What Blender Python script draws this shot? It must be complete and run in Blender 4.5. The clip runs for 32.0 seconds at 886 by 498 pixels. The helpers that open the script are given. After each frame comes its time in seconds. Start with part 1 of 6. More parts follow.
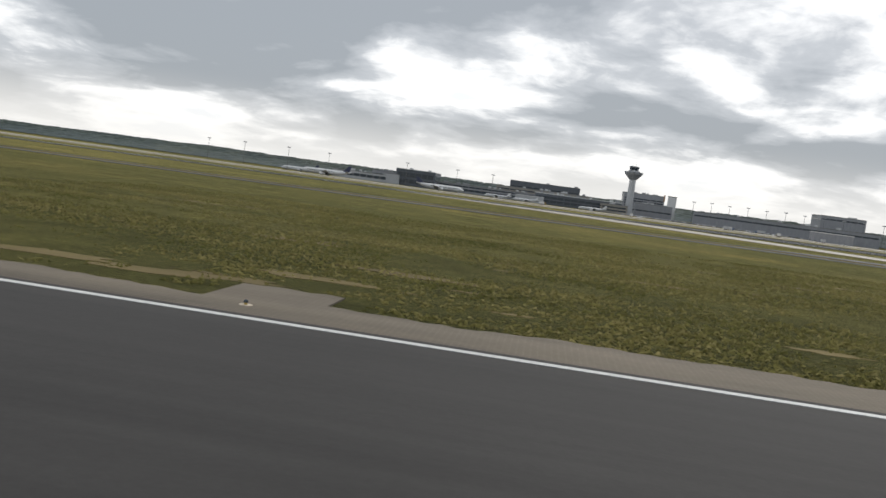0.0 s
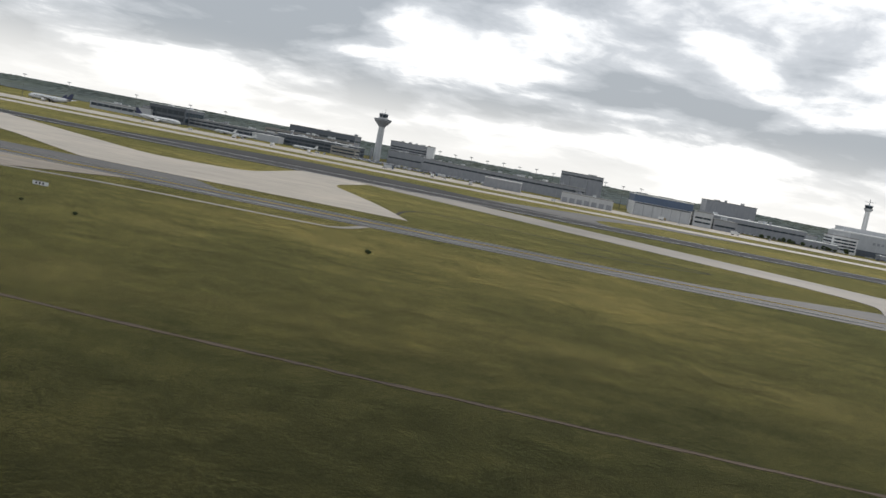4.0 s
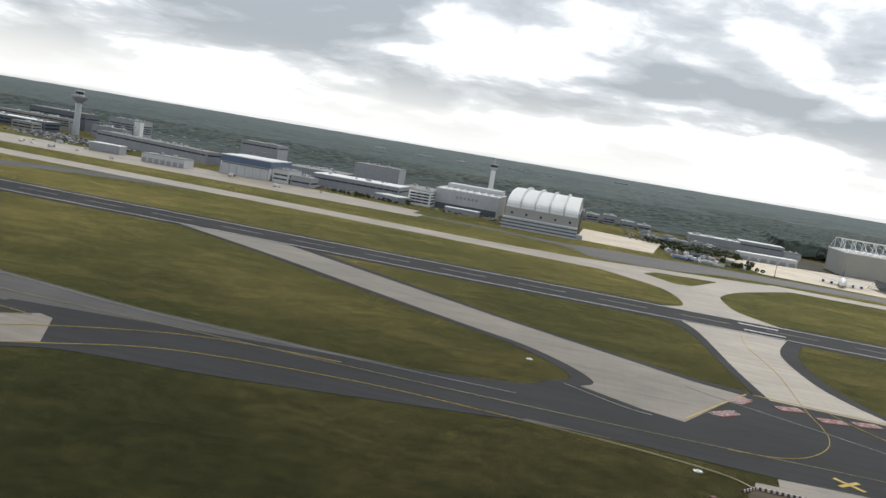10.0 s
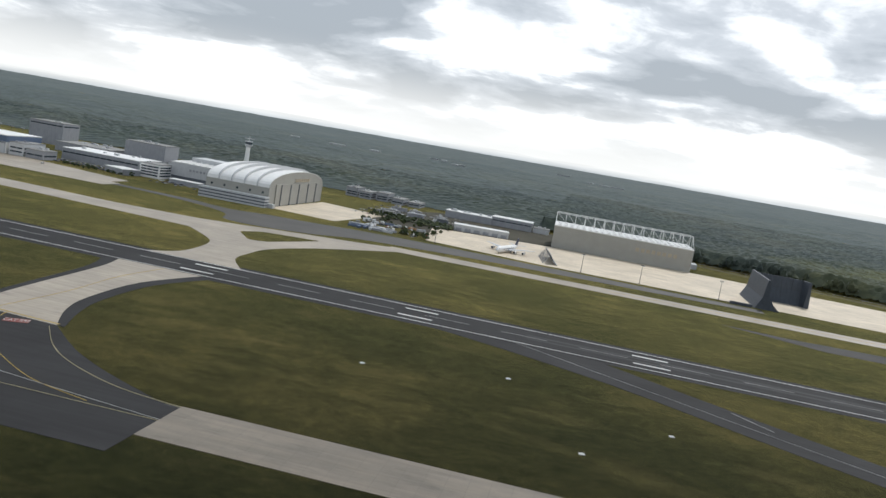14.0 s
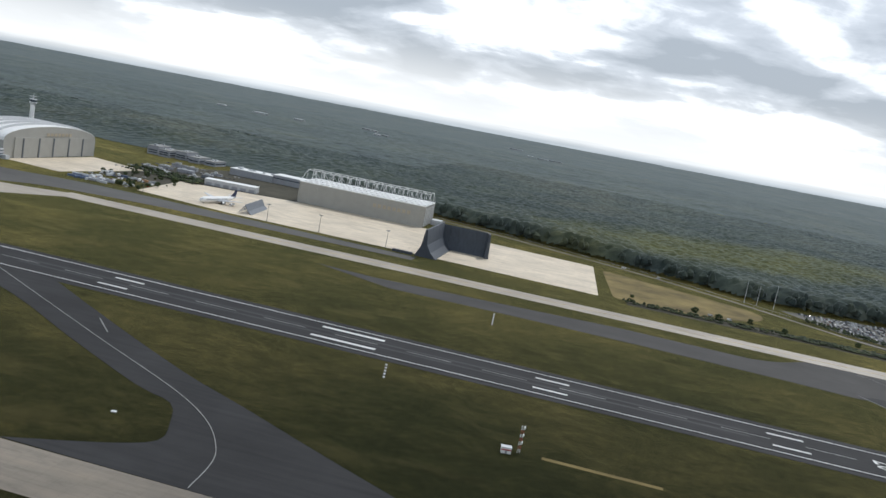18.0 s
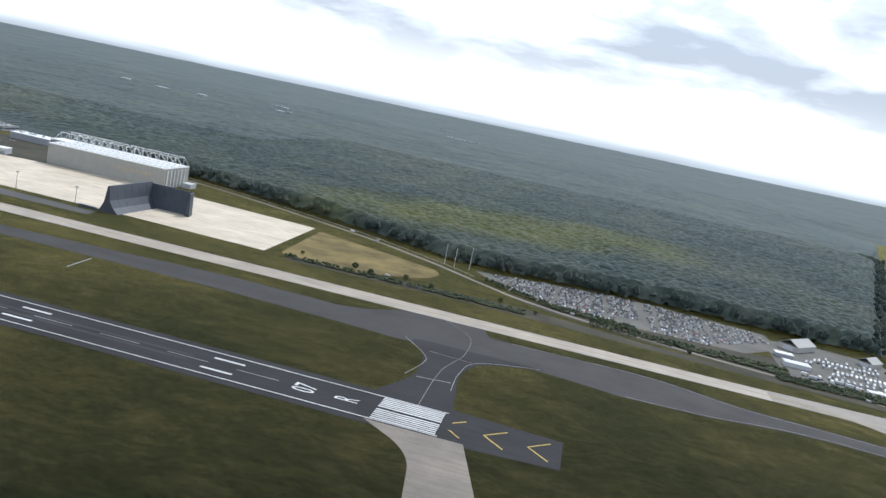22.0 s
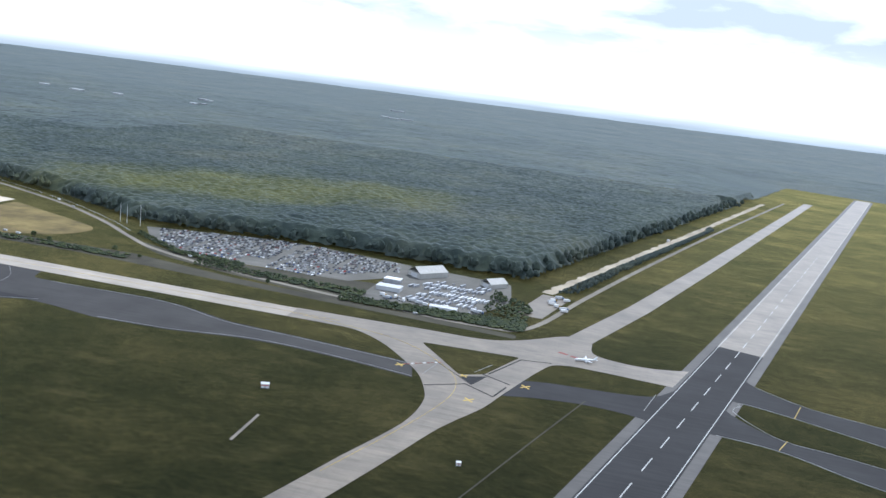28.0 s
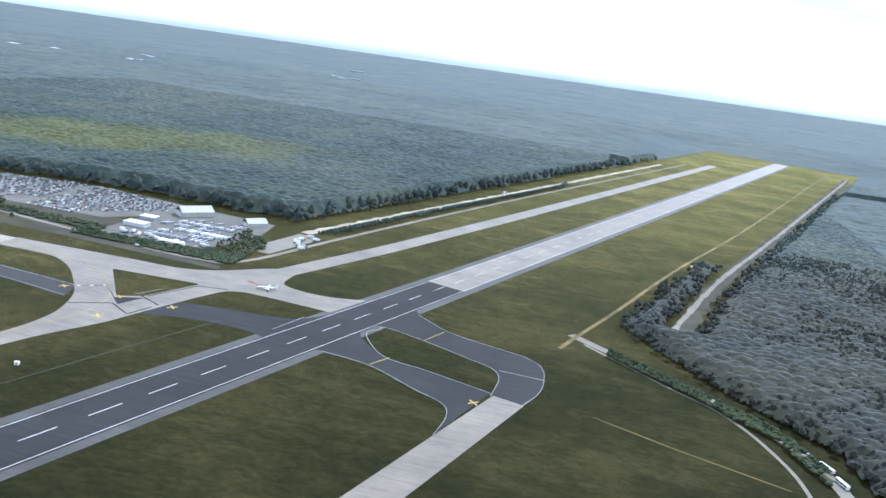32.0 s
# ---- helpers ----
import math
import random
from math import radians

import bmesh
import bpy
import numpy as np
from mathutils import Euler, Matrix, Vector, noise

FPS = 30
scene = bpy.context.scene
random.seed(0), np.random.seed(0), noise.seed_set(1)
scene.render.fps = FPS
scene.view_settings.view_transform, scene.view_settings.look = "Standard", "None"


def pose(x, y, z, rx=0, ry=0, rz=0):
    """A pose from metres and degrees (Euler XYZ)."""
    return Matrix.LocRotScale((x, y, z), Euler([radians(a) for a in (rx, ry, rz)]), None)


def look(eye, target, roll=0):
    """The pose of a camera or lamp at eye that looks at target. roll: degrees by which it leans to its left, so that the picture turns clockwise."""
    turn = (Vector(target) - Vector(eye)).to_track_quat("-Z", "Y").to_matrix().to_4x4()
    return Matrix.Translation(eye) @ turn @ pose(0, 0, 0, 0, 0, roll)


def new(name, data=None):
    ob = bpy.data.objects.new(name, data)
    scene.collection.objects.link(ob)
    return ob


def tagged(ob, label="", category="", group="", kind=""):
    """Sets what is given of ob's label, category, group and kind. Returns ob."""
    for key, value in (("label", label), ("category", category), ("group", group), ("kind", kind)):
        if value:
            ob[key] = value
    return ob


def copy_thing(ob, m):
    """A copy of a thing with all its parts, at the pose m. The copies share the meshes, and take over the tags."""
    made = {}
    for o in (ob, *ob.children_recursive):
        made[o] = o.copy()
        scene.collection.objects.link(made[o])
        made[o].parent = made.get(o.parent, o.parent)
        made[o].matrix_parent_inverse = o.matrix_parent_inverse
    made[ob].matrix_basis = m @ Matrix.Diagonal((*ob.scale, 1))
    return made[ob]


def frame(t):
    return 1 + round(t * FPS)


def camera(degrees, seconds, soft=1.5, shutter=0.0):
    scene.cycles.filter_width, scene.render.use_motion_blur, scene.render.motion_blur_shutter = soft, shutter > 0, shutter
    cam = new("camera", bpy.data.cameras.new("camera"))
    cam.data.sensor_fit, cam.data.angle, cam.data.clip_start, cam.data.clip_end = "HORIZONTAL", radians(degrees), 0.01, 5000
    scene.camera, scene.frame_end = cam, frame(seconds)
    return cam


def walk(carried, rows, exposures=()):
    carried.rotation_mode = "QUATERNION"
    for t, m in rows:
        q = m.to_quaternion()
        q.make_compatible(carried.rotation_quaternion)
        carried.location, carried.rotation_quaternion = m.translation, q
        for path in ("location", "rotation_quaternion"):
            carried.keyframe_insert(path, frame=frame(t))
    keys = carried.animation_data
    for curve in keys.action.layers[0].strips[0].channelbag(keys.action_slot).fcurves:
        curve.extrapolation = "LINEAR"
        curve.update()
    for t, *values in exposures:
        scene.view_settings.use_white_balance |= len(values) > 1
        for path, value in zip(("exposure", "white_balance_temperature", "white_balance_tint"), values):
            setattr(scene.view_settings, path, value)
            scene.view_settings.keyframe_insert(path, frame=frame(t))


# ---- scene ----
cam = camera(54.85, 32.0)
PATH = [
    (0.0, 0.15, -1.41, 2.768, 85.76, -7.60, 7.19),
    (0.5, 19.28, -0.85, 3.192, 84.15, -8.26, 7.19),
    (1.0, 38.38, -0.27, 3.561, 83.86, -8.82, 7.02),
    (1.5, 57.53, 0.25, 4.042, 83.92, -8.96, 6.91),
    (2.0, 76.79, 0.61, 4.804, 84.09, -9.91, 7.07),
    (2.5, 96.21, 0.78, 5.929, 84.15, -10.20, 7.16),
    (3.0, 115.75, 0.81, 7.316, 84.08, -10.97, 7.48),
    (3.5, 135.32, 0.73, 8.855, 83.88, -10.49, 7.61),
    (4.0, 154.82, 0.58, 10.440, 83.77, -10.61, 7.79),
    (4.5, 174.27, 0.33, 12.054, 83.62, -10.78, 8.06),
    (5.0, 193.69, -0.02, 13.752, 83.50, -10.92, 8.33),
    (5.5, 213.06, -0.42, 15.526, 83.48, -10.95, 8.53),
    (6.0, 232.34, -0.79, 17.372, 83.54, -10.77, 9.03),
    (6.5, 251.52, -1.13, 19.330, 83.71, -10.72, 9.06),
    (7.0, 270.62, -1.47, 21.390, 83.73, -10.07, 9.40),
    (7.5, 289.64, -1.80, 23.465, 83.80, -10.21, 9.60),
    (8.0, 308.61, -2.10, 25.471, 83.76, -10.11, 10.00),
    (8.5, 327.52, -2.38, 27.381, 83.66, -10.11, 10.09),
    (9.0, 346.36, -2.63, 29.241, 83.66, -10.54, 10.33),
    (9.5, 365.16, -2.85, 31.077, 83.25, -9.82, 10.38),
    (10.0, 383.93, -3.04, 32.914, 83.05, -9.46, 10.60),
    (10.5, 402.62, -3.18, 34.742, 83.02, -9.46, 10.92),
    (11.0, 421.23, -3.27, 36.554, 83.11, -8.99, 11.02),
    (11.5, 439.91, -3.35, 38.375, 83.01, -9.66, 10.99),
    (12.0, 458.77, -3.44, 40.230, 82.92, -9.75, 10.91),
    (12.5, 477.90, -3.55, 42.110, 82.87, -9.75, 11.12),
    (13.0, 497.22, -3.67, 44.008, 82.97, -9.66, 10.88),
    (13.5, 516.61, -3.78, 45.947, 82.94, -9.63, 10.85),
    (14.0, 535.96, -3.87, 47.952, 82.73, -9.85, 10.67),
    (14.5, 555.29, -3.94, 50.028, 82.53, -9.85, 10.72),
    (15.0, 574.64, -4.02, 52.161, 82.44, -9.95, 10.77),
    (15.5, 593.96, -4.05, 54.351, 82.36, -10.09, 10.94),
    (16.0, 613.20, -4.00, 56.594, 82.26, -10.22, 11.12),
    (16.5, 632.37, -3.88, 58.904, 82.11, -10.25, 11.24),
    (17.0, 651.48, -3.69, 61.277, 81.87, -10.87, 11.39),
    (17.5, 670.51, -3.43, 63.687, 81.42, -10.11, 11.48),
    (18.0, 689.43, -3.08, 66.110, 81.02, -10.64, 11.36),
    (18.5, 708.25, -2.61, 68.566, 80.67, -11.13, 11.37),
    (19.0, 726.97, -2.04, 71.059, 80.54, -11.72, 11.02),
    (19.5, 745.58, -1.41, 73.541, 80.44, -11.35, 10.87),
    (20.0, 764.05, -0.73, 75.959, 80.38, -12.20, 10.65),
    (20.5, 782.36, -0.01, 78.335, 80.23, -12.27, 10.60),
    (21.0, 800.51, 0.77, 80.684, 80.08, -12.50, 10.33),
    (21.5, 818.56, 1.60, 82.949, 80.09, -12.05, 10.41),
    (22.0, 836.55, 2.45, 85.074, 80.18, -11.67, 10.41),
    (22.5, 854.48, 3.36, 87.053, 80.28, -11.31, 10.68),
    (23.0, 872.33, 4.31, 88.913, 80.36, -10.81, 10.79),
    (23.5, 890.10, 5.28, 90.648, 80.36, -10.29, 11.11),
    (24.0, 907.79, 6.25, 92.255, 80.37, -9.46, 11.27),
    (24.5, 925.38, 7.23, 93.710, 80.41, -8.82, 11.47),
    (25.0, 942.89, 8.23, 95.023, 80.50, -8.83, 11.58),
    (25.5, 960.32, 9.22, 96.239, 80.53, -8.74, 11.74),
    (26.0, 977.66, 10.15, 97.402, 80.44, -8.54, 11.79),
    (26.5, 994.90, 11.02, 98.492, 80.16, -8.13, 11.82),
    (27.0, 1012.03, 11.86, 99.497, 79.81, -7.69, 11.84),
    (27.5, 1029.12, 12.65, 100.469, 79.50, -7.41, 11.86),
    (28.0, 1046.23, 13.40, 101.462, 78.98, -7.06, 12.02),
    (28.5, 1063.39, 14.08, 102.465, 78.46, -6.87, 11.95),
    (29.0, 1080.57, 14.71, 103.458, 78.02, -6.87, 12.11),
    (29.5, 1097.72, 15.30, 104.480, 77.65, -7.19, 12.13),
    (30.0, 1114.80, 15.85, 105.568, 77.33, -7.45, 12.33),
    (30.5, 1131.79, 16.34, 106.750, 77.08, -7.64, 12.30),
    (31.0, 1148.71, 16.79, 107.998, 76.91, -7.87, 12.51),
    (31.5, 1165.61, 17.21, 109.273, 76.75, -8.20, 12.53),
    (32.0, 1182.52, 17.64, 110.535, 76.60, -7.78, 12.56),
]
walk(cam, [(t, pose(x, y, z, rx, ry, rz)) for t, x, y, z, rx, ry, rz in PATH],
     exposures=[(0.0, 0.2, 6400, 11), (1.0, 0.0, 6400, 11), (2.0, -0.05, 6400, 11), (3.5, 0.2, 6400, 11), (6.0, 0.62, 6350, 11), (8.0, 0.55, 6350, 10), (11.0, 0.42, 6300, 10), (17.0, 0.42, 6050, 10), (21.0, 0.75, 5850, 11), (23.0, 0.95, 5700, 11), (27.0, 1.1, 5550, 12), (30.0, 1.35, 5300, 12), (31.0, 1.55, 5250, 12), (32.0, 1.6, 5200, 12)])

# ---- scale: all lengths below are life size; the place stands at LIFE of it ----
LIFE = 0.42


def at(x, y, z=0.0, turn=0.0):
    return pose(x * LIFE, y * LIFE, z * LIFE, 0, 0, turn)


# ---- light: broken cloud, sun behind it in the south ----
SUN_TURN, SUN_HEIGHT = radians(20), radians(52)      # from +y towards +x, above the horizon
sun = new("sun", bpy.data.lights.new("sun", "SUN"))
sun.data.energy, sun.data.angle, sun.data.color = 1.8, radians(3.0), (1.0, 0.95, 0.87)
sun_way = Vector((math.sin(SUN_TURN) * math.cos(SUN_HEIGHT), math.cos(SUN_TURN) * math.cos(SUN_HEIGHT), math.sin(SUN_HEIGHT)))
sun.matrix_world = look(tuple(sun_way * 900), (0, 0, 0))


def nodes_of(tree):
    """Short hands for adding and linking shader nodes."""
    tree.nodes.clear()

    def add(kind, links=(), **values):
        n = tree.nodes.new(kind)
        for key, value in values.items():
            if key == "props":
                if "operation" in value:
                    n.operation = value["operation"]
                if "use_clamp" in value:
                    n.use_clamp = value["use_clamp"]
                if "data_type" in value:
                    n.data_type = value["data_type"]
                if "blend_type" in value:
                    n.blend_type = value["blend_type"]
                if "offset" in value:
                    n.offset = value["offset"]
                if "sky_type" in value:
                    n.sky_type, n.sun_disc, n.dust_density = value["sky_type"], False, 3.0
                    n.sun_elevation, n.sun_rotation = SUN_HEIGHT, SUN_TURN
            else:
                n.inputs[int(key[1:])].default_value = value
        for slot, source in links:
            tree.links.new(source, n.inputs[slot])
        return n
    return add


world = bpy.data.worlds.new("sky")
scene.world = world
world.use_nodes = True
W = nodes_of(world.node_tree)
way = W("ShaderNodeTexCoord").outputs["Generated"]
sep = W("ShaderNodeSeparateXYZ", [(0, way)])
sky = W("ShaderNodeTexSky", props=dict(sky_type="NISHITA"))


def wmath(op, a, b=None, clamp=False):
    n = W("ShaderNodeMath", props=dict(operation=op, use_clamp=clamp))
    for i, v in enumerate((a, b)):
        if v is None:
            continue
        if isinstance(v, (int, float)):
            n.inputs[i].default_value = v
        else:
            world.node_tree.links.new(v, n.inputs[i])
    return n.outputs[0]


def wramp(source, stops, smooth=False):
    n = W("ShaderNodeValToRGB", [(0, source)])
    r = n.color_ramp
    r.interpolation = "EASE" if smooth else "LINEAR"
    while len(r.elements) < len(stops):
        r.elements.new(0.5)
    for e, (p, c) in zip(r.elements, stops):
        e.position, e.color = p, (c if len(c) == 4 else (*c, 1))
    return n.outputs[0]


def wmix(fac, a, b, mode="MIX"):
    n = W("ShaderNodeMix", props=dict(data_type="RGBA", blend_type=mode))
    for slot, v in ((0, fac), (6, a), (7, b)):
        if isinstance(v, (int, float)):
            n.inputs[slot].default_value = v
        elif isinstance(v, tuple):
            n.inputs[slot].default_value = (*v, 1)
        else:
            world.node_tree.links.new(v, n.inputs[slot])
    return n.outputs[2]


up = wmath("MAXIMUM", sep.outputs[2], 0.0)
flat = wmath("DIVIDE", 1.0, wmath("ADD", up, 0.21))
layer = W("ShaderNodeCombineXYZ", [(0, wmath("MULTIPLY", sep.outputs[0], flat)), (1, wmath("MULTIPLY", sep.outputs[1], flat))])
big = W("ShaderNodeTexNoise", [(0, W("ShaderNodeMapping", [(0, layer.outputs[0])], _1=(3.1, 1.7, 0)).outputs[0])], _2=1.15, _3=9.0, _4=0.5, _8=0.3)
fine = W("ShaderNodeTexNoise", [(0, layer.outputs[0])], _2=4.6, _3=6.0, _4=0.6, _8=0.5)
body = wmath("ADD", wmath("MULTIPLY", big.outputs[0], 0.84), wmath("MULTIPLY", fine.outputs[0], 0.16))
for cx, cy, size, gain in ((-1.25, 2.65, 0.9, 0.11), (-0.15, 2.5, 0.4, -0.06), (0.1, 3.2, 0.55, 0.05), (0.68, 2.55, 0.5, 0.07), (0.75, 1.95, 0.35, -0.06)):
    off = W("ShaderNodeVectorMath", [(0, layer.outputs[0])], props=dict(operation="DISTANCE"))
    off.inputs[1].default_value = (cx, cy, 0)
    near = wmath("SUBTRACT", 1.0, wmath("DIVIDE", off.outputs["Value"], size), True)
    body = wmath("ADD", body, wmath("MULTIPLY", near, gain))
# thin cloud is bright, thick cloud shows its grey-blue underside
grey = wramp(body, [(0.35, (1.05, 1.09, 1.12)), (0.42, (1.40, 1.40, 1.36)), (0.467, (1.06, 1.07, 1.06)), (0.508, (0.63, 0.66, 0.685)), (0.58, (0.40, 0.435, 0.465))])
toward = W("ShaderNodeVectorMath", [(0, way)], props=dict(operation="DOT_PRODUCT"))
toward.inputs[1].default_value = sun_way
near_sun = wramp(toward.outputs["Value"], [(0.80, (0, 0, 0)), (0.99, (1, 1, 1))], True)
lit = wmix(wmath("MULTIPLY", near_sun, 0.8), grey, (1.5, 1.47, 1.40))
blue = wmix(1.0, sky.outputs[0], (0.09, 0.09, 0.09), "MULTIPLY")
above = wmix(0.9, blue, lit)
dome = wramp(up, [(0.36, (0, 0, 0)), (0.60, (1, 1, 1))], True)
above = wmix(wmath("MULTIPLY", dome, 0.85), above, (0.27, 0.32, 0.38))
low = wramp(up, [(0.0, (1, 1, 1)), (0.095, (0, 0, 0))], True)
above = wmix(wmath("MULTIPLY", low, 0.84), above, (0.98, 0.96, 0.90))
# the far country under the horizon, haze painted in, paler towards the horizon
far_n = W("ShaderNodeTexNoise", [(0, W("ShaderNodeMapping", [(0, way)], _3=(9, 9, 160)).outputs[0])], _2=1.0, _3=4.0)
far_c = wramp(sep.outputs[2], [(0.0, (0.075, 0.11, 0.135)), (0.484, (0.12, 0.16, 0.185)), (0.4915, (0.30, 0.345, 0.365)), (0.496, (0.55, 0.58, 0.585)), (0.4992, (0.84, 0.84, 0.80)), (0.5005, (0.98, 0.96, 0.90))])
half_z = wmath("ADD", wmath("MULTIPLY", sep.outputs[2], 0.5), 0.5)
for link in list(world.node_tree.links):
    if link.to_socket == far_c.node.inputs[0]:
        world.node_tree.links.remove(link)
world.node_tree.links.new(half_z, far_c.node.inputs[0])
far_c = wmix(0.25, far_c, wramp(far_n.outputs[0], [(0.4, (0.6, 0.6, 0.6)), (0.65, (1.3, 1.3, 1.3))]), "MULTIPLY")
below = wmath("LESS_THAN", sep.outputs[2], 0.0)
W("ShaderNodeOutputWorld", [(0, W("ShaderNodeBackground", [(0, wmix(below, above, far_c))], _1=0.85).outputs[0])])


# ---- materials ----
def material(name, build):
    m = bpy.data.materials.new(name)
    m.use_nodes = True
    t = m.node_tree
    add = nodes_of(t)
    bsdf = add("ShaderNodeBsdfPrincipled")
    add("ShaderNodeOutputMaterial", [(0, bsdf.outputs[0])])
    build(t, add, bsdf)
    return m


def ramp(t, add, source, stops):
    n = add("ShaderNodeValToRGB", [(0, source)])
    r = n.color_ramp
    while len(r.elements) < len(stops):
        r.elements.new(0.5)
    for e, (p, c) in zip(r.elements, stops):
        e.position, e.color = p, (*c, 1)
    return n.outputs[0]


def mixed(t, add, fac, a, b, mode="MIX"):
    n = add("ShaderNodeMix", props=dict(data_type="RGBA", blend_type=mode))
    for slot, v in ((0, fac), (6, a), (7, b)):
        if isinstance(v, (int, float)):
            n.inputs[slot].default_value = v
        elif isinstance(v, tuple):
            n.inputs[slot].default_value = (*v, 1)
        else:
            t.links.new(v, n.inputs[slot])
    return n.outputs[2]


def noise_of(add, scale, stretch=(1, 1, 1), detail=4.0, rough=0.55, turn=0.0):
    place = add("ShaderNodeNewGeometry").outputs["Position"]
    spot = add("ShaderNodeMapping", [(0, place)], _2=(0, 0, turn), _3=tuple(c / LIFE for c in stretch))
    return add("ShaderNodeTexNoise", [(0, spot.outputs[0])], _2=scale, _3=detail, _4=rough).outputs[0]


def bump(t, add, bsdf, height, strength, distance):
    b = add("ShaderNodeBump", [("Height", height)])
    b.inputs["Strength"].default_value, b.inputs["Distance"].default_value = strength, distance * LIFE
    t.links.new(b.outputs[0], bsdf.inputs["Normal"])


def grass_look(t, add, bsdf):
    patch = ramp(t, add, noise_of(add, 0.006, (1, 1.25, 1), 6.0, 0.6), [(0.36, (0.0118, 0.0134, 0.0056)), (0.50, (0.0168, 0.0174, 0.0072)), (0.64, (0.0262, 0.0248, 0.0102))])
    tufts = ramp(t, add, noise_of(add, 0.07, (0.75, 1.15, 1), 8.0, 0.68), [(0.36, (0.52, 0.56, 0.52)), (0.5, (1.0, 1.0, 1.0)), (0.64, (1.6, 1.5, 1.35))])
    fine = ramp(t, add, noise_of(add, 1.6, (1, 1, 1), 5.0, 0.7), [(0.32, (0.55, 0.6, 0.5)), (0.7, (1.45, 1.4, 1.4))])
    clump = ramp(t, add, noise_of(add, 0.22, (0.75, 1.1, 1), 6.0, 0.65), [(0.38, (0.66, 0.70, 0.66)), (0.5, (1.0, 1.0, 1.0)), (0.62, (1.42, 1.34, 1.25))])
    c = mixed(t, add, 0.75, mixed(t, add, 0.5, patch, tufts, "MULTIPLY"), fine, "MULTIPLY")
    c = mixed(t, add, 0.6, c, clump, "MULTIPLY")
    dry = ramp(t, add, noise_of(add, 0.021, (0.7, 1.5, 1), 5.0, 0.6, 0.3), [(0.54, (0, 0, 0)), (0.70, (1, 1, 1))])
    c = mixed(t, add, dry, c, mixed(t, add, 0.12, c, (0.120, 0.100, 0.042)))
    t.links.new(c, bsdf.inputs[0])
    bsdf.inputs["Roughness"].default_value = 0.95
    bsdf.inputs["Specular IOR Level"].default_value = 0.04
    bsdf.inputs["Sheen Weight"].default_value, bsdf.inputs["Sheen Roughness"].default_value = 0.95, 0.24
    t.links.new(mixed(t, add, 1.0, mixed(t, add, 0.15, c, (0.035, 0.031, 0.009)), (21.0, 19.0, 17.0), "MULTIPLY"), bsdf.inputs["Sheen Tint"])
    bump(t, add, bsdf, noise_of(add, 1.7, (1, 1, 1), 6.0, 0.75), 0.4, 0.4)


def paving_look(base, spread, rough, joint=None, streak=(0.02, 0.3), spec=0.3):
    def build(t, add, bsdf):
        wide = ramp(t, add, noise_of(add, 0.02, (1, 1, 1), 5.0, 0.6), [(0.3, tuple(c * (1 - spread) for c in base)), (0.7, tuple(c * (1 + spread) for c in base))])
        worn = ramp(t, add, noise_of(add, 0.30, (streak[0] * 3, streak[1] * 3, 1), 4.0, 0.6), [(0.3, (0.72, 0.72, 0.72)), (0.7, (1.2, 1.2, 1.2))])
        fine = ramp(t, add, noise_of(add, 3.0, (1, 1, 1), 4.0, 0.7), [(0.3, (0.85, 0.85, 0.85)), (0.7, (1.12, 1.12, 1.12))])
        c = mixed(t, add, 0.6, mixed(t, add, 0.7, wide, worn, "MULTIPLY"), fine, "MULTIPLY")
        if joint:
            place = add("ShaderNodeNewGeometry").outputs["Position"]
            b = add("ShaderNodeTexBrick", [(0, place)], _1=(1.0, 1.0, 1.0, 1), _2=(0.90, 0.90, 0.90, 1), _3=(0.55, 0.55, 0.55, 1), _4=1.0 / LIFE, _5=0.11, props=dict(offset=0.0))
            b.inputs["Brick Width"].default_value, b.inputs["Row Height"].default_value = joint, joint
            c = mixed(t, add, 0.45, c, b.outputs[0], "MULTIPLY")
            oil = ramp(t, add, noise_of(add, 0.09, (0.5, 1.6, 1), 6.0, 0.7), [(0.30, (0.62, 0.60, 0.58)), (0.46, (1.0, 1.0, 1.0)), (0.66, (1.12, 1.10, 1.06))])
            c = mixed(t, add, 0.8, c, oil, "MULTIPLY")
        t.links.new(c, bsdf.inputs[0])
        bsdf.inputs["Roughness"].default_value = rough
        bsdf.inputs["Specular IOR Level"].default_value = spec
        bump(t, add, bsdf, noise_of(add, 4.0), 0.25, 0.02)
    return build


def plain_look(base, rough=0.6, metal=0.0, spread=0.12, scale=0.4, stretch=(1, 1, 0.3), spec=0.5):
    def build(t, add, bsdf):
        c = ramp(t, add, noise_of(add, scale, stretch, 5.0, 0.6), [(0.3, tuple(v * (1 - spread) for v in base)), (0.7, tuple(min(1, v * (1 + spread)) for v in base))])
        t.links.new(c, bsdf.inputs[0])
        bsdf.inputs["Roughness"].default_value, bsdf.inputs["Metallic"].default_value = rough, metal
        bsdf.inputs["Specular IOR Level"].default_value = spec
    return build


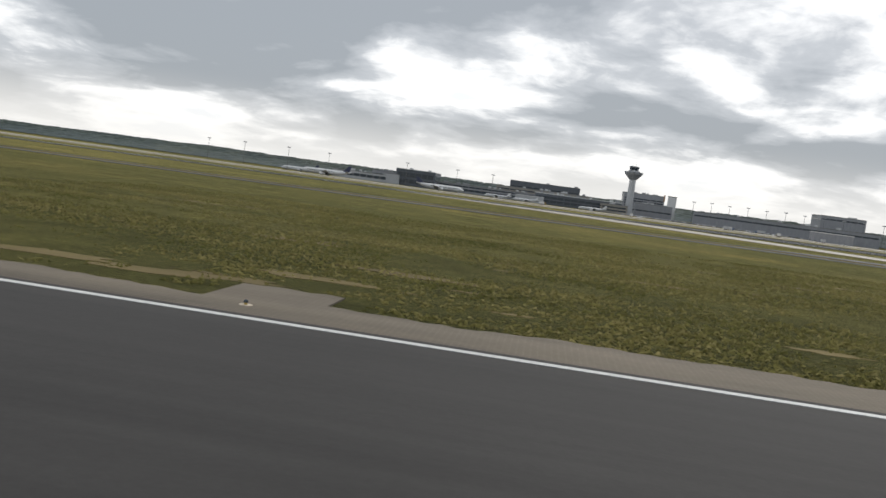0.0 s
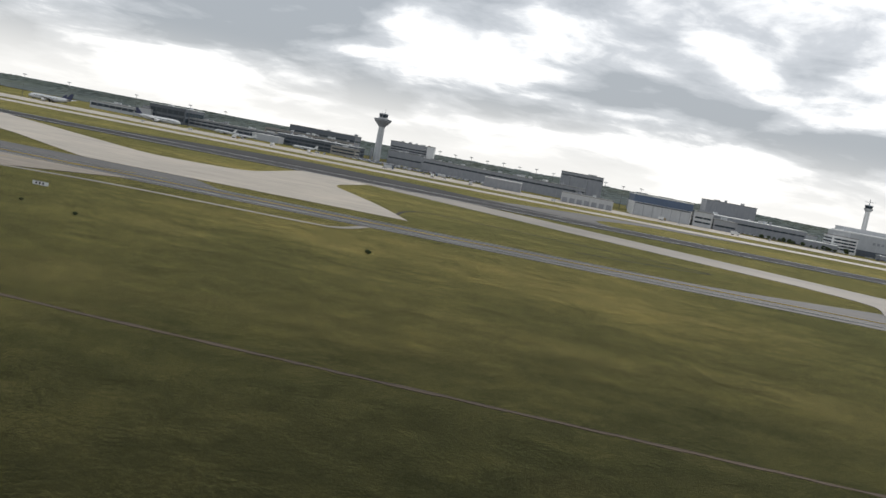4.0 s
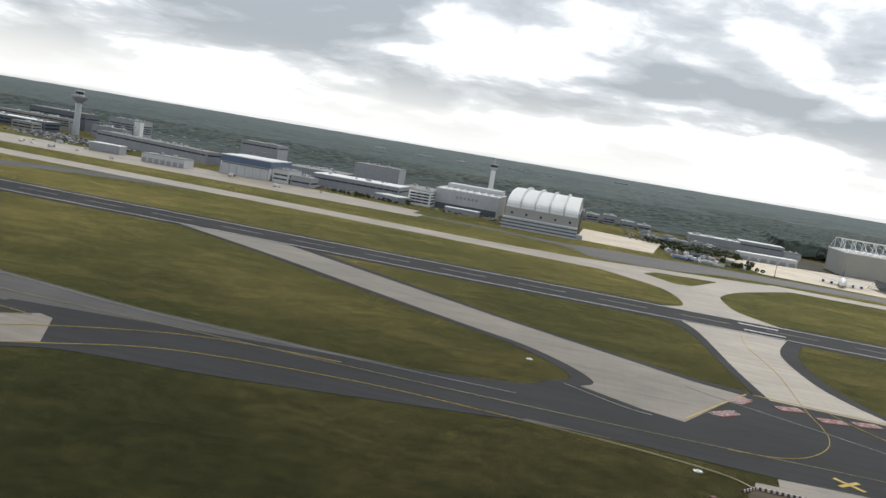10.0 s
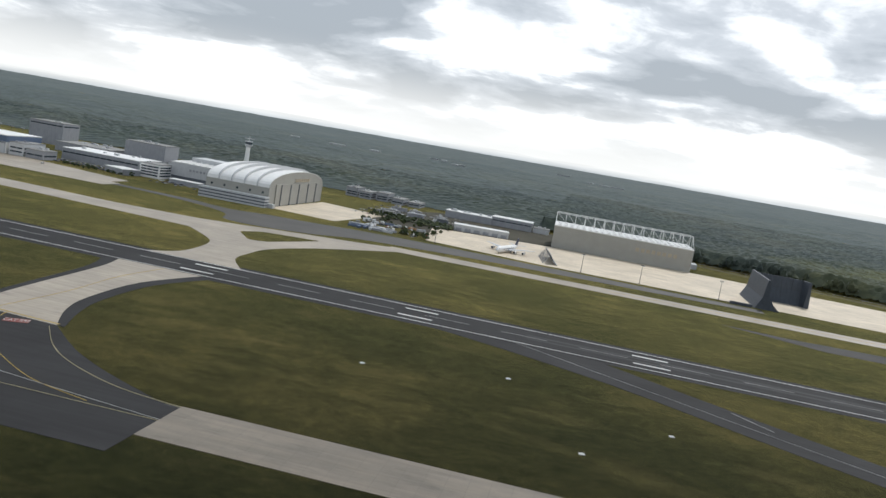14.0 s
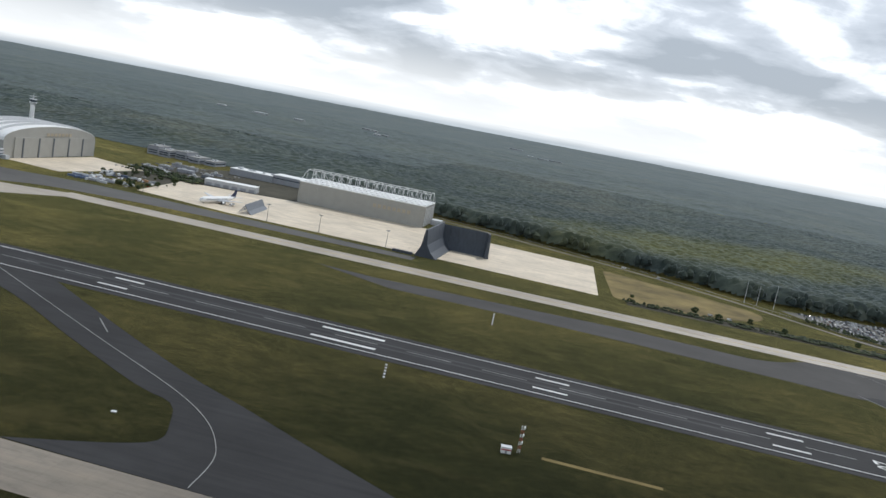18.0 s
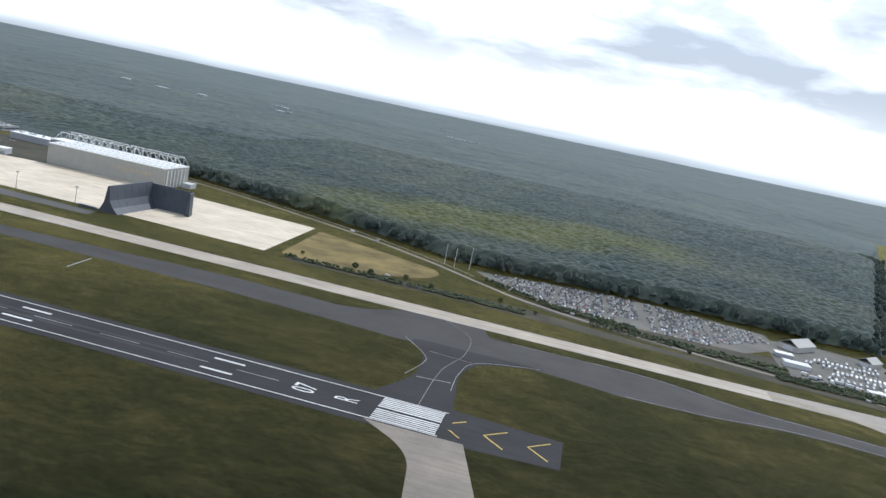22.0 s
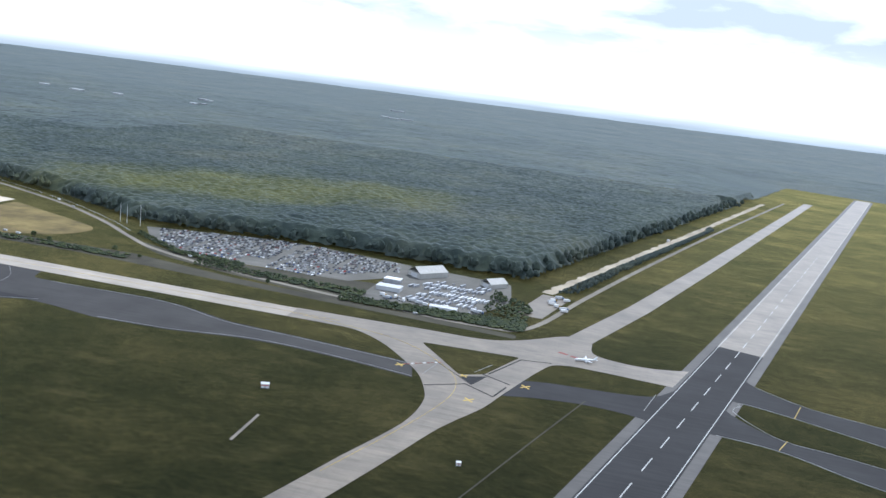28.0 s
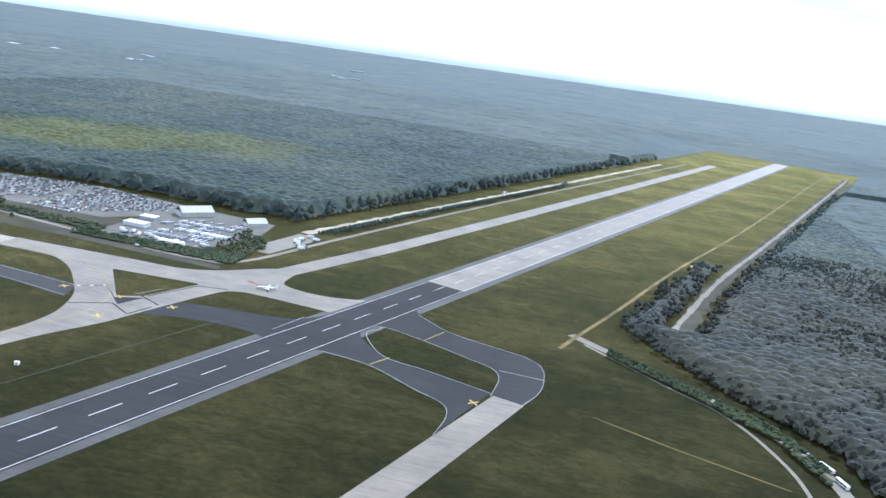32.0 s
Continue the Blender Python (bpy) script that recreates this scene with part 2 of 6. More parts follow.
def leaf_look(low_c, high_c, scale=0.05, sheen=0.0):
    def build(t, add, bsdf):
        wide = noise_of(add, scale, (1, 1, 1), 5.0, 0.65)
        c = ramp(t, add, wide, [(0.32, low_c), (0.68, high_c)])
        own = add("ShaderNodeNewGeometry").outputs["Random Per Island"]
        c = mixed(t, add, 0.85, c, ramp(t, add, own, [(0.0, (0.55, 0.62, 0.55)), (0.6, (1.0, 1.0, 1.0)), (1.0, (1.7, 1.45, 1.0))]), "MULTIPLY")
        t.links.new(c, bsdf.inputs[0])
        bsdf.inputs["Roughness"].default_value = 0.8
        bsdf.inputs["Specular IOR Level"].default_value = 0.2
        bsdf.inputs["Sheen Weight"].default_value, bsdf.inputs["Sheen Roughness"].default_value = sheen, 0.55
        bsdf.inputs["Sheen Tint"].default_value = (0.62, 0.80, 1.0, 1)
    return build


GRASS = material("grass", grass_look)
ASPHALT = material("asphalt", paving_look((0.027, 0.027, 0.028), 0.25, 0.85, spec=0.2))
ASPHALT_WORN = material("worn_runway_asphalt", paving_look((0.040, 0.038, 0.036), 0.25, 0.8, streak=(0.02, 0.6), spec=0.25))
ASPHALT_OLD = material("old_asphalt", paving_look((0.052, 0.048, 0.043), 0.3, 0.6, spec=0.3))
CONCRETE = material("concrete", paving_look((0.165, 0.139, 0.105), 0.30, 0.46, 7.5, spec=0.36))
# brighter copy of the concrete, with sunshine on it painted in
CONCRETE_SUNLIT = material("sunlit_concrete", paving_look((0.31, 0.265, 0.205), 0.2, 0.46, 7.5, spec=0.4))
CONCRETE_TAN = material("tan_concrete", paving_look((0.225, 0.190, 0.150), 0.3, 0.62, 7.5))
# pale concrete raised further: the aprons' sunlight is in this colour
CONCRETE_PALE = material("pale_concrete", paving_look((0.58, 0.50, 0.385), 0.14, 0.6, 7.5))
GRAVEL = material("gravel", paving_look((0.20, 0.18, 0.145), 0.2, 0.95))
EARTH = material("bare_earth", paving_look((0.072, 0.053, 0.036), 0.35, 0.95))
YARD = material("yard_gravel", paving_look((0.125, 0.12, 0.105), 0.25, 0.9))
SCRUB = material("scrub", paving_look((0.050, 0.046, 0.030), 0.4, 0.95))
SAND = material("sand", paving_look((0.36, 0.31, 0.23), 0.3, 0.95))
DRY = material("dry_grass", paving_look((0.155, 0.118, 0.042), 0.55, 0.95))
PAINT_W = material("white_road_paint", paving_look((0.62, 0.62, 0.60), 0.15, 0.75))
PAINT_M = material("dull_white_road_paint", paving_look((0.40, 0.40, 0.385), 0.2, 0.75))
PAINT_WORN = material("worn_white_paint", paving_look((0.30, 0.30, 0.29), 0.2, 0.75))
PAINT_Y = material("yellow_road_paint", paving_look((0.46, 0.33, 0.08), 0.2, 0.7))
PAINT_C = material("faded_cream_road_paint", paving_look((0.36, 0.32, 0.19), 0.25, 0.7))
PAINT_R = material("red_road_paint", paving_look((0.21, 0.065, 0.055), 0.25, 0.7))


def canopy_look(t, add, bsdf):
    # base paler and bluer than leaves: distance haze is put into the colour
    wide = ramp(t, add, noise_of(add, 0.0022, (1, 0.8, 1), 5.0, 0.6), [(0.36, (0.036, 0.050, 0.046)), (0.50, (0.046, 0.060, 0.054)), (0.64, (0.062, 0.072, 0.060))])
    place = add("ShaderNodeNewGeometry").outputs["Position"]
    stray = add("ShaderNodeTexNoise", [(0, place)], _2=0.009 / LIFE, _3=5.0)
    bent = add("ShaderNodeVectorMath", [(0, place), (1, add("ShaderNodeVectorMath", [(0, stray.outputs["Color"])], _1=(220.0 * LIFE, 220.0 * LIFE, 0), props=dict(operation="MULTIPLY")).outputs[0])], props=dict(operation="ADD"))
    # sunlit stretch of canopy, painted as a yellow-green oval; broad is its mask
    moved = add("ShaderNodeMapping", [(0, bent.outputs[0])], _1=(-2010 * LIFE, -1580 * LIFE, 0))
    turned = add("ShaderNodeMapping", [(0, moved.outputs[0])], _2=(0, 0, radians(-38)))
    sunlit_oval = add("ShaderNodeMapping", [(0, turned.outputs[0])], _3=(1 / (470 * LIFE), 1 / (215 * LIFE), 0.0))
    far_from = add("ShaderNodeVectorMath", [(0, sunlit_oval.outputs[0])], props=dict(operation="LENGTH")).outputs["Value"]
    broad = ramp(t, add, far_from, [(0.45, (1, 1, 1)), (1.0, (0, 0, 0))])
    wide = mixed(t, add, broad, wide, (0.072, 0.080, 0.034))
    heath_at = add("ShaderNodeMapping", [(0, bent.outputs[0])], _1=(-3330 / 620, -950 / 800, 0), _3=(1 / (620 * LIFE), 1 / (800 * LIFE), 0.0))
    heath = add("ShaderNodeVectorMath", [(0, heath_at.outputs[0])], props=dict(operation="LENGTH")).outputs["Value"]
    wide = mixed(t, add, ramp(t, add, heath, [(0.55, (0.85, 0.85, 0.85)), (1.0, (0, 0, 0))]), wide, (0.034, 0.034, 0.027))
    stand = ramp(t, add, noise_of(add, 0.008, (1, 1, 1), 6.0, 0.62), [(0.36, (0.74, 0.78, 0.84)), (0.64, (1.28, 1.22, 1.06))])
    tops = ramp(t, add, noise_of(add, 0.09, (1, 1, 1), 4.0, 0.65), [(0.36, (0.82, 0.84, 0.85)), (0.64, (1.18, 1.16, 1.10))])
    c = mixed(t, add, 0.5, mixed(t, add, 0.75, wide, stand, "MULTIPLY"), tops, "MULTIPLY")
    place = add("ShaderNodeNewGeometry").outputs["Position"]
    spot = add("ShaderNodeMapping", [(0, place)], _3=(1 / LIFE, 1 / LIFE, 0.001))
    tree = add("ShaderNodeTexVoronoi", [(0, spot.outputs[0])], _2=0.085)
    own = add("ShaderNodeSeparateColor", [(0, tree.outputs["Color"])]).outputs[0]
    c = mixed(t, add, 0.5, c, ramp(t, add, own, [(0.0, (0.82, 0.86, 0.88)), (0.6, (1.0, 1.0, 1.0)), (1.0, (1.3, 1.2, 0.97))]), "MULTIPLY")
    t.links.new(c, bsdf.inputs[0])
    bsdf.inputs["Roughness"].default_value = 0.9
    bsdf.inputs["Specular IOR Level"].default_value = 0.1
    # weak bluish sheen lightens grazing views, standing in for haze
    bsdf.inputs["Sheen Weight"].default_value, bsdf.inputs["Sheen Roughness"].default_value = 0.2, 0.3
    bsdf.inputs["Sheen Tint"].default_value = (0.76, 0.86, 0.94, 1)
    bump(t, add, bsdf, noise_of(add, 0.10, (1, 1, 1), 4.0, 0.65), 0.2, 7.0)


FOREST = material("hazy_forest_canopy", canopy_look)
LEAF = material("leaves", leaf_look((0.030, 0.048, 0.020), (0.066, 0.084, 0.034), 0.08))
DARKLEAF = material("dark_hedge_leaves", leaf_look((0.018, 0.030, 0.014), (0.045, 0.058, 0.024), 0.08))
BARK = material("bark", plain_look((0.10, 0.075, 0.05), 0.9))


# ---- geometry helpers ----
class Shape:
    """Collects corners and faces of one mesh."""

    def __init__(self):
        self.v, self.f = [], []

    def add(self, v, f):
        n = len(self.v)
        self.v += [tuple(p) for p in v]
        self.f += [tuple(i + n for i in q) for q in f]
        return self

    def box(self, x0, y0, z0, x1, y1, z1):
        return self.add([(x0, y0, z0), (x1, y0, z0), (x1, y1, z0), (x0, y1, z0), (x0, y0, z1), (x1, y0, z1), (x1, y1, z1), (x0, y1, z1)],
                        [(3, 2, 1, 0), (4, 5, 6, 7), (0, 1, 5, 4), (1, 2, 6, 5), (2, 3, 7, 6), (3, 0, 4, 7)])

    def prism(self, outline, z0, z1, bottom=True):
        n = len(outline)
        area = sum(outline[i - 1][0] * outline[i][1] - outline[i][0] * outline[i - 1][1] for i in range(n))
        if area < 0:
            outline = outline[::-1]
        f = [tuple(range(n, 2 * n))] + [(i, (i + 1) % n, (i + 1) % n + n, i + n) for i in range(n)]
        if bottom:
            f.append(tuple(range(n - 1, -1, -1)))
        return self.add([(x, y, z0) for x, y in outline] + [(x, y, z1) for x, y in outline], f)

    def loft(self, rings, cap=True):
        """Rings of equal length, joined in turn."""
        n = len(rings[0])
        v = [p for r in rings for p in r]
        f = [(k * n + i, k * n + (i + 1) % n, (k + 1) * n + (i + 1) % n, (k + 1) * n + i) for k in range(len(rings) - 1) for i in range(n)]
        if cap:
            f += [tuple(range(n - 1, -1, -1)), tuple(range((len(rings) - 1) * n, len(rings) * n))]
        return self.add(v, f)

    def tube(self, x, y, steps, n=12):
        """An upright turned body: steps of (height, radius)."""
        return self.loft([[(x + r * math.cos(2 * math.pi * i / n), y + r * math.sin(2 * math.pi * i / n), z) for i in range(n)] for z, r in steps])

    def beam(self, a, b, w, h=None):
        """A square bar from a to b."""
        a, b = Vector(a), Vector(b)
        d = (b - a).normalized()
        side = d.cross(Vector((0, 0, 1)))
        side = (side if side.length > 1e-3 else Vector((1, 0, 0))).normalized()
        top = side.cross(d).normalized() * ((h or w) / 2)
        side = side * (w / 2)
        return self.loft([[tuple(p + s) for s in (-side - top, side - top, side + top, -side + top)] for p in (a, b)])

    def mesh(self, name):
        me = bpy.data.meshes.new(name)
        me.from_pydata((np.array(self.v) * LIFE).tolist(), [], self.f)
        me.update()
        return me


def part(name, shape, mat, parent, label=""):
    ob = new(name, shape.mesh(name) if isinstance(shape, Shape) else shape)
    if mat and not ob.data.materials:
        ob.data.materials.append(mat)
    ob.parent = parent
    return tagged(ob, label=label)


def thing(name, x, y, z, label, category, group="", turn=0.0):
    """An Empty at the base of a thing; its parts are built round it in its own axes."""
    ob = new(name)
    ob.matrix_world = at(x, y, z, turn)
    return tagged(ob, label=label, category=category, group=group)


def solid(name, shape, mat, label, category="", kind="", group="", place=None):
    ob = new(name, shape.mesh(name))
    ob.data.materials.append(mat)
    if place:
        ob.matrix_world = place
    return tagged(ob, label=label, category=category, kind=kind, group=group)


def rounded(points, steps=7):
    """An outline whose corners (x, y, radius) are rounded off."""
    out, n = [], len(points)
    for i in range(n):
        p = Vector(points[i][:2])
        r = points[i][2] if len(points[i]) > 2 else 0
        if not r:
            out.append(tuple(p))
            continue
        a, b = Vector(points[i - 1][:2]) - p, Vector(points[(i + 1) % n][:2]) - p
        reach = min(r, a.length * 0.48, b.length * 0.48)
        s, e = p + a.normalized() * reach, p + b.normalized() * reach
        for k in range(steps + 1):
            u = k / steps
            out.append(tuple(s * (1 - u) ** 2 + p * 2 * u * (1 - u) + e * u * u))
    return out


def ribbon(line, width):
    """The outline of a band along a line of points."""
    pts = [Vector(p[:2]) for p in line]
    left, right = [], []
    for i, p in enumerate(pts):
        d = (pts[min(i + 1, len(pts) - 1)] - pts[max(i - 1, 0)]).normalized()
        side = Vector((-d.y, d.x)) * width / 2
        left.append(tuple(p + side))
        right.append(tuple(p - side))
    return left + right[::-1]


def curve(points, steps=8):
    """A smooth line through points."""
    p = [Vector(q) for q in points]
    out = []
    for i in range(len(p) - 1):
        a, b, c, d = p[max(i - 1, 0)], p[i], p[i + 1], p[min(i + 2, len(p) - 1)]
        for k in range(steps):
            u = k / steps
            out.append(tuple(0.5 * (2 * b + (c - a) * u + (2 * a - 5 * b + 4 * c - d) * u * u + (3 * b - a - 3 * c + d) * u ** 3)))
    return out + [tuple(p[-1])]


LAYER = [0]


def slab(name, outline, top, mat, label, kind="structure", parent=None):
    LAYER[0] += 1
    top += 0.0042 * (LAYER[0] % 14)
    s = Shape().prism(outline, top - 0.6, top, False)
    if parent:
        return part(name, s, mat, parent, label)
    return solid(name, s, mat, label, kind=kind)


def uneven(points, width, seed=5, step=9.0):
    """A track along points whose width wanders."""
    r = random.Random(seed)
    left, right = [], []
    for (ax, ay), (bx, by) in zip(points, points[1:]):
        l = math.hypot(bx - ax, by - ay)
        nx, ny = -(by - ay) / l, (bx - ax) / l
        for i in range(int(l / step)):
            u = i * step / l
            a, b = width * r.uniform(0.25, 0.6), width * r.uniform(0.25, 0.6)
            x, y = ax + (bx - ax) * u, ay + (by - ay) * u
            left.append((x + nx * a, y + ny * a))
            right.append((x - nx * b, y - ny * b))
    return left + right[::-1]


# ---- ground ----
ground = Shape()
ground.add([(-14000, -9000, 0), (17000, -9000, 0), (17000, 15100, 0), (-14000, 15100, 0)], [(0, 1, 2, 3)])
ground = solid("ground", ground, GRASS, "flat airfield grassland, green with dry yellow patches", kind="structure")

SOUTH = 531.0                                   # centre line of the southern runway
WEST = Vector((0.290, 0.957))                   # heading of the west runway
SIDE = Vector((0.957, -0.290))
W0 = Vector((2590, 760))                        # a point on its centre line


def west(along, off):
    p = W0 + WEST * along + SIDE * off
    return (p.x, p.y)


T_ASPH, T_CONC, T_RUN, T_ISLE, T_PAINT = 0.06, 0.12, 0.18, 0.23, 0.29
runway_north = slab("runway_north", [(-2600, -30.5), (1500, -30.5), (1500, 30.9), (-2600, 30.9)], T_RUN, ASPHALT_WORN, "dark asphalt runway with a white edge line")
runway_south = slab("runway_south", [(-2300, SOUTH - 24), (1938, SOUTH - 24), (1938, SOUTH + 24), (-2300, SOUTH + 24)], T_RUN, ASPHALT, "dark worn asphalt runway with white markings and tyre marks")
slab("runway_shoulder_south", [(-2300, SOUTH - 31), (1940, SOUTH - 31), (2016, SOUTH - 24), (2016, SOUTH + 24), (1940, SOUTH + 31), (-2300, SOUTH + 31)], T_ASPH + 0.02, ASPHALT, "dark asphalt shoulder and blast pad of the runway")
runway_west = slab("runway_west", [west(-600, -24), west(210, -24), west(210, 24), west(-600, 24)], T_RUN, ASPHALT, "dark asphalt runway with white dashes, running away to the horizon")
runway_west_far = slab("runway_west_far", [west(210, -24), west(2850, -24), west(2850, 24), west(210, 24)], T_RUN, CONCRETE, "pale concrete stretch of the long runway")
slab("runway_shoulder_west", [west(-600, -33), west(2850, -33), west(2850, 33), west(-600, 33)], T_ASPH - 0.02, ASPHALT_OLD, "grey asphalt shoulders along the runway")

# taxiways between the runways
slab("taxiway_parallel", [(-1800, 252), (1141, 248), (1141, 279), (828, 279), (757, 283), (675, 298), (520, 299)] + curve([(500, 302), (486, 302), (455, 289), (420, 276), (360, 272)], 3) + [(262, 272), (240, 298), (90, 298), (50, 275), (-1800, 276)], T_ASPH, ASPHALT_OLD, "grey asphalt parallel taxiway")
slab("taxiway_parallel_west", [(1141, 246), (1760, 246), (1760, 280), (1141, 280)], T_CONC, CONCRETE, "pale concrete parallel taxiway")
slab("exit_north", rounded([(52, 30.9), (66, 39, 10), (84, 56, 18), (108, 99, 25), (160, 206, 10), (176, 226, 10), (182, 254), (240, 254), (198, 188, 30), (143, 99, 25), (117, 48, 22), (127, 30.9)]), T_CONC, CONCRETE_TAN, "pale concrete turn-off from the runway with oil stains")
slab("exit_east", rounded([(-90, 507), (132, 352), (196, 298), (320, 298), (300, 345, 30), (257, 425, 20), (262, 507), (215, 507), (222, 398, 30), (180, 385, 40), (20, 507)]), T_CONC, CONCRETE_SUNLIT, "pale concrete turn-off between runway and taxiway")
slab("exit_middle", rounded([(240, 507), (383, 407), (470, 354), (492, 330, 16), (482, 296), (640, 296), (557, 349, 60), (396, 455), (318, 507)]), T_CONC, CONCRETE, "pale concrete high-speed turn-off")
slab("isle_exit", rounded([(520, 302, 6), (536, 332, 10), (562, 313, 10), (574, 302, 6)]), T_ISLE, SCRUB, "small brown gravel island in the taxiway")
slab("shoulder_fork", [(615, 250)] + curve([(636, 224), (657, 201), (668, 186), (677, 168), (682.5, 150), (683.5, 120)], 4) + [(683.5, 31), (727, 31)] + curve([(727, 120), (728, 149), (730, 163), (734, 179), (743, 198), (763, 216), (784, 221), (813, 225), (860, 236), (905, 247)], 4) + [(905, 256), (615, 256)], T_ASPH, ASPHALT, "dark asphalt shoulder round a taxiway fork")
slab("taxiway_fork", [(640, 228), (661, 253.5)] + curve([(661, 253.5), (670, 241), (684, 224), (693, 215.5), (701, 213.5), (712, 222), (738.5, 249.5)], 4)[1:] + [(745, 247)] + curve([(759, 221), (741, 203), (727, 179), (722, 163), (720.5, 147), (720, 120)], 4) + [(720, 30.9), (689, 30.9)] + curve([(689, 120), (689.3, 148), (686, 164), (680, 178), (671, 193), (657, 206.5), (640, 228)], 4)[:-1], T_CONC, CONCRETE, "pale concrete taxiway fork with yellow guide lines")
slab("isle_fork", rounded([(680, 243, 3), (716, 242, 3), (699, 225, 4)]), T_ISLE, GRASS, "dark grass triangle in the taxiway fork")
slab("isle_fork_gravel", [(675, 247), (723, 245), (716, 241.5), (681, 242.5)], T_ISLE + 0.02, GRAVEL, "pale gravel strip beside the grass triangle")
slab("exit_west", curve([(655, 507), (739, 457), (808, 411), (869, 371), (895, 355), (916, 333), (926, 314), (921, 304)], 3) + [(943, 290), (957, 285), (985, 343), (966, 350), (882, 402), (752, 491), (728, 507)], T_CONC, CONCRETE, "pale concrete high-speed turn-off")
slab("shoulder_exit_west", [(647, 507)] + curve([(735, 453.5), (804, 407.5), (866, 367), (890, 351.5), (909, 331), (917, 313), (906, 300)], 3) + [(940, 292), (990, 350), (968, 356), (882, 407), (744, 507)], T_ASPH, ASPHALT, "dark asphalt fringe along the turn-off")
slab("apron_junction", [(720, 256), (862, 251), (915, 250), (975, 245.6), (1059, 245), (1060, 229), (1141, 229), (1141, 278)] + curve([(1136, 278), (1116, 288), (1096, 299), (1073, 315), (1046, 341)], 3) + [(988, 348), (958, 289), (915, 306), (900, 290), (862, 279), (800, 271), (720, 259)], T_ASPH + 0.02, ASPHALT, "dark new asphalt at the taxiway junction")
slab("link_south", curve([(976, 507), (983, 475), (990, 393), (996, 344)], 4) + [(1046, 341)] + curve([(1046, 341), (1032, 368), (1024, 399), (1022, 455), (1036, 507)], 4)[1:], T_CONC, CONCRETE_SUNLIT, "pale concrete link to the runway")
slab("shoulder_link_south", curve([(964, 507), (977, 472), (985, 397), (991, 344)], 4) + [(1050, 341)] + curve([(1050, 341), (1039, 369), (1032, 400), (1031, 455), (1046, 507)], 4)[1:], T_ASPH + 0.005, ASPHALT, "dark asphalt fringe along the link")
slab("link_far", curve([(968, 555), (983, 575), (982, 615), (972, 650), (945, 682), (925, 702)], 4) + [(935, 765)] + curve([(960, 776), (1000, 790), (1052, 806), (1100, 827)], 4) + [(1100, 797)] + curve([(1078, 768), (1058, 740), (1036, 705), (1019, 660), (1018, 622), (1022, 590), (1042, 555)], 4), T_CONC, CONCRETE_SUNLIT, "pale concrete link between runway and far taxiway")
slab("isle_link", rounded([(964, 728, 4), (976, 752, 4), (1030, 764, 4), (1002, 698, 5), (988, 692, 5)]), T_ISLE, GRASS, "grass island at the link")
slab("exit_asphalt", curve([(1170, 507), (1213, 494), (1298, 456), (1373, 407), (1439, 366), (1464, 355), (1476, 333), (1481, 314), (1466, 300), (1430, 281)], 3) + [(1680, 279)] + curve([(1640, 290), (1554, 337), (1492, 373), (1449, 397), (1376, 446), (1290, 507)], 3), T_ASPH, ASPHALT, "dark asphalt high-speed turn-off")
# far taxiway along the south side
slab("taxiway_far_east", [(-1800, 792), (100, 742), (600, 728), (783, 714), (930, 699), (965, 720), (1000, 790), (959, 774), (902, 757), (820, 753), (600, 772), (100, 794), (-1800, 850)], T_CONC, CONCRETE_SUNLIT, "pale concrete taxiway")
slab("taxiway_far", [(1085, 795), (1700, 797), (2200, 797), (2200, 829), (1700, 831), (1085, 826)], T_CONC, CONCRETE_SUNLIT, "long pale concrete taxiway")
slab("exit_far_asphalt", curve([(40, 555), (110, 630), (170, 670), (216, 652), (274, 634), (315, 607), (363, 575), (420, 555)], 4), T_ASPH, ASPHALT, "dark asphalt widening beside the runway")
slab("exit_far_old", curve([(316, 600), (350, 640), (395, 690), (450, 729)], 4) + curve([(560, 727), (497, 700), (449, 678), (415, 640), (400, 600), (410, 555)], 4) + [(330, 555)], T_ASPH + 0.004, ASPHALT_OLD, "grey asphalt turn-off towards the far taxiway")
slab("taxilane_dark", curve([(700, 905), (769, 897), (829, 890), (886, 872), (925, 886), (977, 892), (1032, 904), (1120, 908), (1240, 902), (1460, 894)], 3) + curve([(1460, 872), (1240, 862), (1140, 853), (1050, 834), (1011, 806), (972, 788), (935, 784), (915, 796), (905, 825), (880, 848), (829, 870), (769, 882), (700, 890)], 3), T_ASPH, ASPHALT_OLD, "grey asphalt taxilane beside the aprons")
slab("taxiway_old", rounded([(1398, 748), (1456, 742), (1568, 751), (1680, 762), (1796, 757), (1822, 768, 10), (1850, 797), (1930, 797), (1938, 772, 8), (1988, 771), (2061, 776), (2105, 770), (2164, 749), (2244, 742), (2345, 730), (2354, 694), (2290, 706), (2234, 712), (2190, 710), (2129, 696), (2059, 692), (2012, 702), (1963, 707), (1866, 697), (1813, 703), (1704, 710), (1591, 712), (1478, 711)]), T_ASPH, ASPHALT_WORN, "worn dark asphalt taxiway")
slab("link_threshold", rounded([(1880, 554), (1900, 610, 20), (1898, 670, 30), (1870, 712, 40), (1995, 712), (1940, 684, 40), (1930, 640, 30), (1940, 554)]), T_ASPH + 0.01, ASPHALT, "dark asphalt link at the runway threshold")
slab("link_threshold_concrete", rounded([(1890, 507), (1928, 474, 40), (1942, 380), (1945, 282), (2000, 282), (1982, 400), (1955, 507)]), T_CONC, CONCRETE, "pale concrete link at the runway threshold")
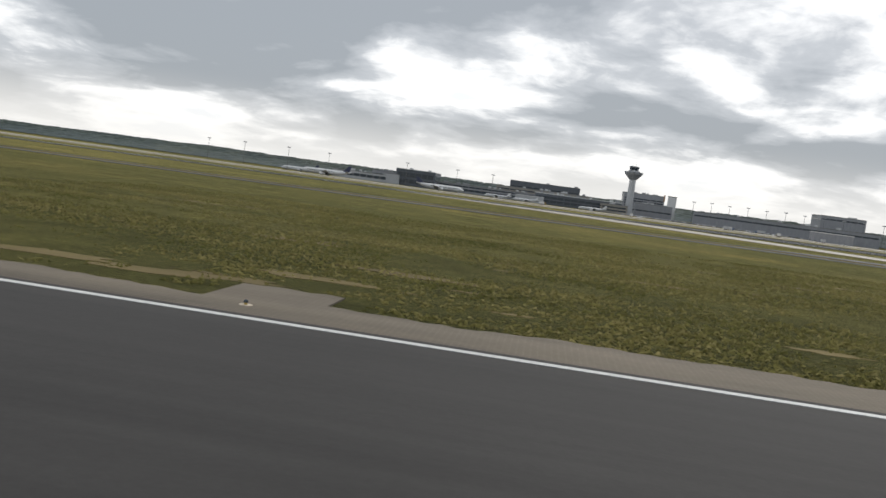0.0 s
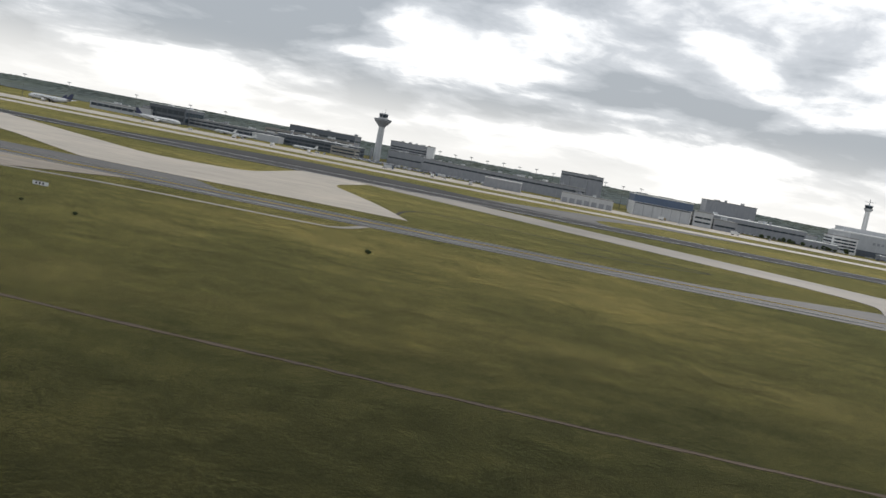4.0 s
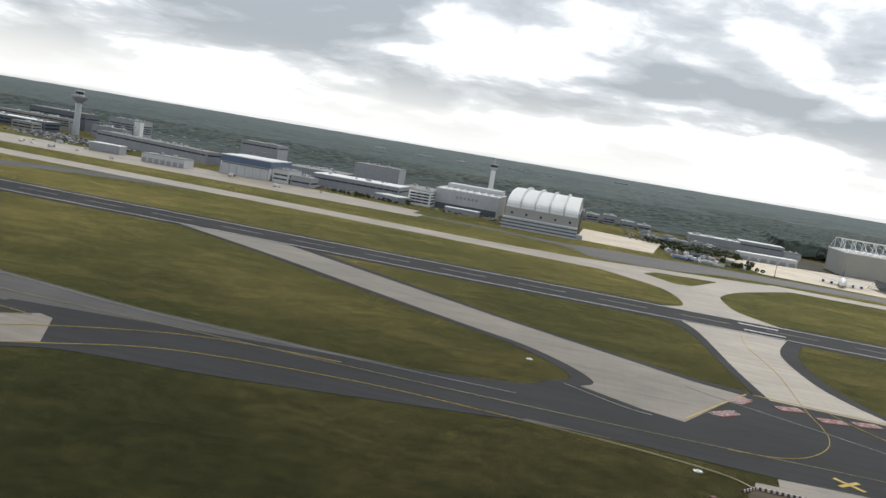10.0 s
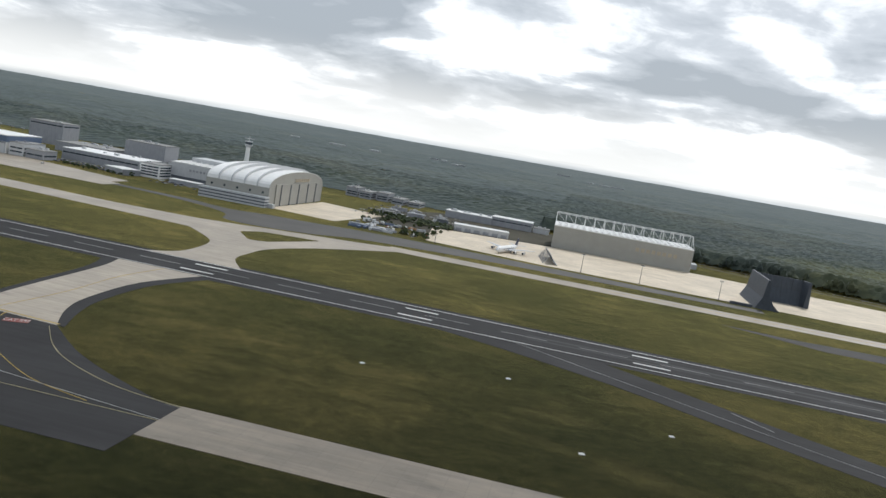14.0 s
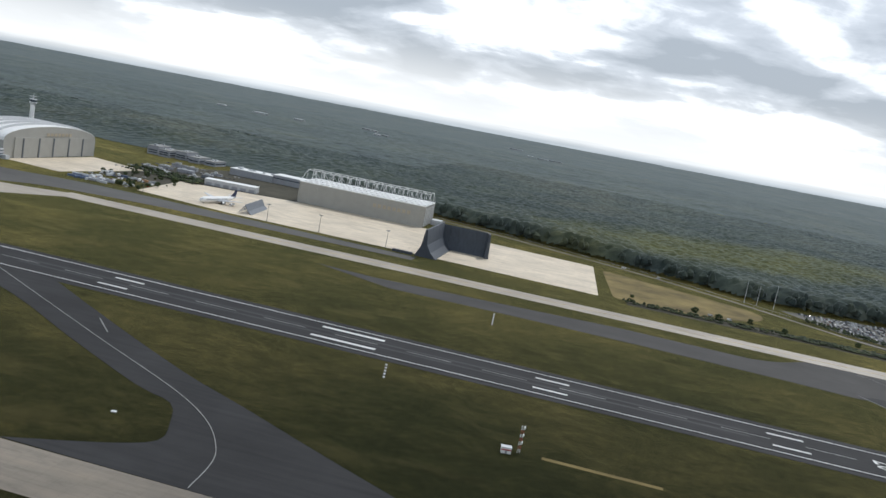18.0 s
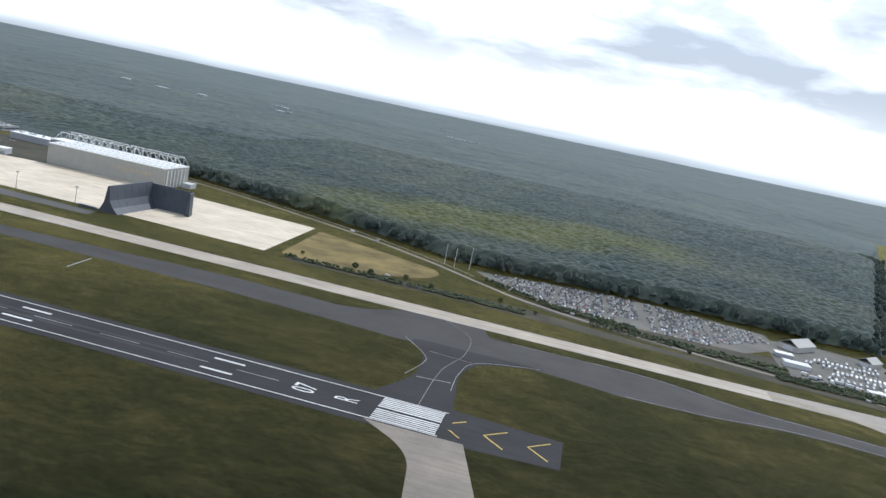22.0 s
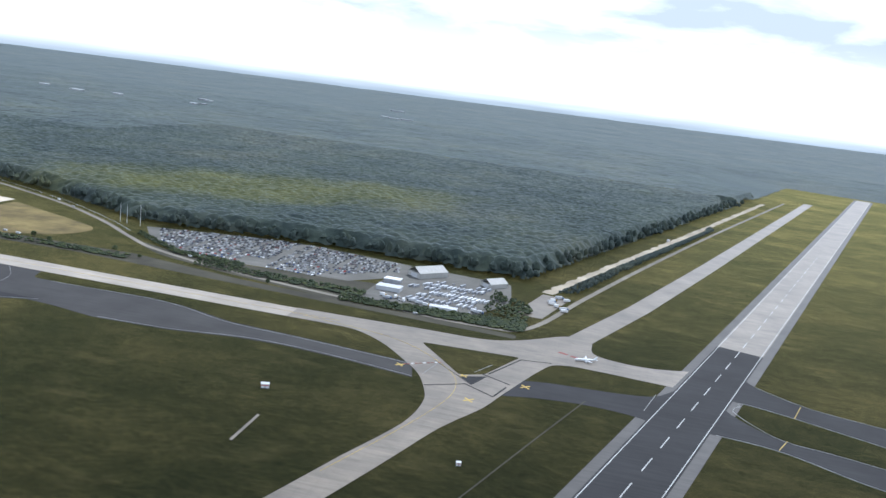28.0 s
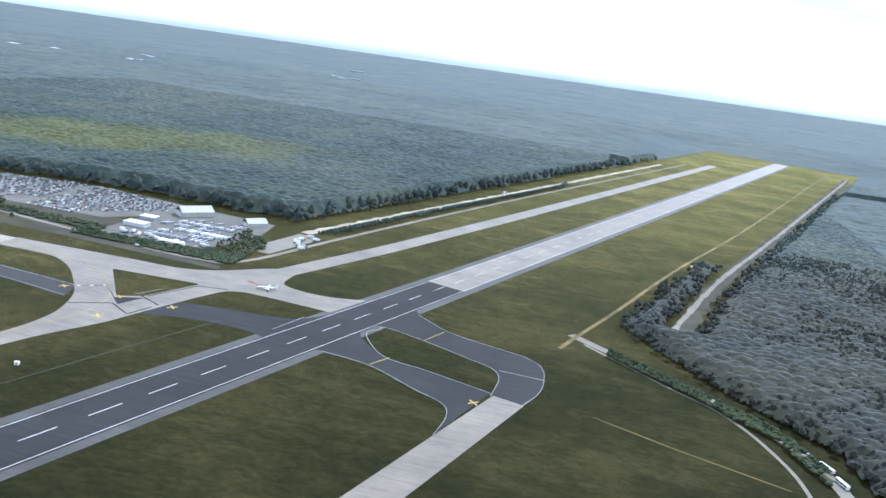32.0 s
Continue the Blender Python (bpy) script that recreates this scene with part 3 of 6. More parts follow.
# junction at the west runway
JUNCTION = curve([(2200, 797), (2240, 797), (2272, 794), (2304, 772), (2330, 742), (2355, 708), (2369, 674), (2375, 644), (2371, 597), (2349, 528)], 4) + [(2295, 350), (2321, 350)]
JUNCTION += curve([(2321, 350), (2373, 518), (2397, 600), (2420, 655), (2432, 699), (2457, 782), (2472, 800), (2500, 802), (2572, 795)], 3)[1:] + [(2590, 853)]
JUNCTION += curve([(2590, 853), (2556, 841), (2522, 842), (2498, 856), (2494, 900), (2468, 900), (2446, 878), (2423, 855), (2390, 838), (2330, 836), (2200, 831)], 4)[1:]
slab("junction_west", JUNCTION, T_CONC, CONCRETE, "pale concrete taxiway junction")
slab("isle_west", rounded([(2339, 793, 5), (2432, 800, 4), (2409, 735, 4), (2389, 722, 4)]), T_ISLE, GRASS, "grass triangle inside the taxiway junction")
slab("isle_asphalt", [(2362, 747), (2403, 702), (2412, 730), (2390, 718)], T_ISLE - 0.03, ASPHALT, "dark asphalt wedge beside the grass triangle")
slab("link_west_asphalt", curve([(2428, 690), (2461, 701), (2500, 706), (2538, 701), (2552, 690)], 4) + curve([(2580, 800), (2566, 775), (2550, 757), (2515, 749), (2468, 744), (2440, 737)], 4), T_ASPH, ASPHALT, "dark asphalt link to the long runway")
slab("taxiway_west", ribbon([(2478, 880), (2545, 1075), (2660, 1450), (3120, 2990)], 27), T_CONC, CONCRETE, "pale concrete taxiway running beside the long runway")
EXIT_TOP = [(2650, 840), (2690, 806), (2740, 789), (2768, 779), (2784, 757), (2787, 708), (2776, 668)]
EXIT_ISLE_TOP = [(2631, 784), (2665, 773), (2714, 750), (2742, 735), (2751, 713), (2750, 676)]
EXIT_ISLE_LOW = [(2622, 742), (2650, 712), (2691, 700), (2749, 681)]
EXIT_LOW = [(2600, 694), (2646, 685), (2691, 657), (2718, 641), (2726, 619), (2724, 585)]
slab("exit_west_upper", curve([(2640, 875)] + EXIT_TOP, 4) + curve(EXIT_ISLE_TOP[::-1] + [(2610, 790)], 4), T_ASPH, ASPHALT, "dark asphalt turn-off bending beside the runway")
slab("exit_west_lower", curve([(2612, 765)] + EXIT_ISLE_LOW, 4) + curve(EXIT_LOW[::-1] + [(2580, 694)], 4), T_ASPH + 0.005, ASPHALT, "dark asphalt turn-off")
slab("taxiway_west_concrete", [(2726, 590), (2752, 677), (2778, 670), (2728, 496), (2650, 240), (2622, 240)], T_CONC, CONCRETE, "pale concrete taxiway with patched slabs")
# aprons
slab("apron_terminal", [(-900, 868), (560, 868), (735, 868), (735, 905), (722, 905), (722, 945), (560, 985), (-900, 1010)], T_CONC, CONCRETE_SUNLIT, "pale concrete cargo apron")
slab("apron_arched_hangar", [(900, 955), (905, 1140), (1005, 1112), (985, 945)], T_CONC, CONCRETE_PALE, "pale concrete apron in front of the arched hangar, sunlight added to its colour")
slab("apron_hangar", [(1098, 935), (1076, 1085), (1236, 1126), (1426, 1136), (1650, 1114), (1660, 906), (1460, 915), (1230, 915)], T_CONC, CONCRETE_PALE, "pale concrete apron of the long hangar, sunlight added to its colour")
slab("dry_field", rounded([(1662, 1100, 10), (1770, 1056, 20), (1850, 1020, 30), (1840, 960, 30), (1760, 905, 20), (1676, 915, 10)]), 0.05, DRY, "dry yellow meadow beside the apron")
slab("perimeter_road", ribbon(curve([(1240, 1250), (1402, 1262), (1669, 1160), (1811, 1078), (1903, 1006), (1960, 968), (2075, 928), (2248, 896), (2380, 882), (2430, 910), (2480, 1090), (2560, 1373), (2721, 1911), (3027, 2894)]), 7), 0.07, GRAVEL, "pale perimeter road along the airfield fence")
slab("sandy_track", uneven([(2432, 1083), (2520, 1374), (2636, 1748), (2947, 2777)], 15), 0.06, SAND, "pale sandy track along the forest edge")
slab("road_west", ribbon(curve([(2800, 875), (2830, 850), (2902, 793), (2966, 727), (3000, 668), (3012, 600), (3000, 480)]), 11), 0.07, GRAVEL, "pale road curving along the forest edge")
slab("track_west", ribbon(curve([(2815, 852), (2880, 790), (2940, 735), (2975, 660), (2985, 600)]), 3.5), 0.06, GRAVEL, "narrow sandy track beside the road")
slab("clearing_ground", uneven(curve([(2908, 940), (2989, 1270), (3130, 1720), (3600, 3250)]), 25, 12), 0.04, SCRUB, "rough cleared strip through the young woodland")
slab("clearing_track", uneven(curve([(2905, 960), (2986, 1270), (3128, 1720), (3600, 3250)]), 8, 13), 0.07, GRAVEL, "sandy track along the cleared strip")
slab("fence_track_west", ribbon(curve([(2793, 826), (2806, 872), (2846, 1004), (2928, 1288), (3088, 1790), (3538, 3300)]), 4.5), 0.06, DRY, "pale worn track along the airfield's western fence")
slab("clearing_spur", uneven([(2945, 1316), (2966, 1308), (2986, 1300)], 9), 0.05, SAND, "short sandy spur beside the cleared strip")
slab("field_path", ribbon([(2832, 677), (2895, 649.5), (2971, 622)], 1.2), 0.05, DRY, "pale straight path in the grass")
slab("field_path_middle", ribbon([(2405, 420), (2440, 533), (2463, 608), (2497, 716)], 1.1), 0.05, SCRUB, "pale straight path in the grass")
slab("workshop_yard", [(1006, 1000), (1097, 1000), (1076, 1086), (1236, 1127), (1250, 1318), (1040, 1326), (985, 1220)], 0.035, SCRUB, "brown worn yard between the workshops")
slab("compound_yard", [(2236, 905), (2240, 1075), (2290, 1108), (2385, 1095), (2398, 1000), (2360, 900)], 0.08, YARD, "paved yard of an equipment compound")
slab("compound_apron", [(2405, 955), (2428, 1075), (2462, 1068), (2438, 955)], 0.08, CONCRETE, "small pale paved yard with parked trucks")
slab("car_park", [(1880, 1082), (1930, 1008), (2010, 966), (2205, 975), (2256, 1040), (2250, 1112), (2120, 1132), (2040, 1132)], 0.06, YARD, "large surface car park")


# ---- forest ----
def forest_side(x, y):
    """How many metres inside the forest a point lies (negative outside)."""
    edge = np.interp(x, [-6000, -700, 200, 900, 1240, 1400, 1669, 1850, 1910, 2120, 2270, 2420, 2430], [1500, 1500, 1420, 1380, 1330, 1285, 1182, 1098, 1100, 1134, 1128, 1122, 1122])
    a = y - edge
    left = np.minimum(a, (2405 + (y - 1120) * 0.308 - x) * 0.95)
    right_edge = np.interp(y, [-500, 560, 700, 800, 935, 1230, 2007, 3105, 8000], [3040, 3040, 3012, 2925, 2840, 2925, 3145, 3500, 5000])
    right = (x - right_edge) * 0.95
    track = np.interp(y, [940, 1270, 1720, 3250, 8000], [2908, 2989, 3130, 3600, 5100])
    right = np.where(y > 930, np.minimum(right, np.abs(x - track) - 14), right)
    right = np.where((y > 1330) & (x < track), np.minimum(right, -60), right)
    end = 0.94 * (y - (3560 - 0.30 * (x - 3300)))
    return np.maximum(np.maximum(left, right), end)


rng = np.random.default_rng(4)


def lumps(x, y, size, seed):
    """Smooth random relief."""
    r = np.random.default_rng(seed)
    g = r.random((256, 256))
    u, v = x / size, y / size
    i, j = np.floor(u).astype(int), np.floor(v).astype(int)
    a, b = u - i, v - j
    a, b = a * a * (3 - 2 * a), b * b * (3 - 2 * b)
    q = lambda di, dj: g[(i + di) % 256, (j + dj) % 256]
    return (q(0, 0) * (1 - a) + q(1, 0) * a) * (1 - b) + (q(0, 1) * (1 - a) + q(1, 1) * a) * b


def tree_tops(x, y, space, seed):
    """Height of close-set rounded crowns, each with its own place, size and height."""
    r = np.random.default_rng(seed)
    jx, jy, hh = r.random((256, 256)), r.random((256, 256)), r.random((256, 256))
    i, j = np.floor(x / space).astype(int), np.floor(y / space).astype(int)
    best = np.full(x.shape, -1e9)
    for di in (-1, 0, 1):
        for dj in (-1, 0, 1):
            a, b = (i + di) % 256, (j + dj) % 256
            d2 = ((i + di + jx[a, b]) - x / space) ** 2 + ((j + dj + jy[a, b]) - y / space) ** 2
            best = np.maximum(best, hh[a, b] * 4.2 - 6.0 * np.minimum(d2, 1.2) * (0.7 + 0.6 * hh[b, a]))
    return best


def canopy(name, x0, x1, y0, y1, step, label, space=11.5, skip=None, relief=1.0, skip_too=None):
    xs, ys = np.arange(x0, x1, step), np.arange(y0, y1, step)
    gx, gy = np.meshgrid(xs, ys, indexing="ij")
    px = gx + (lumps(gx, gy, step * 0.9, 7) - 0.5) * step * 0.7
    py = gy + (lumps(gx, gy, step * 0.9, 8) - 0.5) * step * 0.7
    s = forest_side(px, py)
    z = 17 + 4 * lumps(px, py, 70, 1) + 4 * lumps(px, py, 230, 3) + np.interp(py, [1100, 1700, 2600, 4600], [0.95, 0.75, 0.55, 0.3]) * relief * tree_tops(px, py, space, 2)
    z = np.where((px > 2790) & (py < 2600), z - 11, z)
    z = z * np.clip((s - 3) / np.where(py > 2900, 420, np.where(px < 1200, 160, 26)), 0.03, 1)
    keep = s > 6
    if skip_too:
        keep &= ~((px > skip_too[0]) & (px < skip_too[1]) & (py > skip_too[2]) & (py < skip_too[3]))
    if skip:
        keep &= ~((px > skip[0]) & (px < skip[1]) & (py > skip[2]) & (py < skip[3]))
    nx, ny = gx.shape
    idx = np.arange(nx * ny).reshape(nx, ny)
    cell = keep[:-1, :-1] & keep[1:, :-1] & keep[1:, 1:] & keep[:-1, 1:]
    f = np.stack([idx[:-1, :-1][cell], idx[1:, :-1][cell], idx[1:, 1:][cell], idx[:-1, 1:][cell]], 1)
    used = np.unique(f)
    remap = np.zeros(nx * ny, int)
    remap[used] = np.arange(len(used))
    v = np.stack([px.ravel(), py.ravel(), z.ravel()], 1)[used]
    me = bpy.data.meshes.new(name)
    me.from_pydata((v * LIFE).tolist(), [], remap[f].tolist())
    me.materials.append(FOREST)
    return tagged(new(name, me), label=label, category="forest", kind="stuff")


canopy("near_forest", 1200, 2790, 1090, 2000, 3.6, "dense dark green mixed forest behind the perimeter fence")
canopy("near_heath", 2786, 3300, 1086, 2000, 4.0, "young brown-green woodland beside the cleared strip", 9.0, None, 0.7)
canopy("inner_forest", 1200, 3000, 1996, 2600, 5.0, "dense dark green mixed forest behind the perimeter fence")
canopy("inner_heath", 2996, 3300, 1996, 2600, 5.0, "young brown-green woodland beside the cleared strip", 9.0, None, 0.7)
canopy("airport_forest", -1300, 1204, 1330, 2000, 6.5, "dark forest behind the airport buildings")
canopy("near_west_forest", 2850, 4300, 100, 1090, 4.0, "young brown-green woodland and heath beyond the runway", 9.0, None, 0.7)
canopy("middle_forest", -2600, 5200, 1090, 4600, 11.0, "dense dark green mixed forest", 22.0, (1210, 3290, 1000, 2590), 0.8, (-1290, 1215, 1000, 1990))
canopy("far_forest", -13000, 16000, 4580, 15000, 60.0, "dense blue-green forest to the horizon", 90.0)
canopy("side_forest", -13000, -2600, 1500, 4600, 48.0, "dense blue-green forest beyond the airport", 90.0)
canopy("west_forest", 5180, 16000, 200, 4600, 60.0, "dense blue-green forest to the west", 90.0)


def crowns(name, spots, mat, label, rmin=3.6, rmax=6.6, seed=3, low=15.0, tall=9.0, kind_word="forest"):
    """Many uneven tree crowns with short visible stems, as one mass of trees."""
    r = np.random.default_rng(seed)
    k = len(spots)
    ring = 7
    ang = np.arange(ring) * 2 * np.pi / ring
    rows = [(0.42, 0.60), (0.58, 1.0), (0.78, 0.92), (0.95, 0.50)]
    v, f = [], []
    rad = rmin + (rmax - rmin) * r.random(k)
    hei = low + tall * r.random(k)
    for n in range(k):
        x, y = spots[n]
        base = len(v)
        for h, w in rows:
            wob = 0.78 + 0.44 * r.random(ring)
            dz = (r.random(ring) - 0.5) * 0.13 * low
            ox, oy = (r.random(2) - 0.5) * 1.5
            for i in range(ring):
                v.append((x + ox + rad[n] * w * wob[i] * math.cos(ang[i]), y + oy + rad[n] * w * wob[i] * math.sin(ang[i]), hei[n] * h + dz[i]))
        v.append((x, y, hei[n] * (1.0 + 0.08 * r.random())))
        for q in range(len(rows) - 1):
            for i in range(ring):
                j = (i + 1) % ring
                f.append((base + q * ring + i, base + q * ring + j, base + (q + 1) * ring + j, base + (q + 1) * ring + i))
        top = base + len(rows) * ring
        for i in range(ring):
            f.append((base + (len(rows) - 1) * ring + i, base + (len(rows) - 1) * ring + (i + 1) % ring, top))
        f.append(tuple(base + i for i in range(ring - 1, -1, -1)))
    me = bpy.data.meshes.new(name)
    me.from_pydata((np.array(v) * LIFE).tolist(), [], f)
    me.materials.append(mat)
    return tagged(new(name, me), label=label, category=kind_word, kind="stuff")


def scatter(n, x0, x1, y0, y1, inside, seed, depth=1e9):
    r = np.random.default_rng(seed)
    x, y = x0 + (x1 - x0) * r.random(n), y0 + (y1 - y0) * r.random(n)
    s = forest_side(x, y)
    k = (s > inside) & (s < depth)
    return np.stack([x[k], y[k]], 1)


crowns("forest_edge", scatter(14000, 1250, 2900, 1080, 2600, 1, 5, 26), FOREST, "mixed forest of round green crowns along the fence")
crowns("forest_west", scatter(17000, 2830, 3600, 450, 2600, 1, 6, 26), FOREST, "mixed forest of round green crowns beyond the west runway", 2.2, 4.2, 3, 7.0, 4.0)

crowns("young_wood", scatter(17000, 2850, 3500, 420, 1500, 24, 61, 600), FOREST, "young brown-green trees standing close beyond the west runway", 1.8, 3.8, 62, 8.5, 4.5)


def belt(n, x0, x1, low_edge, high_edge, seed):
    """Random spots in a band whose edges run through given points."""
    r = np.random.default_rng(seed)
    x = x0 + (x1 - x0) * r.random(n)
    a, b = np.interp(x, *low_edge), np.interp(x, *high_edge)
    return np.stack([x, a + (b - a) * r.random(n)], 1)


slab("scrub_ground", rounded([(1905, 1000, 8), (1975, 946, 20), (2080, 915, 20), (2236, 884, 10), (2240, 985), (2120, 968), (2010, 962)]), 0.035, SCRUB, "brown scrubby waste ground beside the car park")
slab("scrub_strip", rounded([(1690, 888, 5), (1690, 914, 5), (1840, 925, 10), (1955, 930, 10), (2100, 900, 10), (2420, 872, 10), (2420, 858, 5), (2200, 872), (1900, 894)]), 0.03, SCRUB, "brown scrubby strip along the perimeter road")
crowns("hedge", belt(900, 2222, 2425, ([2222, 2425], [886, 884]), ([2222, 2425], [902, 912]), 41), DARKLEAF, "dense dark hedge in front of the equipment compound", 1.2, 2.4, 41, 2.2, 2.6, "hedge")
crowns("hedge", belt(230, 2372, 2424, ([2372, 2424], [905, 905]), ([2372, 2424], [1040, 985]), 42), DARKLEAF, "dense dark bushes beside the equipment compound", 1.3, 2.6, 42, 2.5, 3.0, "hedge")
crowns("hedge", belt(260, 1900, 2080, ([1900, 1990, 2080], [1026, 962, 952]), ([1900, 1990, 2080], [1034, 970, 960]), 43), DARKLEAF, "row of low bushes in front of the car park", 1.4, 2.6, 43, 2.5, 3.0, "hedge")
crowns("hedge", belt(360, 1685, 1960, ([1685, 1960], [897, 900]), ([1685, 1960], [907, 914]), 44), DARKLEAF, "row of low bushes beside the taxiway", 1.2, 2.4, 44, 1.8, 2.2, "hedge")
crowns("hedge", belt(420, 2030, 2240, ([2030, 2240], [926, 912]), ([2030, 2240], [946, 934]), 45), DARKLEAF, "scattered bushes on waste ground", 1.2, 2.6, 45, 2.0, 2.5, "hedge")
crowns("hedge", belt(420, 2838, 3000, ([2838, 2905, 2972, 3000], [826, 770, 706, 640]), ([2838, 2905, 2972, 3000], [836, 782, 722, 668]), 46), DARKLEAF, "row of young trees along the forest road", 1.6, 3.0, 46, 4.0, 3.5, "hedge")

crowns("young_trees", belt(900, 1090, 1950, ([1090, 1373, 1911], [2446, 2530, 2702]), ([1090, 1373, 1911], [2468, 2550, 2712]), 47)[:, ::-1], FOREST, "belt of young trees between track and road", 1.8, 3.4, 47, 4.0, 5.0, "forest")

crowns("hedge", belt(160, 985, 1100, ([985, 1100], [1085, 1080]), ([985, 1100], [1122, 1112]), 48), DARKLEAF, "bushes and young trees in the hangar yard", 1.6, 3.2, 48, 3.0, 4.0, "hedge")
slab("yard_ground", [(985, 1085), (985, 1265), (1098, 1262), (1085, 1090)], 0.03, SCRUB, "brown trodden ground of the hangar yard")
# ---- materials of things ----
WHITE = material("white_cladding", plain_look((0.74, 0.74, 0.73), 0.45, 0.0, 0.06))
PALE = material("pale_grey_cladding", plain_look((0.50, 0.51, 0.52), 0.5, 0.0, 0.08))
GREY = material("grey_cladding", plain_look((0.30, 0.31, 0.33), 0.5, 0.0, 0.12))
DARK = material("dark_grey_cladding", plain_look((0.11, 0.125, 0.145), 0.55, 0.0, 0.15))
BEIGE = material("beige_render", plain_look((0.33, 0.31, 0.275), 0.8, 0.0, 0.1))
ROOF = material("light_sheet_roof", plain_look((0.74, 0.74, 0.72), 0.30, 0.0, 0.07, 0.15, (1, 1, 1)))
FELT = material("grey_felt_roof", plain_look((0.24, 0.24, 0.23), 0.85, 0.0, 0.2, 0.08, (1, 1, 1)))
GLASS = material("dark_window_glass", plain_look((0.035, 0.05, 0.065), 0.12, 0.0, 0.1))
STEEL = material("galvanised_steel", plain_look((0.55, 0.56, 0.57), 0.4, 0.6, 0.1))
POLE = material("dark_painted_pole", plain_look((0.13, 0.13, 0.13), 0.6, 0.0, 0.1))
BLUE = material("blue_cladding", plain_look((0.09, 0.13, 0.21), 0.5, 0.0, 0.1))
ORANGE = material("faded_orange_paint", plain_look((0.36, 0.19, 0.08), 0.6, 0.0, 0.15))
RED = material("red_paint", plain_look((0.34, 0.06, 0.045), 0.5, 0.0, 0.1))
YELLOW = material("machine_yellow", plain_look((0.30, 0.21, 0.05), 0.55, 0.0, 0.2))
RUBBER = material("black_rubber", plain_look((0.02, 0.02, 0.02), 0.8))
NIGHT = material("dark_blue_tail", plain_look((0.02, 0.03, 0.08), 0.4))
LACQUER = [material("car_" + n, plain_look(c, 0.25, m, 0.03)) for n, c, m in (("white", (0.75, 0.75, 0.74), 0), ("silver", (0.55, 0.56, 0.57), 0.5), ("grey", (0.18, 0.19, 0.20), 0.4), ("black", (0.02, 0.02, 0.022), 0), ("blue", (0.03, 0.07, 0.20), 0.2), ("red", (0.30, 0.02, 0.02), 0))]

# ---- painted markings ----
P0, P1 = T_RUN - 0.1, T_PAINT


def paint(name, shape, mat, parent, label=""):
    return part(name, shape, mat, parent, label)


def line_of(points, width, smooth=True, steps=8, top=T_PAINT):
    return Shape().prism(ribbon(curve(points, steps) if smooth else points, width), 0.0, top)


def writing(text, x, y, size, turn, mat, parent, label, stretch=1.0):
    c = bpy.data.curves.new("lettering", "FONT")
    c.body, c.size, c.align_x, c.align_y, c.extrude = text, size * LIFE, "CENTER", "CENTER", 0.004
    ob = new("lettering", c)
    ob.matrix_world = at(x, y, T_PAINT + 0.03, turn) @ Matrix.Diagonal((1, stretch, 1, 1))
    c.materials.append(mat)
    ob.parent = parent
    return tagged(ob, label=label)


paint("edge_line", Shape().box(-2600, 29.75, P0, 1500, 30.25, T_RUN + 0.03), PAINT_W, runway_north, "white painted edge line")
for s in (-1, 1):
    paint("edge_line", Shape().box(-2300, SOUTH + s * 22 - 0.45, P0, 1938, SOUTH + s * 22 + 0.45, P1), PAINT_W, runway_south)
    paint("edge_line", Shape().prism([west(-600, s * 22.2 - 0.36), west(210, s * 22.2 - 0.36), west(210, s * 22.2 + 0.36), west(-600, s * 22.2 + 0.36)], P0, P1), PAINT_M, runway_west)
    paint("edge_line", Shape().prism([west(210, s * 22.2 - 0.36), west(2800, s * 22.2 - 0.36), west(2800, s * 22.2 + 0.36), west(210, s * 22.2 + 0.36)], P0, P1), PAINT_M, runway_west_far)
    for k in range(6):                          # threshold stripes
        y = SOUTH + s * (2.9 + 3.3 * k)
        paint("threshold_stripe", Shape().box(1893, y - 0.85, P0, 1936, y + 0.85, P1), PAINT_W, runway_south)
    for x, length, y, wide in ((1795, 22.5, 11.0, 2.4), (1647, 22.5, 11.0, 2.4), (1520, 45, 12.2, 3.6), (1340, 22.5, 11.0, 2.4), (1189, 22.5, 11.0, 2.4), (1038, 24, 11.0, 2.4)):
        paint("aiming_bar" if length > 30 else "touchdown_bar", Shape().box(x - length, SOUTH + s * y - wide / 2, P0, x, SOUTH + s * y + wide / 2, P1), PAINT_W, runway_south)
for k in range(26):
    x = 1824 - k * 51
    paint("centre_dash", Shape().box(x - 30, SOUTH - 0.3, P0, x, SOUTH + 0.3, P1), PAINT_WORN, runway_south)
for k in range(30):
    d = -420 + k * 50
    far = runway_west_far if d > 205 else runway_west
    paint("centre_dash", Shape().prism([west(d, -0.45), west(d + 27, -0.45), west(d + 27, 0.45), west(d, 0.45)], P0, P1), PAINT_M, far)
# tyre rubber along the touchdown zone
RUBBERED = material("rubber_stained_asphalt", paving_look((0.028, 0.028, 0.030), 0.25, 0.75))
for y, w in ((SOUTH - 4.5, 3.2), (SOUTH + 4.5, 3.0)):
    paint("tyre_marks", Shape().box(1250, y - w / 2, P0, 1760, y + w / 2, T_RUN + 0.05), RUBBERED, runway_south, "black tyre marks")
writing("07", 1843.5, SOUTH - 0.5, 15, 90, PAINT_W, runway_south, "white runway number 07", 1.5)
writing("R", 1873, SOUTH - 1, 13, 90, PAINT_W, runway_south, "white runway letter R", 1.8)
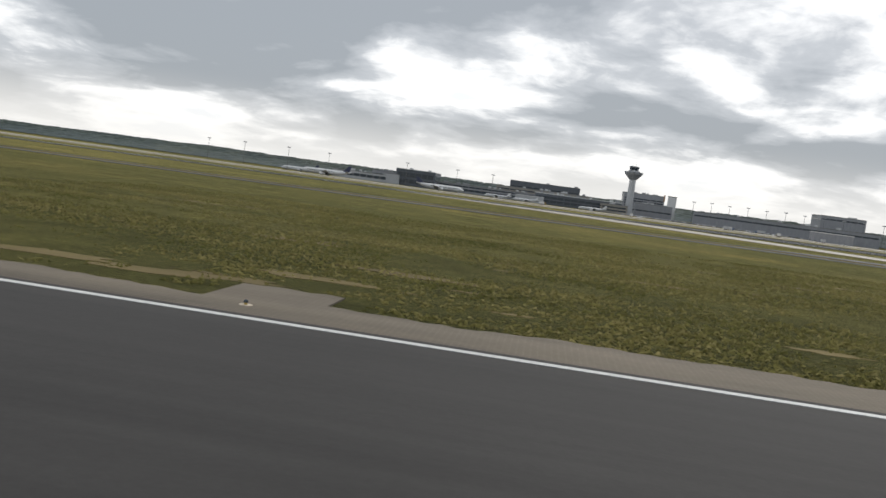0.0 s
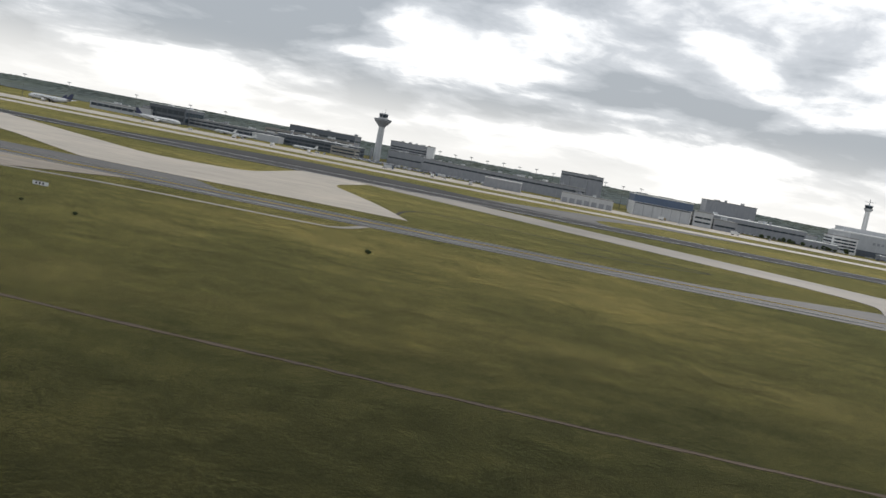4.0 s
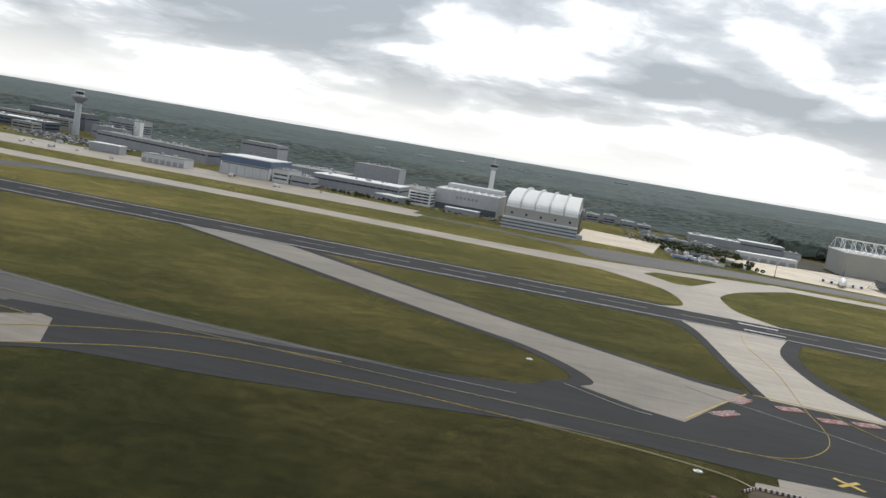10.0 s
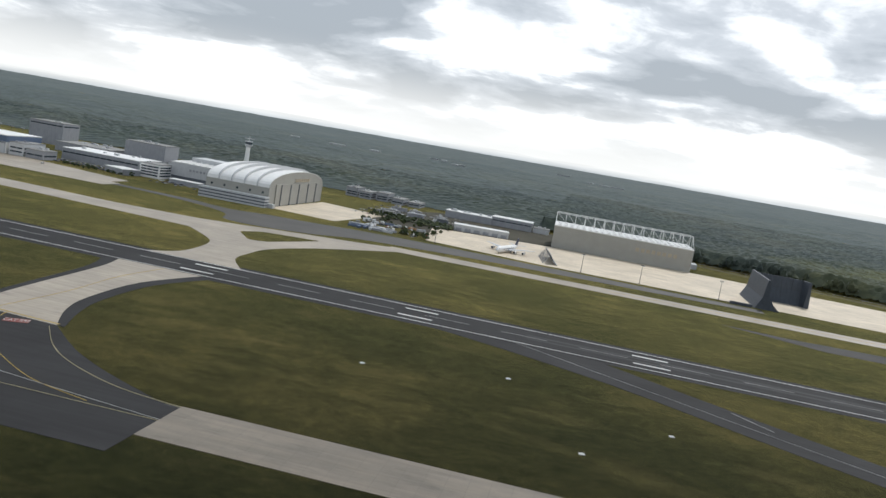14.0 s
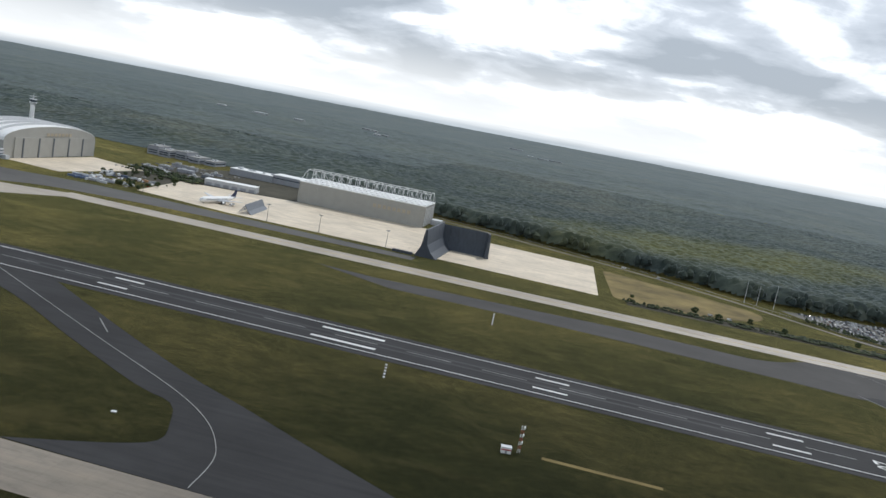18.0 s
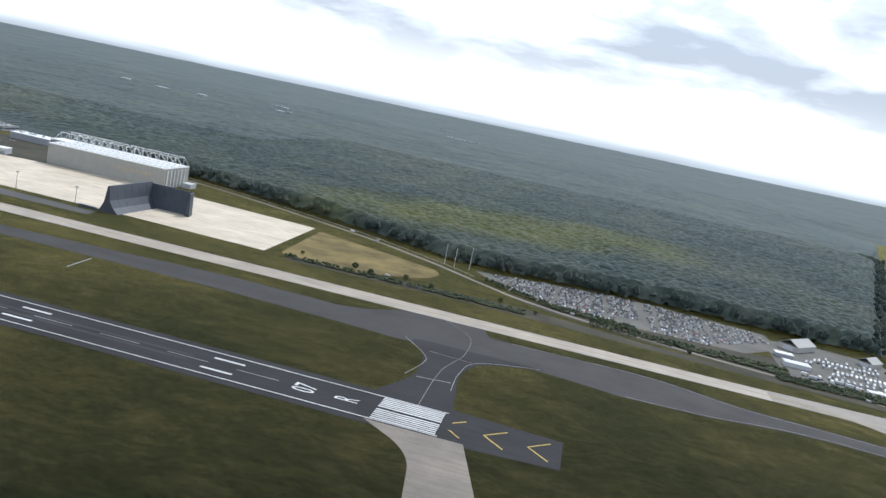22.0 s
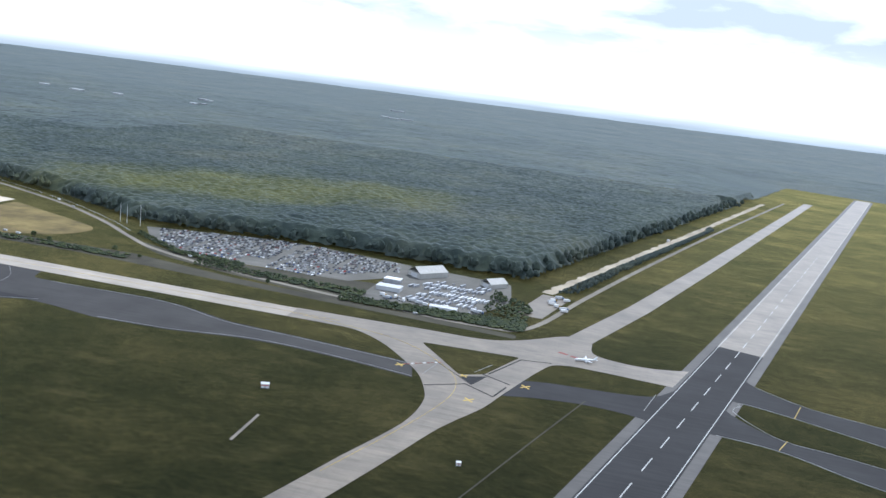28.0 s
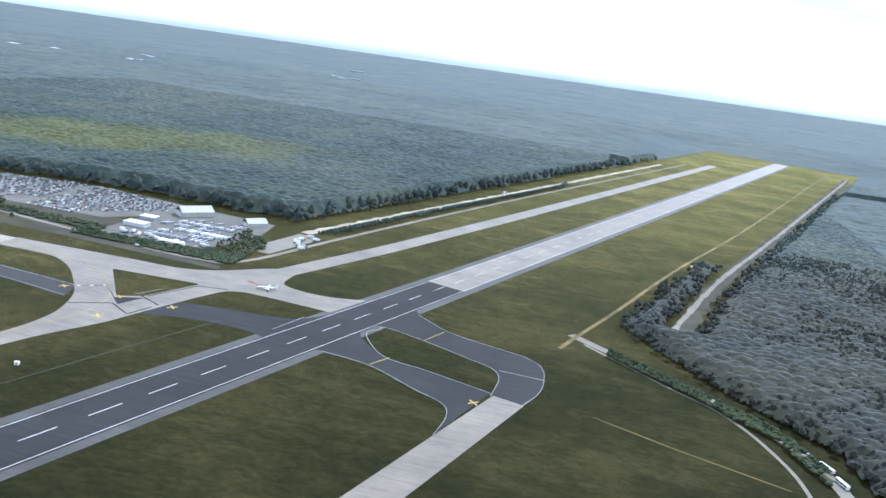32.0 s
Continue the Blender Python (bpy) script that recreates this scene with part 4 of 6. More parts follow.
for x, cut in ((1937, 6.0), (1965, 0.0), (1994, 0.0)):       # yellow chevrons before the threshold
    for s in (-1, 1):
        paint("chevron", Shape().prism(ribbon([(x + cut, SOUTH + s * cut * 1.1), (x + 14, SOUTH + s * 15.5)], 1.0), P0, P1), PAINT_Y, runway_south)
taxi_lines = solid("taxiway_lines", line_of([(66, 4), (77, 21.4), (83, 28)], 0.3, True, 8, T_RUN + 0.03), PAINT_Y, "yellow and white taxiway guide lines", kind="structure")


def tline(points, mat=PAINT_Y, width=0.35, smooth=True, top=T_PAINT):
    paint("guide_line", line_of(points, width * 0.65, smooth, 8, top), mat, taxi_lines)


tline([(87, 33.5), (94, 45), (101, 58), (108, 71), (128, 112), (168, 190), (215, 262), (240, 276)], PAINT_Y, 0.28, True, 0.185)
tline([(-600, 264), (300, 264), (480, 268), (600, 272)], PAINT_Y, 0.4)
tline([(600, 272), (760, 268), (890, 263.8), (1022, 264.5), (1064, 262), (1141, 262)], PAINT_C, 0.32)
tline([(-600, 274), (200, 273.5), (400, 272.5)], PAINT_WORN, 0.45)
tline([(-600, 255), (300, 255), (560, 256), (622, 247), (640, 228)], PAINT_M, 0.4)
tline([(640, 228), (671, 194), (683, 174), (688.5, 152), (689, 110)], PAINT_Y)
tline([(604, 295), (651, 242), (699, 191), (705, 174), (705, 127), (705, 40)], PAINT_Y)
tline([(705, 158), (706, 184), (720, 206), (747, 236), (790, 262), (840, 268)], PAINT_Y)
tline([(722, 140), (723, 160), (730, 183), (742, 204), (759, 219), (792, 241), (850, 250), (902, 248)], PAINT_Y)
tline([(662, 253), (676, 236), (696, 217), (738, 246), (662, 258)], PAINT_Y, 0.4, False)
tline([(650, 297), (690, 292), (757, 280), (828, 276), (900, 276)], PAINT_WORN, 0.4)
tline([(968, 263.4), (982.5, 265.5), (994, 273), (1003.5, 287.5), (1008, 302), (1009, 316), (1008.5, 342), (1010, 400), (1006, 460), (1010, 507)], PAINT_Y, 0.3)
tline([(1018, 345), (1019.5, 338), (1028.5, 321), (1044, 300), (1060, 287), (1084, 272), (1112, 264)], PAINT_Y, 0.3)
tline([(962, 338), (979.6, 326.4), (1009, 309), (1045, 286), (1066, 274), (1084, 270.5), (1141, 263)], PAINT_M, 0.28)
tline([(1045, 337), (1063.4, 313.6), (1083.5, 297.3), (1112, 284), (1141, 279)], PAINT_C, 0.35)
tline([(902, 248), (935, 244.5), (962, 238.4), (971, 231.3)], PAINT_C, 0.4)
tline([(915, 303), (936, 288), (946, 285)], PAINT_M, 0.35)
tline([(958, 290), (987, 346)], PAINT_Y, 0.9, False)
tline([(990, 347), (1046, 343)], PAINT_Y, 0.9, False)
tline([(1245, 507), (1380, 420), (1470, 362), (1505, 320), (1512, 282)], PAINT_WORN, 0.5)
tline([(1366, 448), (1384, 428)], PAINT_WORN, 0.8, False)
tline([(1916, 554), (1916, 640), (1926, 700), (1920, 760), (1880, 808)], PAINT_WORN, 0.4)
tline([(1902, 612), (1928, 617)], PAINT_WORN, 0.9, False)
tline([(1898, 684), (1934, 680)], PAINT_WORN, 0.6, False)
tline([(1574, 705), (1578, 662)], PAINT_WORN, 1.5, False)
tline([(1893, 612), (1900, 650), (1896, 672), (1872, 708)], PAINT_WORN, 0.6)
tline([(1931, 600), (1930, 645), (1940, 684), (1990, 711)], PAINT_WORN, 0.6)
tline([(2360, 706), (2366, 742)], PAINT_WORN, 0.8, False)
tline([(2400, 735), (2412, 765)], PAINT_WORN, 0.8, False)
tline([(2344, 500), (2382, 620), (2392, 690), (2370, 740), (2310, 790), (2200, 812)], PAINT_Y, 0.4)
tline([(2545, 720), (2556, 766)], PAINT_WORN, 0.7, False)
tline([(2646, 688), (2656, 711)], PAINT_Y, 1.0, False)
tline([(2672, 770), (2684, 806)], PAINT_Y, 1.0, False)
tline([(2748, 734), (2788, 733)], PAINT_WORN, 0.9, False)
tline([(2628, 776)] + EXIT_ISLE_TOP, PAINT_WORN, 0.6)
tline(EXIT_TOP, PAINT_WORN, 0.6)
tline([(2628, 776), (2621, 756)] + EXIT_ISLE_LOW[1:], PAINT_WORN, 0.6)
tline(EXIT_LOW, PAINT_WORN, 0.6)
tline([(1960, 770), (2061, 773), (2105, 767), (2164, 746), (2244, 739), (2343, 727)], PAINT_WORN, 0.5)
tline([(2062, 695), (2129, 699), (2190, 713), (2234, 714.5), (2290, 708.5), (2352, 697)], PAINT_WORN, 0.5)
tline([(1300, 812), (1700, 814), (2250, 813)], PAINT_Y, 0.35)
for (ax, ay), (bx, by) in (((2367, 681), (2398, 702)), ((2398, 702), (2424, 684)), ((2424, 684), (2431, 712)), ((2406, 735), (2433, 720)), ((2412, 737), (2434, 794)), ((2434, 794), (2462, 800))):
    paint("slab_joint", Shape().prism(ribbon([(ax, ay), (bx, by)], 1.5), 0, T_PAINT - 0.04), ASPHALT, taxi_lines, "dark asphalt joint strip between slabs")
for x, y, size in ((1001.5, 253.6, 7.0), (1072.7, 247.8, 7.0), (2337, 719, 6), (2393, 721, 6), (2446, 722, 7), (2407, 667, 7), (2740, 655, 7)):
    for s in (-1, 1):                           # closed-taxiway crosses
        paint("closed_cross", Shape().prism(ribbon([(x - size / 2, y - s * size / 2), (x + size / 2, y + s * size / 2)], 1.5), 0, T_PAINT + 0.01 * s), PAINT_Y, taxi_lines, "yellow painted cross")
SIGNS = ((973.5, 307.5, 45, 11, 5.5, "NO ENTRY"), (983, 332.5, 60, 11, 5.5, "NO ENTRY"), (1001.5, 335, 26, 11, 6, "CAT II/III"), (1016, 329, 20, 11, 6, "CAT II/III"), (1030, 334.5, 23, 11, 6, "CAT II/III"), (2470, 838, -25, 10, 4, ""), (2482, 832, -25, 10, 4, ""))
for x, y, turn, w, h, text in SIGNS:
    solid("holding_sign_paint", Shape().box(-w / 2, -h / 2, -0.1, w / 2, h / 2, 0.02), PAINT_R, "red mandatory sign painted on the taxiway", kind="structure", place=at(x, y, T_PAINT, turn))
    if text:
        writing(text, x, y, 3.0, turn, PAINT_M, taxi_lines, "white painted words", 2.1)
for k in range(10):                             # red-white holding pattern at the junction
    ax, ay = 2339 + k * 3.0, 722 + k * 2.4
    paint("holding_bar", Shape().prism(ribbon([(ax, ay), (ax + 2.2, ay + 1.76)], 1.6), 0, T_PAINT), PAINT_W if k % 3 == 2 else PAINT_R, taxi_lines)
for x, y, w, h, mat in ((637, 262, 4, 1.6, PAINT_Y), (648, 254, 5, 1.6, PAINT_W), (573, 316, 7, 3.5, PAINT_WORN), (582, 334, 7, 3.5, PAINT_WORN), (512, 318, 12, 1.0, PAINT_WORN)):
    paint("direction_paint", Shape().box(x - w / 2, y - h / 2, 0, x + w / 2, y + h / 2, T_PAINT), mat, taxi_lines)

# perforated paving strip beside the north runway
MESHPAVE = material("grid_paving", paving_look((0.20, 0.17, 0.13), 0.22, 0.9, 0.3))
RW = random.Random(31)


def ragged(x0, x1, d, step=0.8, rough=0.5):
    """Outline of a verge whose outer edge is overgrown unevenly."""
    n = max(4, int((x1 - x0) / step))
    wave = [RW.uniform(-1, 1) for _ in range(n // 6 + 3)]
    edge = []
    for i in range(n + 1):
        u = i / 6
        k = int(u)
        sway = wave[k] * (1 - (u - k)) + wave[k + 1] * (u - k)
        edge.append((x1 - (x1 - x0) * i / n, d + (0.45 + rough * 0.8) * sway + RW.uniform(-rough, rough) * 0.5))
    return [(x0, 30.95), (x1, 30.95)] + edge


for x0, x1, d in ((-400, -60, 36.0), (-60, -15, 35.6), (-15, -9.5, 39.8), (-9.5, 60, 36.3), (124, 146, 36.5), (146, 176.5, 36.5), (176.5, 180.3, 38.4), (180.3, 420, 35.4)):
    slab("grid_paving", ragged(x0, x1, d, 0.8 if -70 < x0 < 160 else 2.5), T_ASPH, MESHPAVE, "brown grid paving with an overgrown edge beside the runway")
slab("runway_lip", [(36, 30.95), (56, 30.95), (60, 33.2)], T_ASPH + 0.04, ASPHALT, "dark asphalt wedge at the turn-off")
slab("runway_lip_west", [(124, 30.95), (152, 30.95), (128, 34.6)], T_ASPH + 0.04, ASPHALT, "dark asphalt wedge at the turn-off")


def blotches(name, n, x0, x1, y0, y1, mat, label, seed, longest=3.0):
    """Irregular patches scattered in a band, lying in one mesh."""
    r, shape = random.Random(seed), Shape()
    for i in range(n):
        x, y, a = r.uniform(x0, x1), y0 + (y1 - y0) * r.random() ** 1.8, longest * r.uniform(0.15, 1.0) ** 1.5
        k = 14
        wave = [r.uniform(0.55, 1.25) for _ in range(k)]
        shape.prism([(x + a * 1.9 * wave[j] * math.cos(2 * math.pi * j / k), y + a * 0.55 * wave[j] * math.sin(2 * math.pi * j / k)) for j in range(k)], -0.3, 0.012 + 0.0004 * i, False)
    return solid(name, shape, mat, label, kind="structure")


blotches("worn_earth", 90, 186, 345, 35.4, 43, EARTH, "patchy bare brown earth beside the runway", 51)
blotches("worn_earth_east", 46, 128, 186, 36.2, 42, EARTH, "bare brown earth beside the runway turn-off", 52, 2.4)
blotches("straw_patches", 70, -60, 60, 40, 130, DRY, "pale straw-coloured patches in the grass", 53, 2.6)
slab("ditch_path", uneven(curve([(140, 118), (200, 105), (290, 92), (420, 88), (560, 84)]), 1.1, 9, 1.6), 0.02, EARTH, "narrow bare earth track in the grass")
slab("service_path", ribbon(curve([(196, 210), (240, 226), (300, 229), (312, 233), (316, 252)]), 3.0), 0.05, CONCRETE, "narrow pale service path")
slab("service_path_north", ribbon(curve([(380, 306), (430, 330), (330, 356), (312, 345), (314, 300)]), 1.6), 0.05, SCRUB, "narrow pale service path")

# construction site
slab("site_earth", uneven([(950, 203), (962, 206), (975, 206), (985, 214), (988, 222)], 20, 21, 4.0), 0.05, EARTH, "churned brown earth of a building site")
slab("site_earth_edge", [(968, 226), (972, 233), (1058, 231), (1058, 222), (1000, 220), (999, 205), (1000, 150), (978, 160), (966, 190)], 0.045, EARTH, "churned brown earth round the site yard")
slab("site_slab", [(994.5, 226), (1003, 227), (1040, 227.6), (1055, 224.5), (1055, 150), (997, 150), (993.3, 180), (988.8, 206), (993, 214)], T_ASPH + 0.03, CONCRETE, "pale concrete slab used as site yard")
slab("site_earth_west", [(1055, 227), (1069, 228), (1082, 222), (1100, 180), (1055, 180)], 0.05, EARTH, "bare brown earth beside the site yard")
slab("site_strip", [(971, 233), (972, 237), (978.6, 237.4), (979.5, 244.5), (994.4, 245.5), (1024, 246.3), (1059.4, 246.5), (1059.7, 234.6), (1069.5, 234.3), (1070, 229), (1000, 230.2)], T_CONC + 0.03, CONCRETE, "pale concrete strip in the dark asphalt")
# ---- buildings ----
def building(name, x0, y0, x1, y1, h, wall, label, roof=FELT, bands=(), lip=0.8, turn=0.0, units=0, doors=0, category="building"):
    """A hall or office block with parapet, glazing bands on its north and end walls, roof units and gates."""
    cx, cy, w, d = (x0 + x1) / 2, (y0 + y1) / 2, x1 - x0, y1 - y0
    b = thing(name, cx, cy, 0, label, category, turn=turn)
    part("wall", Shape().box(-w / 2, -d / 2, -0.5, w / 2, d / 2, h - lip), wall, b)
    r = Shape().box(-w / 2 - 0.3, -d / 2 - 0.3, h - lip, w / 2 + 0.3, d / 2 + 0.3, h)
    part("roof", r, roof, b)
    for z0, z1 in bands:
        part("window_band", Shape().box(-w / 2 + 1.5, -d / 2 - 0.12, z0, w / 2 - 1.5, -d / 2 + 0.3, z1), GLASS, b)
        for s in (-1, 1):
            part("window_band", Shape().box(s * w / 2 - 0.12 if s > 0 else -w / 2 - 0.12, -d / 2 + 2, z0, w / 2 + 0.12 if s > 0 else -w / 2 + 0.12, d / 2 - 2, z1), GLASS, b)
        n = max(2, int(w / 9))
        for k in range(n + 1):
            x = -w / 2 + 1.5 + (w - 3) * k / n
            part("mullion", Shape().box(x - 0.25, -d / 2 - 0.22, z0, x + 0.25, -d / 2, z1), wall, b)
    r = random.Random(int(abs(x0 * 7 + y0)))
    for k in range(units):
        ux, uy = r.uniform(-w / 2 + 4, w / 2 - 8), r.uniform(-d / 2 + 3, d / 2 - 6)
        uw, ud, uh = r.uniform(2.5, 6), r.uniform(2, 5), r.uniform(1.2, 3)
        part("roof_unit", Shape().box(ux, uy, h, ux + uw, uy + ud, h + uh), r.choice((STEEL, PALE, GREY)), b)
    for k in range(doors):
        x = -w / 2 + (k + 0.5) * w / doors
        part("gate", Shape().box(x - min(4, w / doors * 0.35), -d / 2 - 0.15, 0, x + min(4, w / doors * 0.35), -d / 2 + 0.2, min(5.5, h * 0.5)), GREY, b)
    return b


FLOORS = [(3 + 3.6 * k, 4.9 + 3.6 * k) for k in range(8)]


def control_tower(x, y, k, label, wings=True):
    """A slender shaft that flares into a collar under the glazed cabin."""
    t = thing("control_tower", x, y, 0, label, "tower")
    part("shaft", Shape().tube(0, 0, [(-0.5, 5.6 * k), (20, 4.9 * k), (49 * k, 4.4 * k)], 8), PALE, t)
    part("service_shaft", Shape().box(-9.5 * k, -2 * k, 0, -7 * k, 2 * k, 17), GREY, t)
    part("collar", Shape().tube(0, 0, [(49 * k, 4.4 * k), (56.5 * k, 11.6 * k), (58.8 * k, 12.8 * k), (60.3 * k, 12.8 * k)], 8), GREY, t)
    part("gallery", Shape().tube(0, 0, [(60.3 * k, 7.6 * k), (62.3 * k, 7.4 * k)], 8), PALE, t)
    part("cabin", Shape().tube(0, 0, [(62.3 * k, 5.4 * k), (66.6 * k, 6.5 * k)], 8), GLASS, t, "slanted dark cabin glazing")
    part("roof", Shape().tube(0, 0, [(66.6 * k, 7.0 * k), (67.8 * k, 6.7 * k), (68.4 * k, 4 * k)], 8), GREY, t)
    for i in range(8):
        a = 2 * math.pi * i / 8
        part("mullion", Shape().beam((5.45 * k * math.cos(a), 5.45 * k * math.sin(a), 62.3 * k), (6.6 * k * math.cos(a), 6.6 * k * math.sin(a), 66.6 * k), 0.35), GREY, t)
    part("antenna", Shape().tube(1.5, 0, [(68.4 * k, 0.25), (74.5 * k, 0.12)], 6), POLE, t)
    part("antenna", Shape().tube(-2.5, 1, [(68.4 * k, 0.2), (71.5 * k, 0.1)], 6), POLE, t)
    return t


control_tower(109.4, 1207, 1.0, "tall grey airport control tower with a flared glazed cabin")
t = thing("apron_tower", 769.3, 1175, 0, "slim pale apron control tower with a glazed head", "tower")
part("shaft", Shape().tube(0, 0, [(-0.5, 3.6), (55, 3.2)], 10), WHITE, t)
part("head", Shape().tube(0, 0, [(55, 3.2), (58, 5.6), (59.5, 5.8)], 10), PALE, t)
part("cabin", Shape().tube(0, 0, [(59.5, 4.4), (63, 5.2)], 10), GLASS, t)
part("roof", Shape().tube(0, 0, [(63, 5.6), (64, 5.2)], 10), PALE, t)
for a in (0, 1.57):
    part("aerial_arm", Shape().beam((-7 * math.cos(a), -7 * math.sin(a), 68), (7 * math.cos(a), 7 * math.sin(a), 68), 0.5), PALE, t)
part("mast", Shape().tube(0, 0, [(64, 0.5), (72, 0.3)], 6), PALE, t)

building("stair_tower", 170, 1269, 181, 1280, 35, WHITE, "plain pale square stair tower", lip=1.0)
b = building("tower_office", 108, 1298, 168, 1330, 34, GREY, "dark grey office block behind the control tower", bands=FLOORS[3:7], units=6)
part("red_corner", Shape().box(28.5, -16.3, 26, 30.4, -12, 36), ORANGE, b, "orange corner fin")
building("terminal_wing", -300, 1150, -222, 1200, 11, PALE, "large pale terminal block with wide glazing", bands=((4, 8),), units=4)
building("terminal_fin", -224, 1146, -206, 1170, 14, PALE, "pale vertical stair block of the terminal", lip=1)
building("terminal_hall", -212, 1152, -158, 1215, 23, DARK, "dark glazed terminal hall with a light roof", roof=ROOF, bands=((4, 9), (12, 18)), units=3)
building("terminal_hall", -158, 1165, -20, 1225, 12, GREY, "long grey terminal hall with roof lights", roof=FELT, bands=((3, 6), (8, 10)), units=10)
building("terminal_office", -262, 1230, -212, 1262, 17, GREY, "grey terminal building with stepped roof", bands=FLOORS[1:3], units=4)
building("terminal_office", -80, 1262, 60, 1290, 19, BEIGE, "long beige office building with window bands", bands=FLOORS[1:4], units=8)
building("terminal_office", -64, 1330, 44, 1372, 30, DARK, "dark long hall on the skyline", bands=((20, 22),), units=2)
building("pier_building", -20, 1150, 95, 1188, 15, DARK, "low dark pier building with a light roof edge", roof=ROOF, bands=((3, 6), (8, 11)), units=9)
building("gate_house", 66, 1116, 100, 1138, 12, BEIGE, "small beige block with windows on the apron", bands=((3, 5), (7, 9)), units=2)
building("canopy_hall", -45, 1118, -8, 1142, 9, PALE, "flat pale canopy hall on the apron", roof=WHITE)
building("fan_hall", 120, 1232, 172, 1262, 19, GREY, "grey plant building with roof equipment", units=7, bands=((8, 10),))
b = building("cargo_hall", 186, 1106, 406, 1138, 17, GREY, "very long grey cargo hall with gates", bands=((11, 13),), turn=-18.5, units=12, doors=18)
building("cargo_block", 372, 1231, 432, 1275, 36, GREY, "tall plain grey warehouse block", bands=((30, 32),), units=3)
building("cargo_block", 569, 1185, 635, 1228, 33.5, GREY, "tall plain grey warehouse block", units=4)
building("cargo_shed", 376, 940, 432, 964, 11, PALE, "low pale cargo shed beside the apron", doors=7, units=3)
building("white_canopy", 288, 968, 330, 984, 11, GREY, "low shed with a white curved roof", roof=WHITE)
h = building("blue_hangar", 457, 984, 522, 1054, 24, WHITE, "white hangar with a blue upper band and light roof", roof=ROOF, units=0, bands=())
part("blue_band", Shape().box(-32.7, -35.2, 15, 32.7, 35.2, 22.8), BLUE, h, "broad blue cladding band")
part("gate", Shape().box(-31, -35.4, 0, 31, -34.6, 13), PALE, h, "wide pale sliding gate")
for k in range(7):
    part("gate_rail", Shape().box(-31.2 + k * 10.3, -35.6, 0, -30.6 + k * 10.3, -35.2, 13), GREY, h)
part("stripe", Shape().box(-31, -35.7, 13.2, 31, -34.8, 14.6), DARK, h)
building("hangar_annex", 525, 986, 546, 1030, 17, PALE, "pale grey annex with window rows", bands=((4, 6), (9, 11)), units=3)
building("hangar_annex", 548, 988, 574, 1016, 12, GREY, "grey flat annex building", bands=((4, 6),), units=2)
building("freight_hall", 552, 1058, 668, 1118, 16, GREY, "long grey freight hall with a white roof edge", roof=WHITE, bands=((9, 11),), units=6, doors=12)
building("freight_hall", 470, 1160, 560, 1230, 14, GREY, "flat grey freight hall with roof lights", roof=FELT, units=10)
building("freight_hall", 640, 1190, 720, 1260, 12, PALE, "wide flat freight hall with roof units", roof=FELT, units=14)
building("rooflight_shed", 655, 998, 690, 1026, 8, GREY, "small shed with a bright pitched roof", roof=ROOF, turn=-20)
b = building("striped_office", 688, 1026, 716, 1060, 19, WHITE, "white office block with dark window stripes", bands=FLOORS[0:4], units=3)
k = building("grey_hangar", 716, 1056, 797, 1140, 25, PALE, "large pale grey hangar hall with ribbed roof and faded lettering", roof=ROOF, units=0)
for i in range(9):
    part("roof_rib", Shape().box(-38 + i * 9.2, -41, 25, -36.4 + i * 9.2, 41, 26.2), WHITE, k)
part("upper_hall", Shape().box(-34, 2, 24, 38, 40, 31), PALE, k)
for i in range(6):
    part("faded_letter_bar", Shape().box(-14 + i * 5, -42.3, 15, -11 + i * 5, -41.9, 18), GREY, k)
part("base_band", Shape().box(-39.2, -42.4, 0, 39.2, -41.8, 7), DARK, k)
building("hangar_canopy", 738, 1012, 780, 1026, 6, GREY, "low canopy with a bright flat roof", roof=WHITE)
building("white_shed", 1099, 1110, 1172, 1128, 9, PALE, "long white shed with a flat roof", roof=WHITE, doors=6, turn=10)
building("flat_hall", 1056, 1280, 1128, 1312, 11, GREY, "flat grey hall with roof lights", roof=ROOF, units=9)
building("flat_hall", 1128, 1284, 1190, 1316, 14, GREY, "flat grey hall with light roof", roof=ROOF, bands=((8, 9.5),))
building("flat_hall", 1192, 1290, 1216, 1312, 8, PALE, "small pale hall at the forest edge", units=3)
for i, (dx, dy, z) in enumerate(((0, 0, 15), (24, -6, 12), (50, 4, 14), (78, -4, 10), (104, 2, 8))):
    building("office_wing", 880 + dx, 1330 + dy, 900 + dx, 1372 + dy, z, GREY, "grey flat-roofed office wing at the forest edge", bands=FLOORS[0:max(1, int(z / 4) - 1)], units=3)

# grey cladding taken darker: shade on gable and front is in the colour
HANGAR = material("shaded_hangar_cladding", plain_look((0.33, 0.325, 0.295), 0.6, 0.0, 0.05, 0.1, (1, 1, 1)))
FADED = material("faded_sign_paint", plain_look((0.40, 0.345, 0.26), 0.7, 0.0, 0.15))
# arched hangar: five bays between raised ribs
ah = thing("arched_hangar", 858, 1050, 0, "big white hangar with an arched roof and raised ribs", "hangar")
L, D0 = 41.0, 100.0


def arch(u):
    """Height and depth of the roof arch at u from 0 (north eave) to 1."""
    a = math.pi * u
    return (-D0 * math.cos(a) * 0.98, 23 + 18.5 * math.sin(a) ** 0.85)


steps = [arch(i / 22) for i in range(23)]
body = Shape()
body.loft([[(x, y, z) for y, z in steps] + [(x, D0 * 0.98, 0), (x, -D0 * 0.98, 0)] for x in (-L + 0.4, L - 0.4)])
part("body", body, HANGAR, ah)
